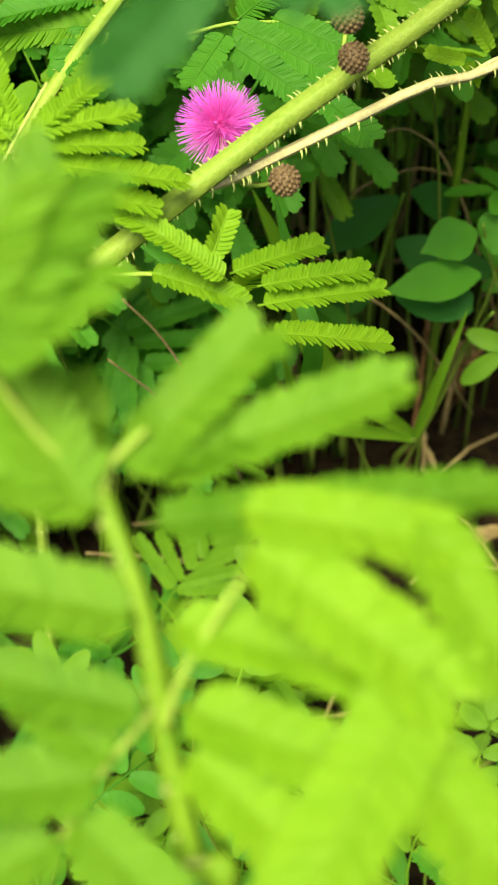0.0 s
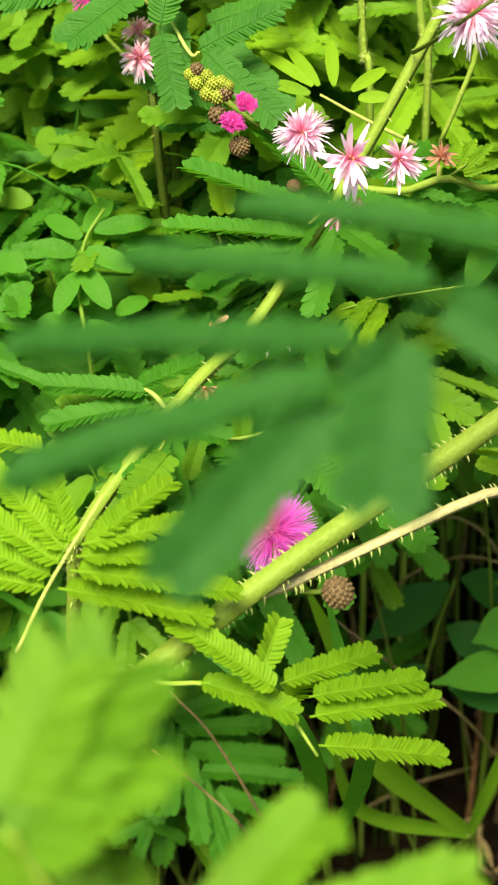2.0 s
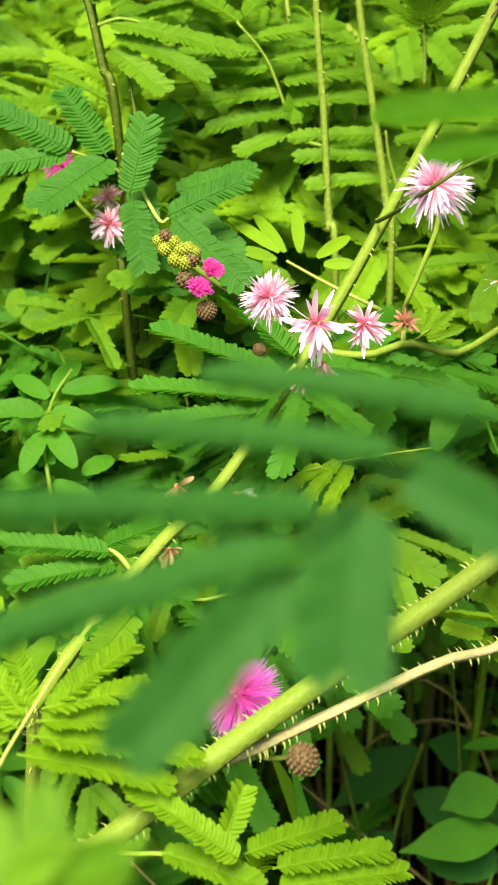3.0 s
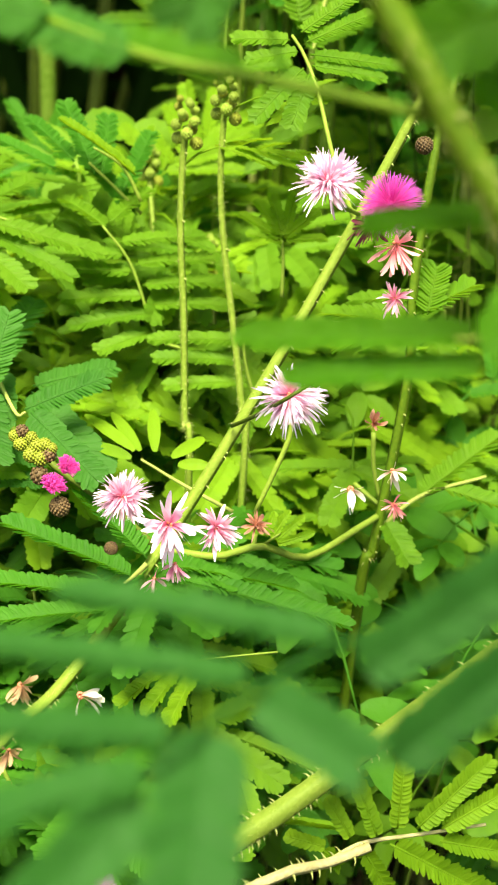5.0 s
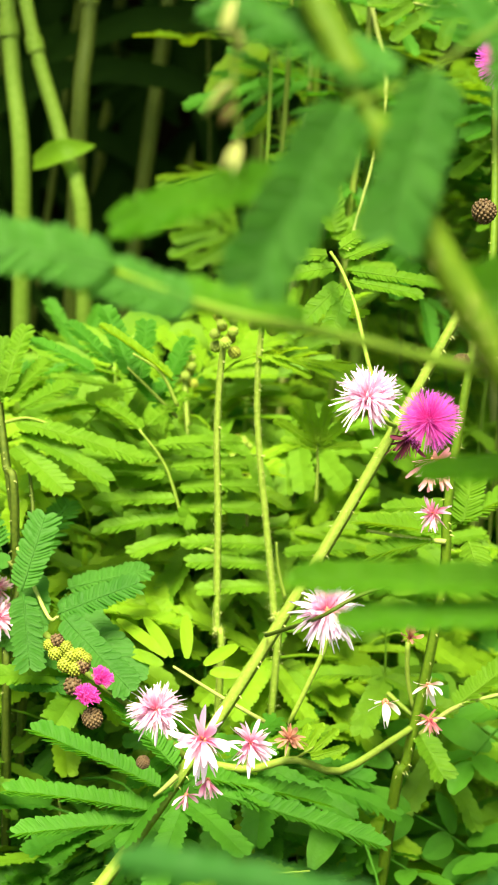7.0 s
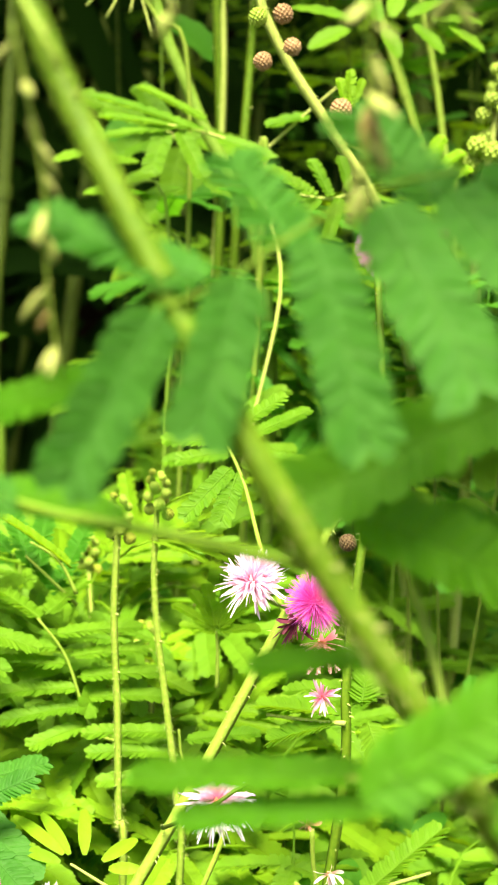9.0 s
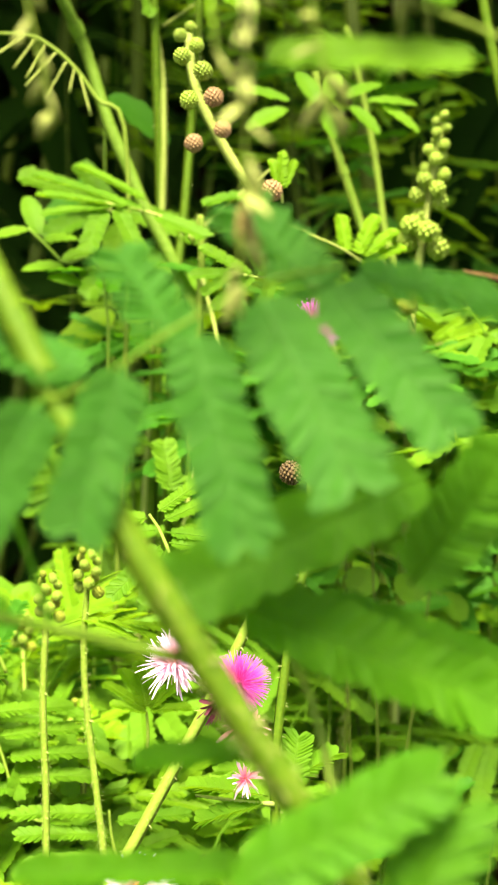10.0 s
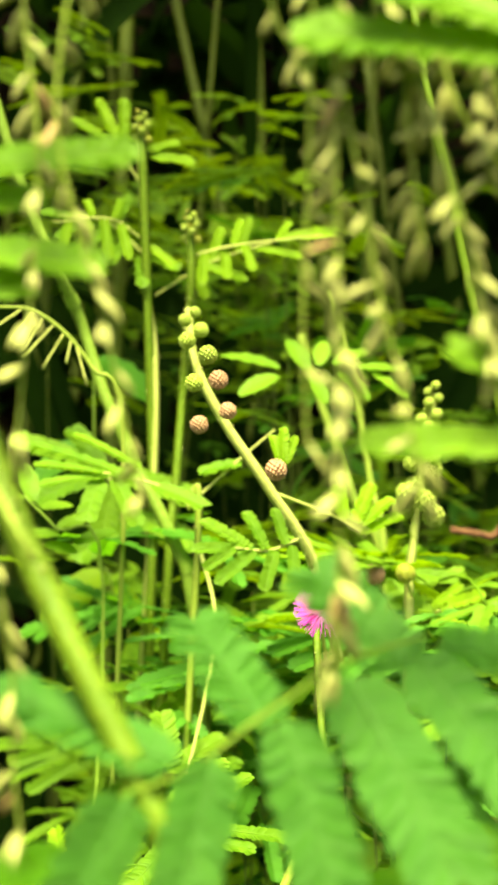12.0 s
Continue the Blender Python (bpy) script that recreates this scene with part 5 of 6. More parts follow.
leaf(plant, [(0.0080, 0.2860, 0.2579), (0.0022, 0.2860, 0.2611), (-0.0030, 0.2860, 0.2745), (-0.0088, 0.2860, 0.2820)], [
    ((-0.0042, 0.2860, 0.2764), (-0.0210, 0.2880, 0.2757), 0.0041), ((-0.0027, 0.2860, 0.2731), (-0.0180, 0.2860, 0.2731), 0.0043), ((-0.0005, 0.2860, 0.2684), (-0.0159, 0.2820, 0.2678), 0.0043), ((0.0014, 0.2860, 0.2651), (-0.0140, 0.2800, 0.2630), 0.0043), ((0.0016, 0.2860, 0.2613), (-0.0088, 0.2780, 0.2586), 0.0041), ((-0.0055, 0.2860, 0.2788), (0.0111, 0.2890, 0.2803), 0.0041), ((-0.0021, 0.2860, 0.2747), (0.0127, 0.2880, 0.2760), 0.0041), ((-0.0006, 0.2860, 0.2706), (0.0151, 0.2860, 0.2718), 0.0043), ((0.0013, 0.2860, 0.2668), (0.0164, 0.2840, 0.2675), 0.0043), ((-0.0081, 0.2860, 0.2818), (-0.0168, 0.2960, 0.2861), 0.0041), ((-0.0073, 0.2860, 0.2827), (0.0003, 0.2960, 0.2885), 0.0038)], 762, LEAF_FRESH, 0.004, (0, -0.55, 1), fold=12, sag=0.10, r=0.0004, stalk_material=STEM)
leaf(plant, [(-0.0013, 0.2920, 0.2841), (-0.0072, 0.2920, 0.2895), (-0.0119, 0.2920, 0.2937)], [
    ((-0.0022, 0.2920, 0.2838), (-0.0126, 0.3020, 0.2934), 0.0048), ((-0.0107, 0.2920, 0.2915), (-0.0175, 0.3040, 0.3049), 0.0048), ((-0.0147, 0.2920, 0.2938), (-0.0244, 0.3020, 0.3013), 0.0043), ((-0.0183, 0.2920, 0.2922), (-0.0317, 0.3000, 0.2975), 0.0041), ((-0.0093, 0.2920, 0.2910), (-0.0086, 0.3040, 0.3026), 0.0046), ((-0.0049, 0.2920, 0.2885), (0.0003, 0.3040, 0.2996), 0.0043)], 763, LEAF_MID, 0.004, (0, -0.55, 1), fold=12, sag=0.10, r=0.0004, stalk_material=STEM)
leaf(plant, [(0.0216, 0.2800, 0.2507), (0.0199, 0.2800, 0.2568), (0.0192, 0.2800, 0.2619)], [
    ((0.0187, 0.2800, 0.2612), (0.0012, 0.2800, 0.2608), 0.0041), ((0.0196, 0.2800, 0.2572), (0.0024, 0.2760, 0.2578), 0.0043), ((0.0206, 0.2800, 0.2529), (0.0045, 0.2720, 0.2533), 0.0041), ((0.0205, 0.2800, 0.2597), (0.0343, 0.2800, 0.2613), 0.0036)], 764, LEAF_FRESH, 0.004, (0, -0.55, 1), fold=12, sag=0.10, r=0.0004, stalk_material=STEM)
leaf(plant, [(0.0259, 0.2750, 0.2708), (0.0258, 0.2750, 0.2774), (0.0254, 0.2750, 0.2815)], [
    ((0.0251, 0.2750, 0.2817), (0.0177, 0.2790, 0.2858), 0.0026), ((0.0252, 0.2750, 0.2823), (0.0209, 0.2810, 0.2883), 0.0026), ((0.0254, 0.2750, 0.2823), (0.0236, 0.2810, 0.2896), 0.0024), ((0.0257, 0.2750, 0.2823), (0.0280, 0.2810, 0.2898), 0.0024), ((0.0259, 0.2750, 0.2820), (0.0323, 0.2790, 0.2869), 0.0029), ((0.0255, 0.2750, 0.2812), (0.0191, 0.2750, 0.2825), 0.0026), ((0.0261, 0.2750, 0.2815), (0.0333, 0.2750, 0.2821), 0.0029)], 765, LEAF_YOUNG, 0.004, (0, -0.55, 1), fold=12, sag=0.10, r=0.0004, stalk_material=STEM)
leaf(plant, [(0.0563, 0.2620, 0.2718), (0.0522, 0.2620, 0.2716), (0.0480, 0.2620, 0.2708)], [
    ((0.0532, 0.2620, 0.2716), (0.0327, 0.2620, 0.2683), 0.0048), ((0.0552, 0.2620, 0.2733), (0.0384, 0.2680, 0.2715), 0.0043)], 766, LEAF_FRESH, 0.004, (0, -0.55, 1), fold=18, sag=0.10, r=0.0004, stalk_material=STEM)
leaf(plant, [(-0.0014, 0.2870, 0.2868), (-0.0051, 0.2870, 0.2933), (-0.0108, 0.2870, 0.2968)], [
    ((-0.0026, 0.2870, 0.2919), (-0.0175, 0.2910, 0.3015), 0.0029)], 767, LEAF_YOUNG, 0.004, (0, -0.55, 1), fold=52, sag=0.10, r=0.0004, stalk_material=STEM)


def oval_plant(base, stalk, leaves, label, material, seed, point=0.0):
    """A stalk with single oval leaves, each from a base to a tip with a width."""
    plant = at_base("broad_leaved_weed", base, label, "plant", "broad-leaved weeds")
    b = Build()
    tube(b, curve_points(local(plant, stalk), 20), 0.00052, 0.0003, 7)
    part("stem", b, GRASS_STEM, plant)
    for p, q, w in leaves:
        p, q = local(plant, (p, q))
        b = Build()
        broad_leaf(b, p, q - p, (0, -0.7, 0.8), (q - p).length, w, point)
        part("leaf_blade", b, material, plant)
    return plant


oval_plant((-0.0180, 0.4131, 0.0000), [(-0.0180, 0.4131, 0.0000), (-0.0178, 0.3711, 0.1736), (-0.0156, 0.3412, 0.2807), (-0.0177, 0.3431, 0.2893), (-0.0112, 0.3497, 0.2989)], [
    ((-0.0206, 0.3434, 0.2898), (-0.0362, 0.3459, 0.2958), .0062), ((-0.0167, 0.3435, 0.2917), (-0.0273, 0.3513, 0.3010), .0064), ((-0.0205, 0.3431, 0.2885), (-0.0203, 0.3361, 0.2794), .0080), ((-0.0147, 0.3431, 0.2905), (-0.0051, 0.3357, 0.2832), .0072),
    ((-0.0170, 0.3417, 0.2826), (-0.0057, 0.3335, 0.2721), .0074), ((-0.0165, 0.3497, 0.2974), (-0.0033, 0.3547, 0.3019), .012), ((-0.0045, 0.3492, 0.2993), (0.0063, 0.3479, 0.2972), .010)], "young weed with smooth oval green leaves", LEAF_FRESH, 720)
oval_plant((0.0932, 0.4381, 0.0000), [(0.0932, 0.4381, 0.0000), (0.0921, 0.3961, 0.2203), (0.0914, 0.3681, 0.3671), (0.0839, 0.3681, 0.3928), (0.0773, 0.3681, 0.4141), (0.0728, 0.3682, 0.4273)], [
    ((0.0702, 0.3684, 0.4287), (0.0663, 0.3735, 0.4406), 0.0058), ((0.0731, 0.3680, 0.4302), (0.0760, 0.3724, 0.4401), 0.0048), ((0.0768, 0.3676, 0.4306), (0.0879, 0.3711, 0.4385), 0.0048), ((0.0827, 0.3669, 0.4302), (0.0966, 0.3653, 0.4317), 0.0050),
    ((0.0710, 0.3683, 0.4279), (0.0747, 0.3631, 0.4200), 0.0050), ((0.0783, 0.3675, 0.4292), (0.0862, 0.3618, 0.4218), 0.0050), ((0.0871, 0.3665, 0.4292), (0.0964, 0.3606, 0.4228), 0.0044), ((0.0636, 0.3691, 0.4292), (0.0477, 0.3757, 0.4367), 0.0060), ((0.0629, 0.3693, 0.4277), (0.0514, 0.3657, 0.4222), 0.0066)], "weed leaf with smooth pale green oval leaflets", LEAF_FRESH, 721)
oval_plant((0.0817, 0.4311, 0.0000), [(0.0817, 0.4311, 0.0000), (0.0807, 0.3891, 0.1882), (0.0776, 0.3618, 0.3021), (0.0859, 0.3605, 0.3109), (0.0975, 0.3594, 0.3070), (0.1078, 0.3585, 0.2972)], [
    ((0.0817, 0.3611, 0.3086), (0.0752, 0.3666, 0.3149), 0.0084), ((0.0845, 0.3607, 0.3102), (0.0809, 0.3659, 0.3180), 0.0084), ((0.0909, 0.3600, 0.3104), (0.0918, 0.3647, 0.3183), 0.0084), ((0.0981, 0.3593, 0.3077), (0.1041, 0.3632, 0.3194), 0.0089),
    ((0.0845, 0.3608, 0.3080), (0.0823, 0.3563, 0.3003), 0.0089), ((0.0946, 0.3597, 0.3069), (0.0965, 0.3547, 0.2993), 0.0089), ((0.0803, 0.3613, 0.3072), (0.0694, 0.3575, 0.3063), 0.0084), ((0.1034, 0.3589, 0.3014), (0.1093, 0.3534, 0.2961), 0.0084)], "weed with small toothed pale green leaflets", LEAF_FRESH, 722)
oval_plant((0.0168, 0.4264, 0.0000), [(0.0168, 0.4264, 0.0000), (0.0166, 0.3844, 0.2215), (0.0172, 0.3564, 0.3665), (0.0049, 0.3573, 0.3815), (-0.0037, 0.3580, 0.3896)], [
    ((0.0107, 0.3568, 0.3754), (0.0022, 0.3577, 0.3786), .0050), ((0.0063, 0.3571, 0.3801), (-0.0048, 0.3584, 0.3805), .0050), ((0.0049, 0.3573, 0.3815), (0.0139, 0.3611, 0.3870), .0050), ((0.0092, 0.3569, 0.3774), (0.0196, 0.3606, 0.3836), .0050), ((-0.0009, 0.3577, 0.3876), (-0.0042, 0.3627, 0.3999), .0056), ((0.0006, 0.3576, 0.3863), (0.0088, 0.3616, 0.3897), .0044), ((-0.0030, 0.3579, 0.3890), (-0.0134, 0.3591, 0.3879), .0050)], "thin-stalked weed with small oval leaflets", LEAF_FRESH, 723)
# The darkest leaf colour stands in for undergrowth shade on this weed.
oval_plant((0.0485, 0.3460, 0.0000), [(0.0485, 0.3460, 0.0000), (0.0480, 0.3040, 0.0567), (0.0515, 0.2755, 0.0932)], [
    ((0.0476, 0.2762, 0.0951), (0.0290, 0.2731, 0.1018), .012), ((0.0533, 0.2876, 0.0955), (0.0376, 0.2936, 0.0979), .008)], "low weed with oval leaves coloured dark for shade", LEAF_BLUE, 724)
oval_plant((-0.0454, 0.3145, 0.0000), [(-0.0454, 0.3145, 0.0000), (-0.0449, 0.2725, 0.1186), (-0.0435, 0.2446, 0.1976), (-0.0450, 0.2485, 0.2095), (-0.0435, 0.2510, 0.2184), (-0.0398, 0.2540, 0.2238)], [
    ((-0.0435, 0.2517, 0.2198), (-0.0393, 0.2591, 0.2248), .0040), ((-0.0424, 0.2520, 0.2202), (-0.0313, 0.2536, 0.2221), .0040), ((-0.0437, 0.2505, 0.2175), (-0.0346, 0.2456, 0.2158), .0040), ((-0.0444, 0.2490, 0.2148), (-0.0387, 0.2405, 0.2109), .0042), ((-0.0448, 0.2485, 0.2139), (-0.0477, 0.2397, 0.2104), .0040),
    ((-0.0446, 0.2500, 0.2166), (-0.0524, 0.2487, 0.2195), .0040), ((-0.0437, 0.2512, 0.2189), (-0.0516, 0.2572, 0.2225), .0038), ((-0.0446, 0.2466, 0.2058), (-0.0526, 0.2418, 0.2063), .0042), ((-0.0441, 0.2461, 0.2049), (-0.0345, 0.2390, 0.2032), .0040), ((-0.0525, 0.2454, 0.2131), (-0.0578, 0.2396, 0.2112), .0042), ((-0.0535, 0.2463, 0.2150), (-0.0600, 0.2494, 0.2172), .0040), ((-0.0378, 0.2431, 0.2071), (-0.0324, 0.2490, 0.2090), .0038)], "thin weed with small oval blue-green leaflets", LEAF_MID, 725)
plant = at_base("sensitive_plant", (0.0379, 0.4133, 0.0000), "sensitive plant with arching narrow green leaf feathers", "plant", "sensitive plants")
thorny_stem(plant, [(0.0379, 0.4133, 0.0000), (0.0375, 0.3713, 0.2324), (0.0388, 0.3435, 0.3778), (0.0365, 0.3435, 0.3859)], 0.0010, 0.0006, 731, STEM, 0.006, 0.0008, False)
leaf(plant, [(0.0365, 0.3435, 0.3859), (0.0288, 0.3422, 0.3907), (0.0152, 0.3416, 0.3932)], [
    ((0.0247, 0.3416, 0.3917), (-0.0025, 0.3494, 0.4009), .0044), ((0.0206, 0.3410, 0.3924), (-0.0009, 0.3454, 0.3952), .0040), ((0.0172, 0.3414, 0.3926), (0.0007, 0.3414, 0.3896), .0040), ((0.0146, 0.3417, 0.3918), (0.0115, 0.3364, 0.3811), .0052), ((0.0179, 0.3413, 0.3919), (0.0233, 0.3351, 0.3802), .0048),
    ((0.0275, 0.3423, 0.3907), (0.0383, 0.3332, 0.3846), .0060), ((0.0246, 0.3425, 0.3946), (0.0083, 0.3511, 0.4044), .0036)], 732, LEAF_FRESH, 0.004, (0, -0.8, 1), 12, r=0.0005)
leaf(plant, [(0.0388, 0.3435, 0.3778), (0.0432, 0.3397, 0.3557), (0.0370, 0.3355, 0.3232), (0.0359, 0.3358, 0.3165)], [
    ((0.0330, 0.3359, 0.3244), (0.0310, 0.3407, 0.3358), .0062), ((0.0324, 0.3360, 0.3230), (0.0445, 0.3394, 0.3309), .0056), ((0.0345, 0.3359, 0.3191), (0.0487, 0.3391, 0.3256), .0048), ((0.0353, 0.3359, 0.3165), (0.0464, 0.3346, 0.3169), .0048), ((0.0320, 0.3363, 0.3151), (0.0177, 0.3380, 0.3134), .0048)], 733, LEAF_FRESH, 0.005, (0, -0.8, 1), 12, pairs=12, r=0.0005)
leaf(plant, [(0.0504, 0.3117, 0.3851), (0.0673, 0.3200, 0.3814), (0.0748, 0.3243, 0.3787)], [
    ((0.0747, 0.3242, 0.3800), (0.0823, 0.3261, 0.3867), .0036), ((0.0734, 0.3243, 0.3806), (0.0781, 0.3285, 0.3903), .0036), ((0.0708, 0.3246, 0.3812), (0.0702, 0.3294, 0.3901), .0036), ((0.0748, 0.3243, 0.3781), (0.0844, 0.3260, 0.3829), .0036)], 734, LEAF_YOUNG, 0.004, (0, -0.8, 1), 14, pairs=11, r=0.0004)
leaf(plant, [(0.0372, 0.3433, 0.3873), (0.0492, 0.3436, 0.3990), (0.0574, 0.3444, 0.4066)], [
    ((0.0492, 0.3436, 0.3977), (0.0396, 0.3428, 0.3949), .0044)], 735, LEAF_FRESH, 0.004, (0, -0.8, 1), 12, pairs=11, r=0.0004)

plant = at_base("sensitive_plant", (0.0303, 0.4736, 0.0000), "upright sensitive plant with pale young leaves at its tip", "plant", "sensitive plants")
thorny_stem(plant, [(0.0303, 0.4736, 0.0000), (0.0299, 0.4316, 0.2254), (0.0315, 0.3928, 0.4063), (0.0273, 0.3848, 0.4561), (0.0232, 0.3783, 0.4965)], 0.0012, 0.0008, 741, STEM_PALE, 0.006, 0.0008, False)
leaf(plant, [(0.0243, 0.3804, 0.4841), (0.0191, 0.3779, 0.4909), (0.0165, 0.3765, 0.4951)], [
    ((0.0182, 0.3777, 0.4925), (0.0047, 0.3811, 0.5021), .0035), ((0.0179, 0.3776, 0.4932), (0.0115, 0.3810, 0.5086), .0035), ((0.0190, 0.3774, 0.4937), (0.0186, 0.3799, 0.5090), .0033), ((0.0261, 0.3768, 0.4910), (0.0377, 0.3744, 0.4892), .0041), ((0.0252, 0.3767, 0.4926), (0.0338, 0.3769, 0.4959), .0030)], 742, LEAF_YOUNG, 0.005, (0, -1, 0.5), 16, pairs=12, r=0.0005)
leaf(plant, [(0.0265, 0.3835, 0.4638), (0.0159, 0.3816, 0.4723), (0.0019, 0.3823, 0.4740)], [
    ((0.0216, 0.3815, 0.4677), (0.0163, 0.3805, 0.4604), .0038), ((0.0160, 0.3817, 0.4715), (0.0085, 0.3812, 0.4634), .0038), ((0.0097, 0.3824, 0.4730), (0.0021, 0.3814, 0.4671), .0035), ((0.0175, 0.3813, 0.4726), (0.0212, 0.3824, 0.4805), .0035), ((0.0065, 0.3827, 0.4740), (-0.0028, 0.3829, 0.4747), .0034), ((0.0250, 0.3838, 0.4638), (0.0258, 0.3802, 0.4544), .0038), ((0.0281, 0.3833, 0.4639), (0.0349, 0.3780, 0.4592), .0038)], 743, LEAF_FRESH, 0.005, (0, -1, 0.5), 14, pairs=11, r=0.0005)
leaf(plant, [(0.0296, 0.3850, 0.4530), (0.0444, 0.3792, 0.4619), (0.0626, 0.3745, 0.4680)], [
    ((0.0413, 0.3798, 0.4611), (0.0535, 0.3758, 0.4564), .0034), ((0.0444, 0.3792, 0.4619), (0.0474, 0.3800, 0.4723), .0030), ((0.0520, 0.3777, 0.4643), (0.0552, 0.3785, 0.4748), .0030), ((0.0566, 0.3767, 0.4659), (0.0687, 0.3724, 0.4628), .0030), ((0.0628, 0.3754, 0.4684), (0.0787, 0.3734, 0.4721), .0034), ((0.0398, 0.3802, 0.4603), (0.0429, 0.3782, 0.4516), .0034)], 744, LEAF_YOUNG, 0.005, (0, -1, 0.5), 18, pairs=12, r=0.0004)
leaf(plant, [(0.0256, 0.3829, 0.4685), (0.0159, 0.3804, 0.4731), (0.0004, 0.3810, 0.4712)], [
    ((0.0190, 0.3802, 0.4716), (0.0215, 0.3775, 0.4613), .0030), ((0.0143, 0.3806, 0.4731), (0.0159, 0.3784, 0.4612), .0030), ((0.0097, 0.3813, 0.4730), (0.0097, 0.3791, 0.4624), .0030), ((0.0050, 0.3812, 0.4721), (0.0032, 0.3799, 0.4633), .0028), ((0.0174, 0.3802, 0.4732), (0.0189, 0.3820, 0.4793), .0026), ((0.0112, 0.3810, 0.4737), (0.0095, 0.3834, 0.4791), .0026), ((0.0271, 0.3820, 0.4666), (0.0349, 0.3781, 0.4589), .0030)], 746, LEAF_YOUNG, 0.003, (0, -1, 0.5), 14, pairs=10, r=0.0004)
leaf(plant, [(0.0382, 0.3731, 0.4609), (0.0493, 0.3690, 0.4634), (0.0735, 0.3649, 0.4668)], [
    ((0.0419, 0.3715, 0.4614), (0.0412, 0.3700, 0.4528), .0030), ((0.0472, 0.3705, 0.4625), (0.0479, 0.3687, 0.4544), .0030), ((0.0523, 0.3685, 0.4638), (0.0545, 0.3664, 0.4564), .0028), ((0.0493, 0.3690, 0.4637), (0.0518, 0.3713, 0.4718), .0026), ((0.0614, 0.3669, 0.4651), (0.0647, 0.3685, 0.4711), .0024), ((0.0674, 0.3659, 0.4658), (0.0765, 0.3644, 0.4669), .0028)], 747, LEAF_YOUNG, 0.003, (0, -1, 0.5), 14, pairs=10, r=0.0004)
leaf(plant, [(0.0323, 0.3960, 0.3876), (0.0220, 0.3934, 0.3996), (0.0108, 0.3927, 0.4069)], [
    ((0.0140, 0.3935, 0.4056), (-0.0064, 0.3925, 0.4109), .0072), ((0.0172, 0.3933, 0.4041), (0.0090, 0.3956, 0.4155), .0062), ((0.0219, 0.3928, 0.4027), (0.0421, 0.3879, 0.3962), .0080), ((0.0205, 0.3936, 0.3995), (0.0177, 0.3912, 0.3863), .0076), ((0.0141, 0.3940, 0.4025), (0.0004, 0.3922, 0.3952), .0070), ((0.0270, 0.3940, 0.3919), (0.0424, 0.3880, 0.3837), .0074), ((0.0269, 0.3937, 0.3934), (0.0118, 0.3911, 0.3798), .0076)], 745, LEAF_FRESH, 0.007, (0, -1, 0.6), 12, pairs=13, r=0.0005)
oval_plant((0.0850, 0.3300, 0.0000), [(0.0850, 0.3300, 0.0000), (0.0587, 0.2900, 0.0784), (0.0503, 0.2800, 0.1060), (0.0470, 0.2750, 0.1189)], [
    ((0.0489, 0.2750, 0.1049), (0.0248, 0.2620, 0.1110), 0.0100), ((0.0470, 0.2780, 0.1153), (0.0332, 0.2700, 0.1158), 0.0110), ((0.0494, 0.2750, 0.1096), (0.0547, 0.2800, 0.1215), 0.0120)], "broad-leaved weed with pointed green leaves", LEAF_MID, 780, 0.5)
# Shade on these leaves comes from the darkest leaf colour.
oval_plant((0.0350, 0.3700, 0.0000), [(0.0350, 0.3700, 0.0000), (0.0241, 0.3100, 0.0629), (0.0259, 0.3000, 0.0919), (0.0306, 0.2950, 0.1151)], [
    ((0.0306, 0.2950, 0.1151), (0.0085, 0.2850, 0.1054), 0.0110), ((0.0312, 0.2950, 0.1159), (0.0478, 0.3000, 0.1058), 0.0100), ((0.0283, 0.2970, 0.1007), (0.0428, 0.2900, 0.0955), 0.0100), ((0.0253, 0.3000, 0.0867), (0.0115, 0.2950, 0.0785), 0.0090)], "broad-leaved weed with leaves coloured dark green for shade", LEAF_BLUE, 781, 0.5)
oval_plant((0.0150, 0.5000, 0.0000), [(0.0150, 0.5000, 0.0000), (0.0260, 0.4300, 0.2788), (0.0275, 0.4250, 0.3291), (0.0227, 0.4200, 0.3733), (0.0203, 0.4200, 0.3802)], [
    ((0.0203, 0.4200, 0.3802), (0.0025, 0.4150, 0.3631), 0.0130), ((0.0226, 0.4200, 0.3749), (0.0351, 0.4250, 0.3653), 0.0100), ((0.0219, 0.4200, 0.3606), (0.0132, 0.4180, 0.3543), 0.0090)], "tall weed with broad yellowish green leaves", LEAF_YOUNG, 782)
oval_plant((0.0280, 0.5200, 0.0000), [(0.0280, 0.5200, 0.0000), (0.0219, 0.4500, 0.3339), (0.0174, 0.4400, 0.4027), (0.0149, 0.4350, 0.4480)], [
    ((0.0153, 0.4350, 0.4488), (0.0355, 0.4300, 0.4357), 0.0130), ((0.0167, 0.4400, 0.4235), (-0.0018, 0.4350, 0.4109), 0.0120), ((0.0186, 0.4400, 0.3940), (0.0346, 0.4350, 0.3974), 0.0110)], "tall weed with broad green leaves behind", LEAF_MID, 783)

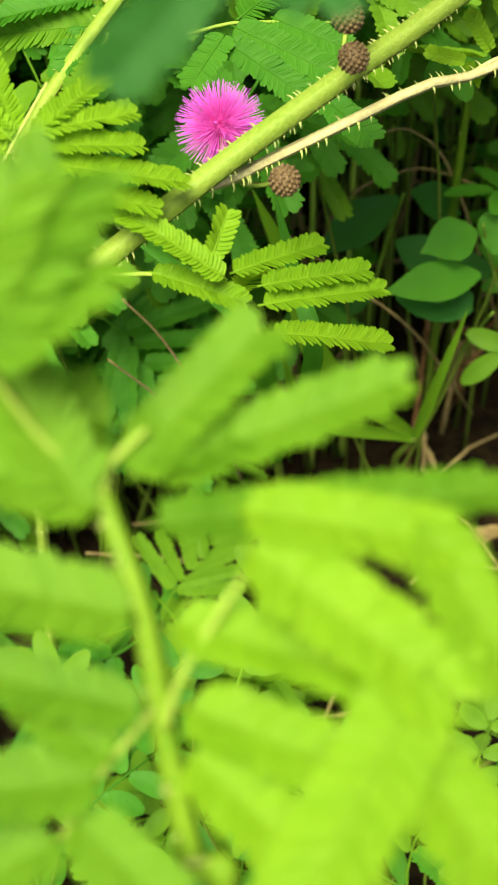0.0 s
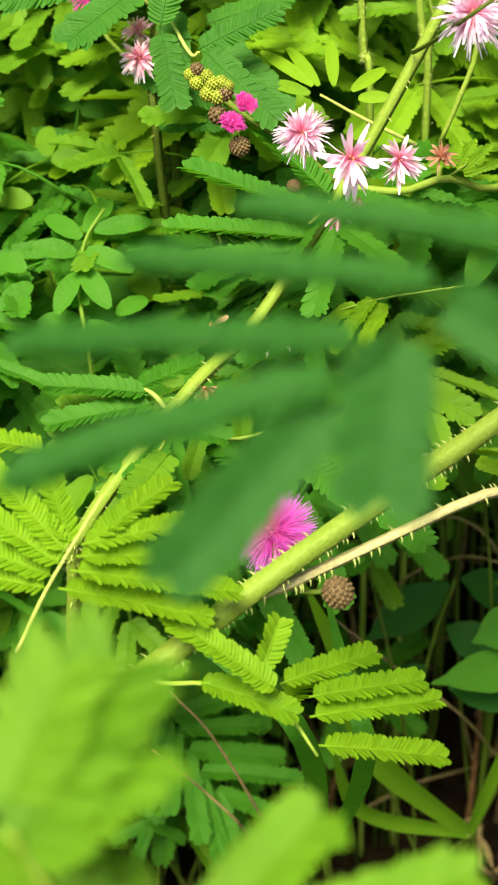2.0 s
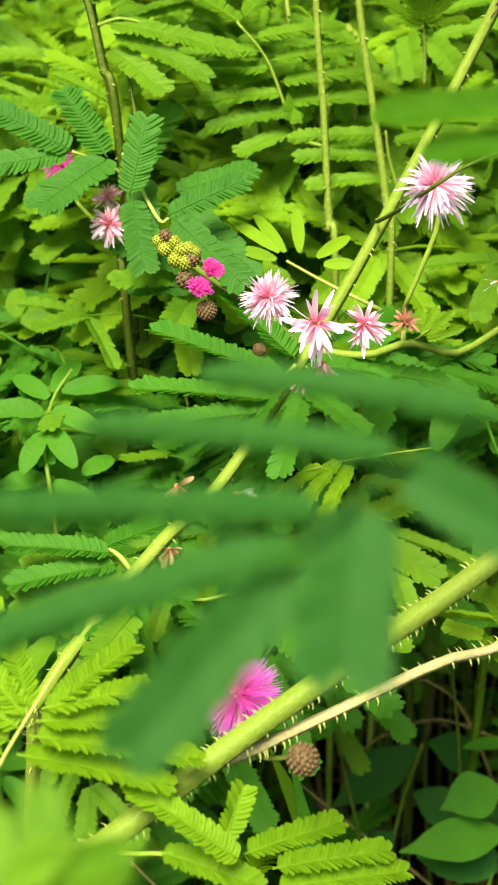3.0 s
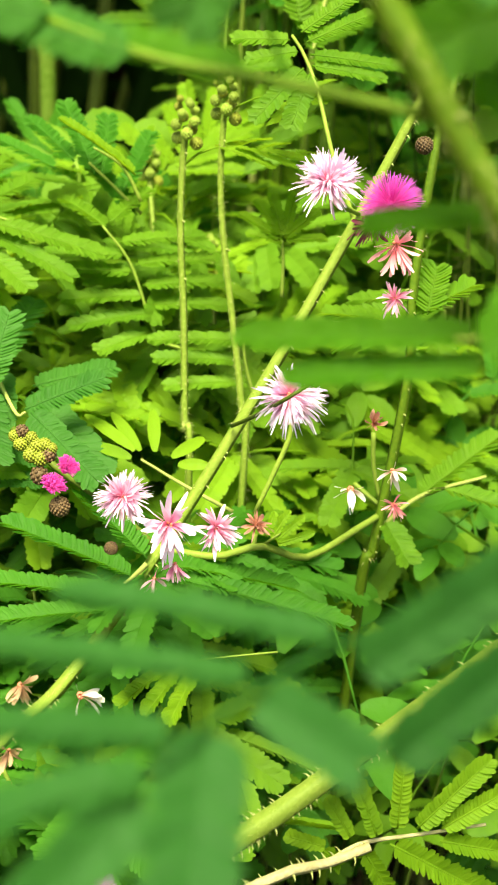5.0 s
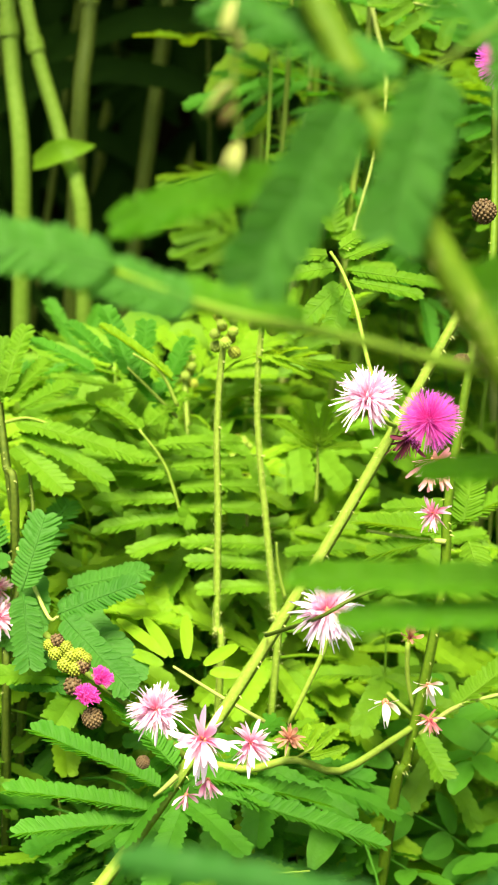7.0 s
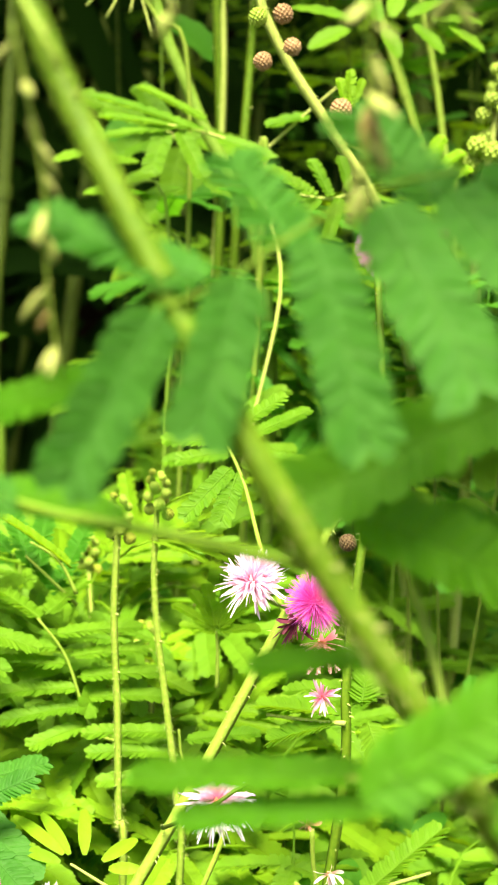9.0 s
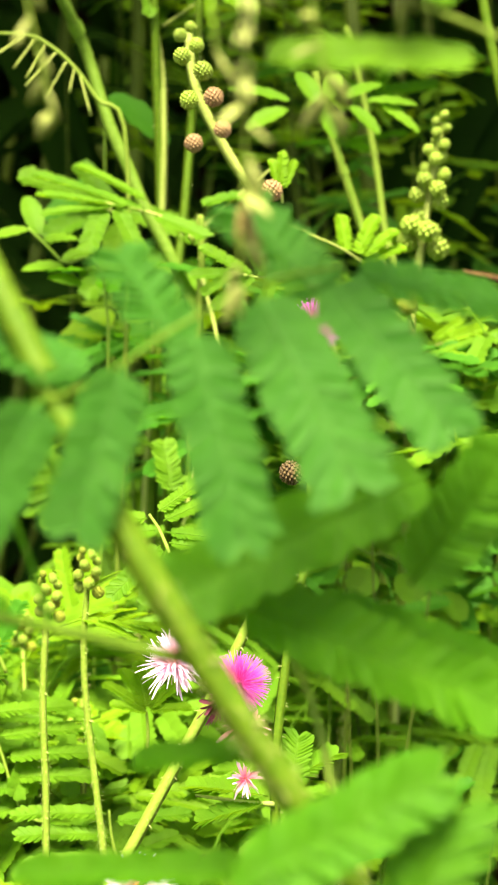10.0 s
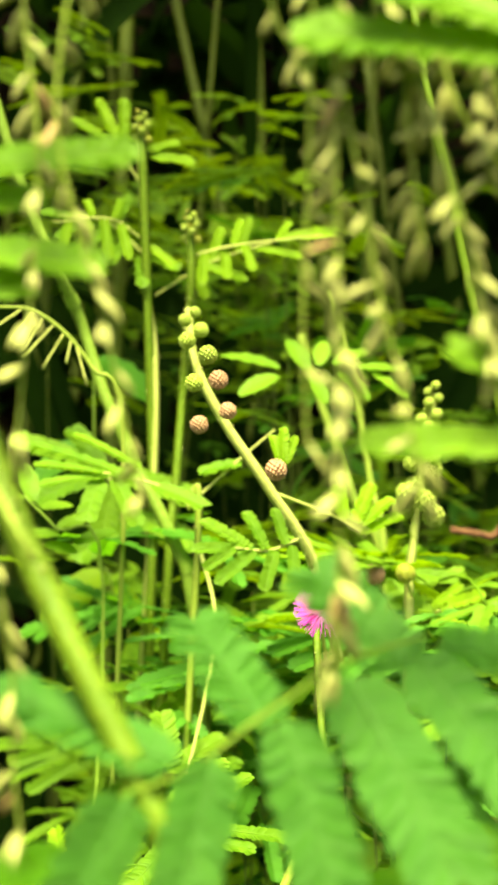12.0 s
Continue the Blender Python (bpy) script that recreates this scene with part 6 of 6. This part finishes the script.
# ---- grasses ----
def blade_into(b, pts, width, hint=(0, -1, 0.3), fold=0.25):
    """A long tapering blade with a keel."""
    line = curve_points(pts, 14)
    vs, fs = [], []
    for i, p in enumerate(line):
        t = i / 14
        d = line[min(i + 1, 14)] - line[max(i - 1, 0)]
        s, u = across(d, hint)
        w = width * 0.5 * min(1.0, 0.55 + 1.6 * t) * (1 - t ** 3) + 0.00005
        vs += [p + s * w + u * w * fold, p + s * w * 0.5 + u * w * fold * 0.3, p, p - s * w * 0.5 + u * w * fold * 0.3, p - s * w + u * w * fold]
    for i in range(14):
        for k in range(4):
            a = 5 * i + k
            fs.append((a, a + 1, a + 6, a + 5))
    b.add(vs, fs)


def grass_plant(pts, r, seed, material=STEM, blades=(), blade_material=GRASS, joints=(7, 16), label="tall pale green grass stalk with sheathing blades"):
    """A jointed stalk from the ground with its blades, each a line of points and a width."""
    root = at_base("grass_stalk", pts[0], label, "grass", "grass stalks")
    line = curve_points(local(root, pts), 24)
    b = Build()
    tube(b, line, r, r * 0.72, 10)
    stalk = part("stalk", b, material, root)
    for k in joints:
        b = Build()
        d = (line[k + 1] - line[k - 1]).normalized()
        tube(b, [line[k] - d * r * 0.9, line[k] - d * r * 0.3, line[k] + d * r * 0.3, line[k] + d * r * 0.9], r * 1.03, r * 1.03, 10, 0.0, False)
        part("joint", b, material, stalk)
    for bp, w in blades:
        b = Build()
        blade_into(b, local(root, bp), w)
        part("blade", b, blade_material, root)
    return root


grass_plant([(-0.0332, 0.5444, 0.0000), (-0.0328, 0.5059, 0.1739), (-0.0325, 0.4744, 0.3162), (-0.0419, 0.4792, 0.3541), (-0.0524, 0.4833, 0.3845), (-0.0621, 0.4880, 0.4206), (-0.0839, 0.4967, 0.4851)], 0.0029, 400, GRASS_STEM, [([(-0.0508, 0.4800, 0.3463), (-0.0410, 0.4700, 0.3500), (-0.0305, 0.4740, 0.3529)], 0.0085)])
grass_plant([(-0.0567, 0.5675, 0.0000), (-0.0561, 0.5290, 0.1817), (-0.0556, 0.4975, 0.3303), (-0.0617, 0.5035, 0.3796), (-0.0672, 0.5086, 0.4213), (-0.0742, 0.5176, 0.4973)], 0.0034, 401, GRASS_STEM)
grass_plant([(-0.0403, 0.5896, 0.0000), (-0.0399, 0.5511, 0.1958), (-0.0395, 0.5196, 0.3561), (-0.0383, 0.5241, 0.3959), (-0.0375, 0.5288, 0.4377), (-0.0373, 0.5367, 0.5074)], 0.0034, 402, STEM_DARK)
grass_plant([(0.0458, 0.4440, 0.0000), (0.0453, 0.4055, 0.1914), (0.0449, 0.3740, 0.3480), (0.0248, 0.3744, 0.4022), (0.0161, 0.3748, 0.4212), (0.0088, 0.3749, 0.4417), (0.0010, 0.3635, 0.4533), (-0.0086, 0.3614, 0.4736), (-0.0219, 0.3567, 0.5113)], 0.0019, 403, GRASS_STEM)
bud_stem((0.0327, 0.4650, 0.0000), [(0.0323, 0.4230, 0.2190), (0.0320, 0.3950, 0.3650), (0.0314, 0.3938, 0.4024), (0.0247, 0.3755, 0.4821)], (0.0234, 0.3730, 0.4974), 404, STEM_NEAR, 0.0013, 0)
bud_stem((0.0366, 0.4595, 0.0000), [(0.0362, 0.4175, 0.2205), (0.0359, 0.3895, 0.3676), (0.0375, 0.3881, 0.4030), (0.0387, 0.3870, 0.4308), (0.0386, 0.3740, 0.4499)], (0.0378, 0.3709, 0.4681), 405, STEM_NEAR, 0.0012, 0)
grass_plant([(0.1060, 0.4869, 0.0000), (0.1048, 0.4449, 0.2226), (0.1039, 0.4169, 0.3710), (0.0942, 0.4169, 0.4034), (0.0868, 0.4170, 0.4242), (0.0804, 0.4171, 0.4425), (0.0775, 0.4171, 0.4541)], 0.0015, 406, STEM)
grass_plant([(0.1082, 0.4965, 0.0000), (0.1070, 0.4545, 0.2254), (0.1061, 0.4265, 0.3757), (0.1016, 0.4259, 0.4100), (0.0979, 0.4255, 0.4322), (0.0929, 0.4254, 0.4544), (0.0881, 0.4253, 0.4715)], 0.0012, 407, STEM)
grass_plant([(0.1328, 0.4209, 0.0000), (0.1313, 0.3824, 0.1970), (0.1258, 0.3481, 0.3780), (0.1174, 0.3439, 0.4091), (0.1083, 0.3398, 0.4402), (0.0998, 0.3351, 0.4741), (0.0931, 0.3317, 0.4996), (0.0879, 0.3342, 0.5480)], 0.0015, 408, STEM_NEAR)
grass_plant([(0.0890, 0.4730, 0.0000), (0.0881, 0.4345, 0.1329), (0.0873, 0.4030, 0.2416)], 0.002, 410, STEM, [
    ([(0.0873, 0.4030, 0.2416), (0.0881, 0.4021, 0.2656), (0.0909, 0.4011, 0.2865), (0.0954, 0.4102, 0.3006)], 0.011), ([(0.0873, 0.4030, 0.2416), (0.0814, 0.3928, 0.2667), (0.0738, 0.3831, 0.2814), (0.0624, 0.3741, 0.2864)], 0.010)])
grass_plant([(0.0, 0.27, 0.0), (0.0, 0.268, 0.03), (-0.002, 0.265, 0.06)], 0.0015, 411, STEM_DARK, [
    ([(-0.002, 0.265, 0.055), (0.0055, 0.1972, 0.1413), (0.0027, 0.2003, 0.1578), (-0.0009, 0.2036, 0.1745)], 0.0036),
    ([(-0.002, 0.265, 0.055), (-0.0040, 0.1969, 0.1456), (-0.0147, 0.2029, 0.1562), (-0.0270, 0.2108, 0.1607)], 0.0042)], LEAF_MID, (), "low grass tuft with broad blue-green blades")

grass_plant([(0.055, 0.30, 0.0), (0.0297, 0.2700, 0.0469), (0.0325, 0.2620, 0.0651)], 0.0012, 413, STEM_DARK, [
    ([(0.0325, 0.2620, 0.0651), (0.0361, 0.2550, 0.0879), (0.0412, 0.2500, 0.1135)], 0.0030), ([(0.0325, 0.2620, 0.0651), (0.0096, 0.2500, 0.0988), (0.0025, 0.2450, 0.1279), (-0.0051, 0.2420, 0.1505)], 0.0060), ([(0.0325, 0.2620, 0.0651), (0.0071, 0.2500, 0.0831), (-0.0001, 0.2400, 0.1103)], 0.0042)], GRASS, (), "low grass tuft with bright arching blades")
grass_plant([(0.1499, 0.4847, 0.0000), (0.1483, 0.4462, 0.2143), (0.1486, 0.4145, 0.3897), (0.1366, 0.4156, 0.3933), (0.1243, 0.4171, 0.3953)], 0.0016, 412, RUST, (), GRASS, (8, 16), "bent rusty brown dead grass stalk")
weed = at_base("podded_weed", (0.0226, 0.4286, 0.0000), "thin weed with a comb of narrow yellow pods", "weed")
b = Build()
tube(b, curve_points(local(weed, [(0.0226, 0.4286, 0.0000), (0.0223, 0.3761, 0.3036), (0.0206, 0.3583, 0.4076), (0.0121, 0.3569, 0.4231), (0.0046, 0.3564, 0.4322), (-0.0041, 0.3567, 0.4377), (-0.0127, 0.3578, 0.4383)]), 30), 0.0007, 0.0004, 6)
part("stalk", b, STEM, weed)
for base, tip in (((0.0046, 0.3564, 0.4322), (-0.0004, 0.3568, 0.4224)), ((0.0020, 0.3564, 0.4343), (-0.0036, 0.3568, 0.4249)), ((-0.0009, 0.3565, 0.4360), (-0.0072, 0.3571, 0.4265)), ((-0.0035, 0.3567, 0.4373), (-0.0105, 0.3572, 0.4284)), ((-0.0063, 0.3570, 0.4380), (-0.0130, 0.3572, 0.4306)), ((0.0076, 0.3564, 0.4294), (0.0092, 0.3561, 0.4183)), ((0.0064, 0.3564, 0.4304), (0.0035, 0.3559, 0.4238))):
    b = Build()
    p, q = local(weed, (base, tip))
    q = p + (q - p) * (0.6 + 0.4 * abs(math.sin(90 * p.x))) + V(0.002 * math.sin(700 * p.x), 0, 0)
    tube(b, [p, p.lerp(q, 0.3), p.lerp(q, 0.75), q], 0.0002, 0.00034, 6)
    part("pod", b, STEM_PALE, weed)


def thicket(seed, n):
    """Tall stalks and arching blades behind the flowers."""
    rng = random.Random(seed)
    for i in range(n):
        y = rng.uniform(0.62, 1.05)
        x = rng.uniform(-0.55, 0.62) * (y + 0.1)
        h = rng.uniform(0.55, 0.95)
        lean = V(rng.uniform(-0.25, 0.25), rng.uniform(-0.15, 0.1), 1)
        bl = []
        for k in range(rng.randint(3, 5)):
            z0 = rng.uniform(0.1, 0.75) * h
            o = V(x, y, 0) + lean * z0
            a = rng.uniform(0, 6.3)
            L = rng.uniform(0.18, 0.4)
            out = V(math.cos(a), math.sin(a) * 0.6, 0)
            bl.append(([o, o + out * L * 0.25 + V(0, 0, L * 0.5), o + out * L * 0.6 + V(0, 0, L * 0.7), o + out * L + V(0, 0, L * 0.5)], rng.uniform(0.008, 0.02)))
        grass_plant([(x, y, 0.0), V(x, y, 0) + lean * h * 0.5, V(x, y, 0) + lean * h], rng.uniform(0.002, 0.005), seed + i, STEM_DARK, bl, GRASS_SHADED, (), "tall grass stalk with long blades coloured dark for shade")


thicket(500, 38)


def shaded_bushes_and_canopy(seed):
    """Dense bushes that close the view, shade put into their colour, and an added unseen canopy, as one mass of leaves.
    """
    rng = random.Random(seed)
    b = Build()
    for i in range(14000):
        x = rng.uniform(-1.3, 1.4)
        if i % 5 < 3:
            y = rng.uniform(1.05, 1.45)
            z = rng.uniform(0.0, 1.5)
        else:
            # Unseen overhead leaves, added to keep light off the growth behind.
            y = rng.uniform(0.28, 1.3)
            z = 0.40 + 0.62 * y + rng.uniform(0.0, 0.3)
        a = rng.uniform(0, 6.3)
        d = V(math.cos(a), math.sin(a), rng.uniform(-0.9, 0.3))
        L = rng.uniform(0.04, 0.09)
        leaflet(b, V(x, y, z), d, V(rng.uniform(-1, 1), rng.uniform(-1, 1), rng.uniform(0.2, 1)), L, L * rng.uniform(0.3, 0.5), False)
    # Arching stems added to hold up the unseen leaves.
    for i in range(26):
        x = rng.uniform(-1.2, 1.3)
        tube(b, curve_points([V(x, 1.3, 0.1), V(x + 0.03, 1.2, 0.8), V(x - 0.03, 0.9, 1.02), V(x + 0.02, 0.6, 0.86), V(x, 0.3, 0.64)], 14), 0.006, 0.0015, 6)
    tagged(new("bushes", b.mesh("bushes", GRASS_SHADED)), "dense bushes coloured for deep shade behind the grass, with an added unseen canopy", "bushes", kind="stuff")


shaded_bushes_and_canopy(900)


def litter(seed):
    rng = random.Random(seed)
    b = Build()
    for i in range(420):
        x, y = rng.uniform(-0.3, 0.4), rng.uniform(0.15, 0.8)
        a = rng.uniform(0, 6.3)
        L = rng.uniform(0.015, 0.06)
        o = V(x, y, 0.012 + rng.uniform(0, 0.012))
        d = V(math.cos(a), math.sin(a), rng.uniform(-0.1, 0.25))
        if i % 3:
            tube(b, [o, o + d * L * 0.5 + V(0, 0, 0.003), o + d * L], 0.0007, 0.0004, 5)
        else:
            broad_leaf(b, o, d, (rng.uniform(-0.4, 0.4), rng.uniform(-0.4, 0.4), 1), L * 0.6, L * 0.25)
    tagged(new("litter", b.mesh("litter", STRAW)), "dry brown straw and dead leaves on the soil", "litter", kind="stuff")


litter(901)


def dead_stalk(x, y, seed):
    """A thin dry stem that leans, with a frayed end."""
    rng = random.Random(seed)
    root = at_base("dead_stalk", (x, y, 0.008), "thin dry brown dead stalk standing in the soil", "stalk", "dead stalks")
    h = rng.uniform(0.02, 0.07)
    lean = V(rng.uniform(-0.5, 0.5), rng.uniform(-0.4, 0.4), 1)
    line = [lean * h * t + V(rng.uniform(-1, 1), rng.uniform(-1, 1), 0) * 0.003 for t in (0, 0.35, 0.7, 1.0)]
    b = Build()
    tube(b, [V(0, 0, 0)] + line[1:], 0.0010, 0.0005, 6, 0.1)
    part("stalk", b, STRAW if rng.random() < 0.7 else RUST, root)
    for k in range(rng.randint(1, 3)):
        b = Build()
        a = rng.uniform(0, 6.3)
        o = line[2] if k else line[3]
        d = V(math.cos(a), math.sin(a), rng.uniform(-0.8, 0.5))
        broad_leaf(b, o, d, (0, 0, 1), rng.uniform(0.005, 0.013), 0.0022, 0.4)
        part("dead_leaf", b, RUST if rng.random() < 0.5 else STRAW, root, "curled dry brown leaf")


rng = random.Random(88)
for i in range(40):
    dead_stalk(rng.uniform(-0.02, 0.16), rng.uniform(0.30, 0.50), 9000 + i)


def dry_twig(pts, r, label):
    """A long bare dead stem that leans through the undergrowth from the soil."""
    root = at_base("dry_twig", pts[0], label, "twig", "dry twigs")
    b = Build()
    tube(b, curve_points(local(root, pts), 24), r, r * 0.5, 6, 0.08)
    part("stem", b, STRAW, root)


dry_twig([(0.0600, 0.3400, 0.0050), (0.0345, 0.2850, 0.0793), (0.0162, 0.2800, 0.1001), (0.0005, 0.2750, 0.1189)], 0.00045, "thin bare brown dead twig leaning among the weeds")
dry_twig([(0.0200, 0.3600, 0.0050), (0.0118, 0.3000, 0.1006), (0.0304, 0.2950, 0.1215), (0.0485, 0.2900, 0.1197)], 0.00045, "thin bare brown dead twig leaning among the weeds")
dry_twig([(0.0750, 0.3600, 0.0050), (0.0456, 0.3050, 0.1083), (0.0334, 0.3000, 0.1286), (0.0222, 0.2950, 0.1313)], 0.00045, "thin bare brown dead twig leaning among the weeds")
dry_twig([(-0.0100, 0.3000, 0.0050), (-0.0131, 0.2350, 0.0901), (-0.0229, 0.2250, 0.1245), (-0.0303, 0.2200, 0.1402)], 0.00045, "thin bare brown dead twig leaning among the weeds")
dry_twig([(-0.0200, 0.3100, 0.0050), (-0.0183, 0.2400, 0.0854), (-0.0270, 0.2350, 0.1027), (-0.0361, 0.2300, 0.1176)], 0.00045, "thin bare brown dead twig leaning among the weeds")


# ---- the seeding grass that hangs in front ----
def spikelets(seed):
    """Two plump husks on a short foot, pointing along -z."""
    rng = random.Random(seed)
    b = Build()
    for s in (-1, 1):
        vs, n = [], 7
        for i in range(n):
            t = i / (n - 1)
            w = 0.00036 * math.sin(math.pi * min(1, 0.12 + 0.86 * t)) ** 0.8 * (0.9 if s > 0 else 1.0)
            for k in range(6):
                a = 2 * math.pi * k / 6
                vs.append(V(s * 0.00022 + s * 0.0003 * t + w * math.cos(a), w * 0.8 * math.sin(a), -0.0029 * t * (1 if s < 0 else 0.85)))
        fs = [(6 * i + k, 6 * i + (k + 1) % 6, 6 * i + 6 + (k + 1) % 6, 6 * i + 6 + k) for i in range(n - 1) for k in range(6)]
        fs += [tuple(range(6 * n - 6, 6 * n)), tuple(reversed(range(6)))]
        b.add(vs, fs)
    tube(b, [V(0, 0, 0.0008), V(0, 0, -0.0002)], 0.00008, 0.00012, 5)
    return b


HUSKS = [spikelets(1).mesh("spikelet", HUSK), spikelets(2).mesh("spikelet", HUSK), spikelets(3).mesh("spikelet", HUSK_RED)]
grass = at_base("seeding_grass", (0.16, 0.14, 0.0), "seeding grass with drooping pale green strings of husks", "grass")
b = Build()
TOP = [(0.16, 0.14, 0.0), (0.155, 0.135, 0.2), (0.13, 0.12, 0.36), (0.0255, 0.0922, 0.3900), (0.0175, 0.0930, 0.3915), (0.0073, 0.0950, 0.3897), (-0.0020, 0.1009, 0.3880)]
tube(b, curve_points(local(grass, TOP), 40), 0.0011, 0.0005, 7)
part("stalk", b, STEM, grass)


def string(pts, seed, count, r=0.00016, first=0.0):
    """One drooping thread with husks along it."""
    rng = random.Random(seed)
    line = curve_points(local(grass, pts), 40)
    b = Build()
    tube(b, line, r, r * 0.7, 5)
    ob = part("string", b, STEM, grass)
    count = int(count * 1.2)
    for i in range(count):
        t = first + (1 - first) * (i + rng.uniform(0.1, 0.9)) / count
        x = t * 39.9
        p = line[int(x)].lerp(line[int(x) + 1], x - int(x))
        h = new("spikelet", HUSKS[2] if rng.random() < 0.05 else HUSKS[rng.randrange(2)])
        h.parent = ob
        h.matrix_basis = Matrix.Translation(p) @ Matrix.Rotation(rng.uniform(0, 6.3), 4, "Z") @ Matrix.Rotation(radians(rng.uniform(14, 62)), 4, "X") @ Matrix.Translation((0, 0, -0.0005)) @ Matrix.Scale(rng.uniform(0.6, 1.1), 4)
    return ob


string([(-0.0020, 0.1009, 0.3880), (-0.0025, 0.1024, 0.3815), (-0.0017, 0.1035, 0.3762), (-0.0009, 0.1045, 0.3709), (-0.0008, 0.1063, 0.3628), (-0.0011, 0.1078, 0.3563), (-0.0016, 0.1101, 0.3465)], 1, 15)
string([(0.0019, 0.0979, 0.3893), (0.0007, 0.1001, 0.3805), (0.0003, 0.1019, 0.3725), (0.0019, 0.1033, 0.3654), (0.0044, 0.1045, 0.3582), (0.0060, 0.1057, 0.3519), (0.0073, 0.1066, 0.3471), (0.0079, 0.1070, 0.3446)], 2, 15)
string([(0.0175, 0.0930, 0.3915), (0.0179, 0.0964, 0.3762), (0.0182, 0.0984, 0.3669), (0.0182, 0.1001, 0.3594), (0.0190, 0.1024, 0.3487)], 3, 9)
string([(0.0188, 0.0912, 0.3898), (0.0194, 0.0940, 0.3764), (0.0197, 0.0961, 0.3673), (0.0205, 0.0982, 0.3573), (0.0208, 0.0998, 0.3497), (0.0212, 0.1018, 0.3405), (0.0212, 0.1034, 0.3332)], 4, 30, 0.00018)
string([(0.0194, 0.0938, 0.3776), (0.0201, 0.0950, 0.3719), (0.0215, 0.0960, 0.3661), (0.0227, 0.0971, 0.3604), (0.0240, 0.0980, 0.3558), (0.0261, 0.0994, 0.3482), (0.0269, 0.1001, 0.3444)], 5, 15)
string([(0.0215, 0.0926, 0.3908), (0.0233, 0.0950, 0.3791), (0.0264, 0.0960, 0.3721), (0.0292, 0.0974, 0.3643), (0.0311, 0.0985, 0.3581), (0.0317, 0.0992, 0.3546)], 6, 26, 0.0003)
string([(0.0252, 0.0940, 0.3913), (0.0280, 0.0971, 0.3758), (0.0324, 0.0979, 0.3691), (0.0354, 0.0985, 0.3644)], 7, 8)
string([(0.0131, 0.0956, 0.3923), (0.0153, 0.0979, 0.3807), (0.0171, 0.0984, 0.3770), (0.0200, 0.0974, 0.3702)], 8, 6)
string([(-0.0034, 0.1067, 0.3442), (-0.0019, 0.1079, 0.3380), (-0.0008, 0.1090, 0.3325), (-0.0005, 0.1102, 0.3267), (0.0007, 0.1116, 0.3197)], 9, 9)
string([(0.0295, 0.0957, 0.3902), (0.0313, 0.0978, 0.3796), (0.0335, 0.0992, 0.3715)], 10, 10)
string([(0.0227, 0.0924, 0.3908), (0.0243, 0.0950, 0.3783), (0.0250, 0.0964, 0.3713), (0.0259, 0.0975, 0.3658), (0.0266, 0.0981, 0.3627)], 11, 12)
string([(0.0280, 0.0948, 0.3903), (0.0299, 0.0969, 0.3799), (0.0309, 0.0982, 0.3735), (0.0319, 0.0992, 0.3683)], 12, 10)
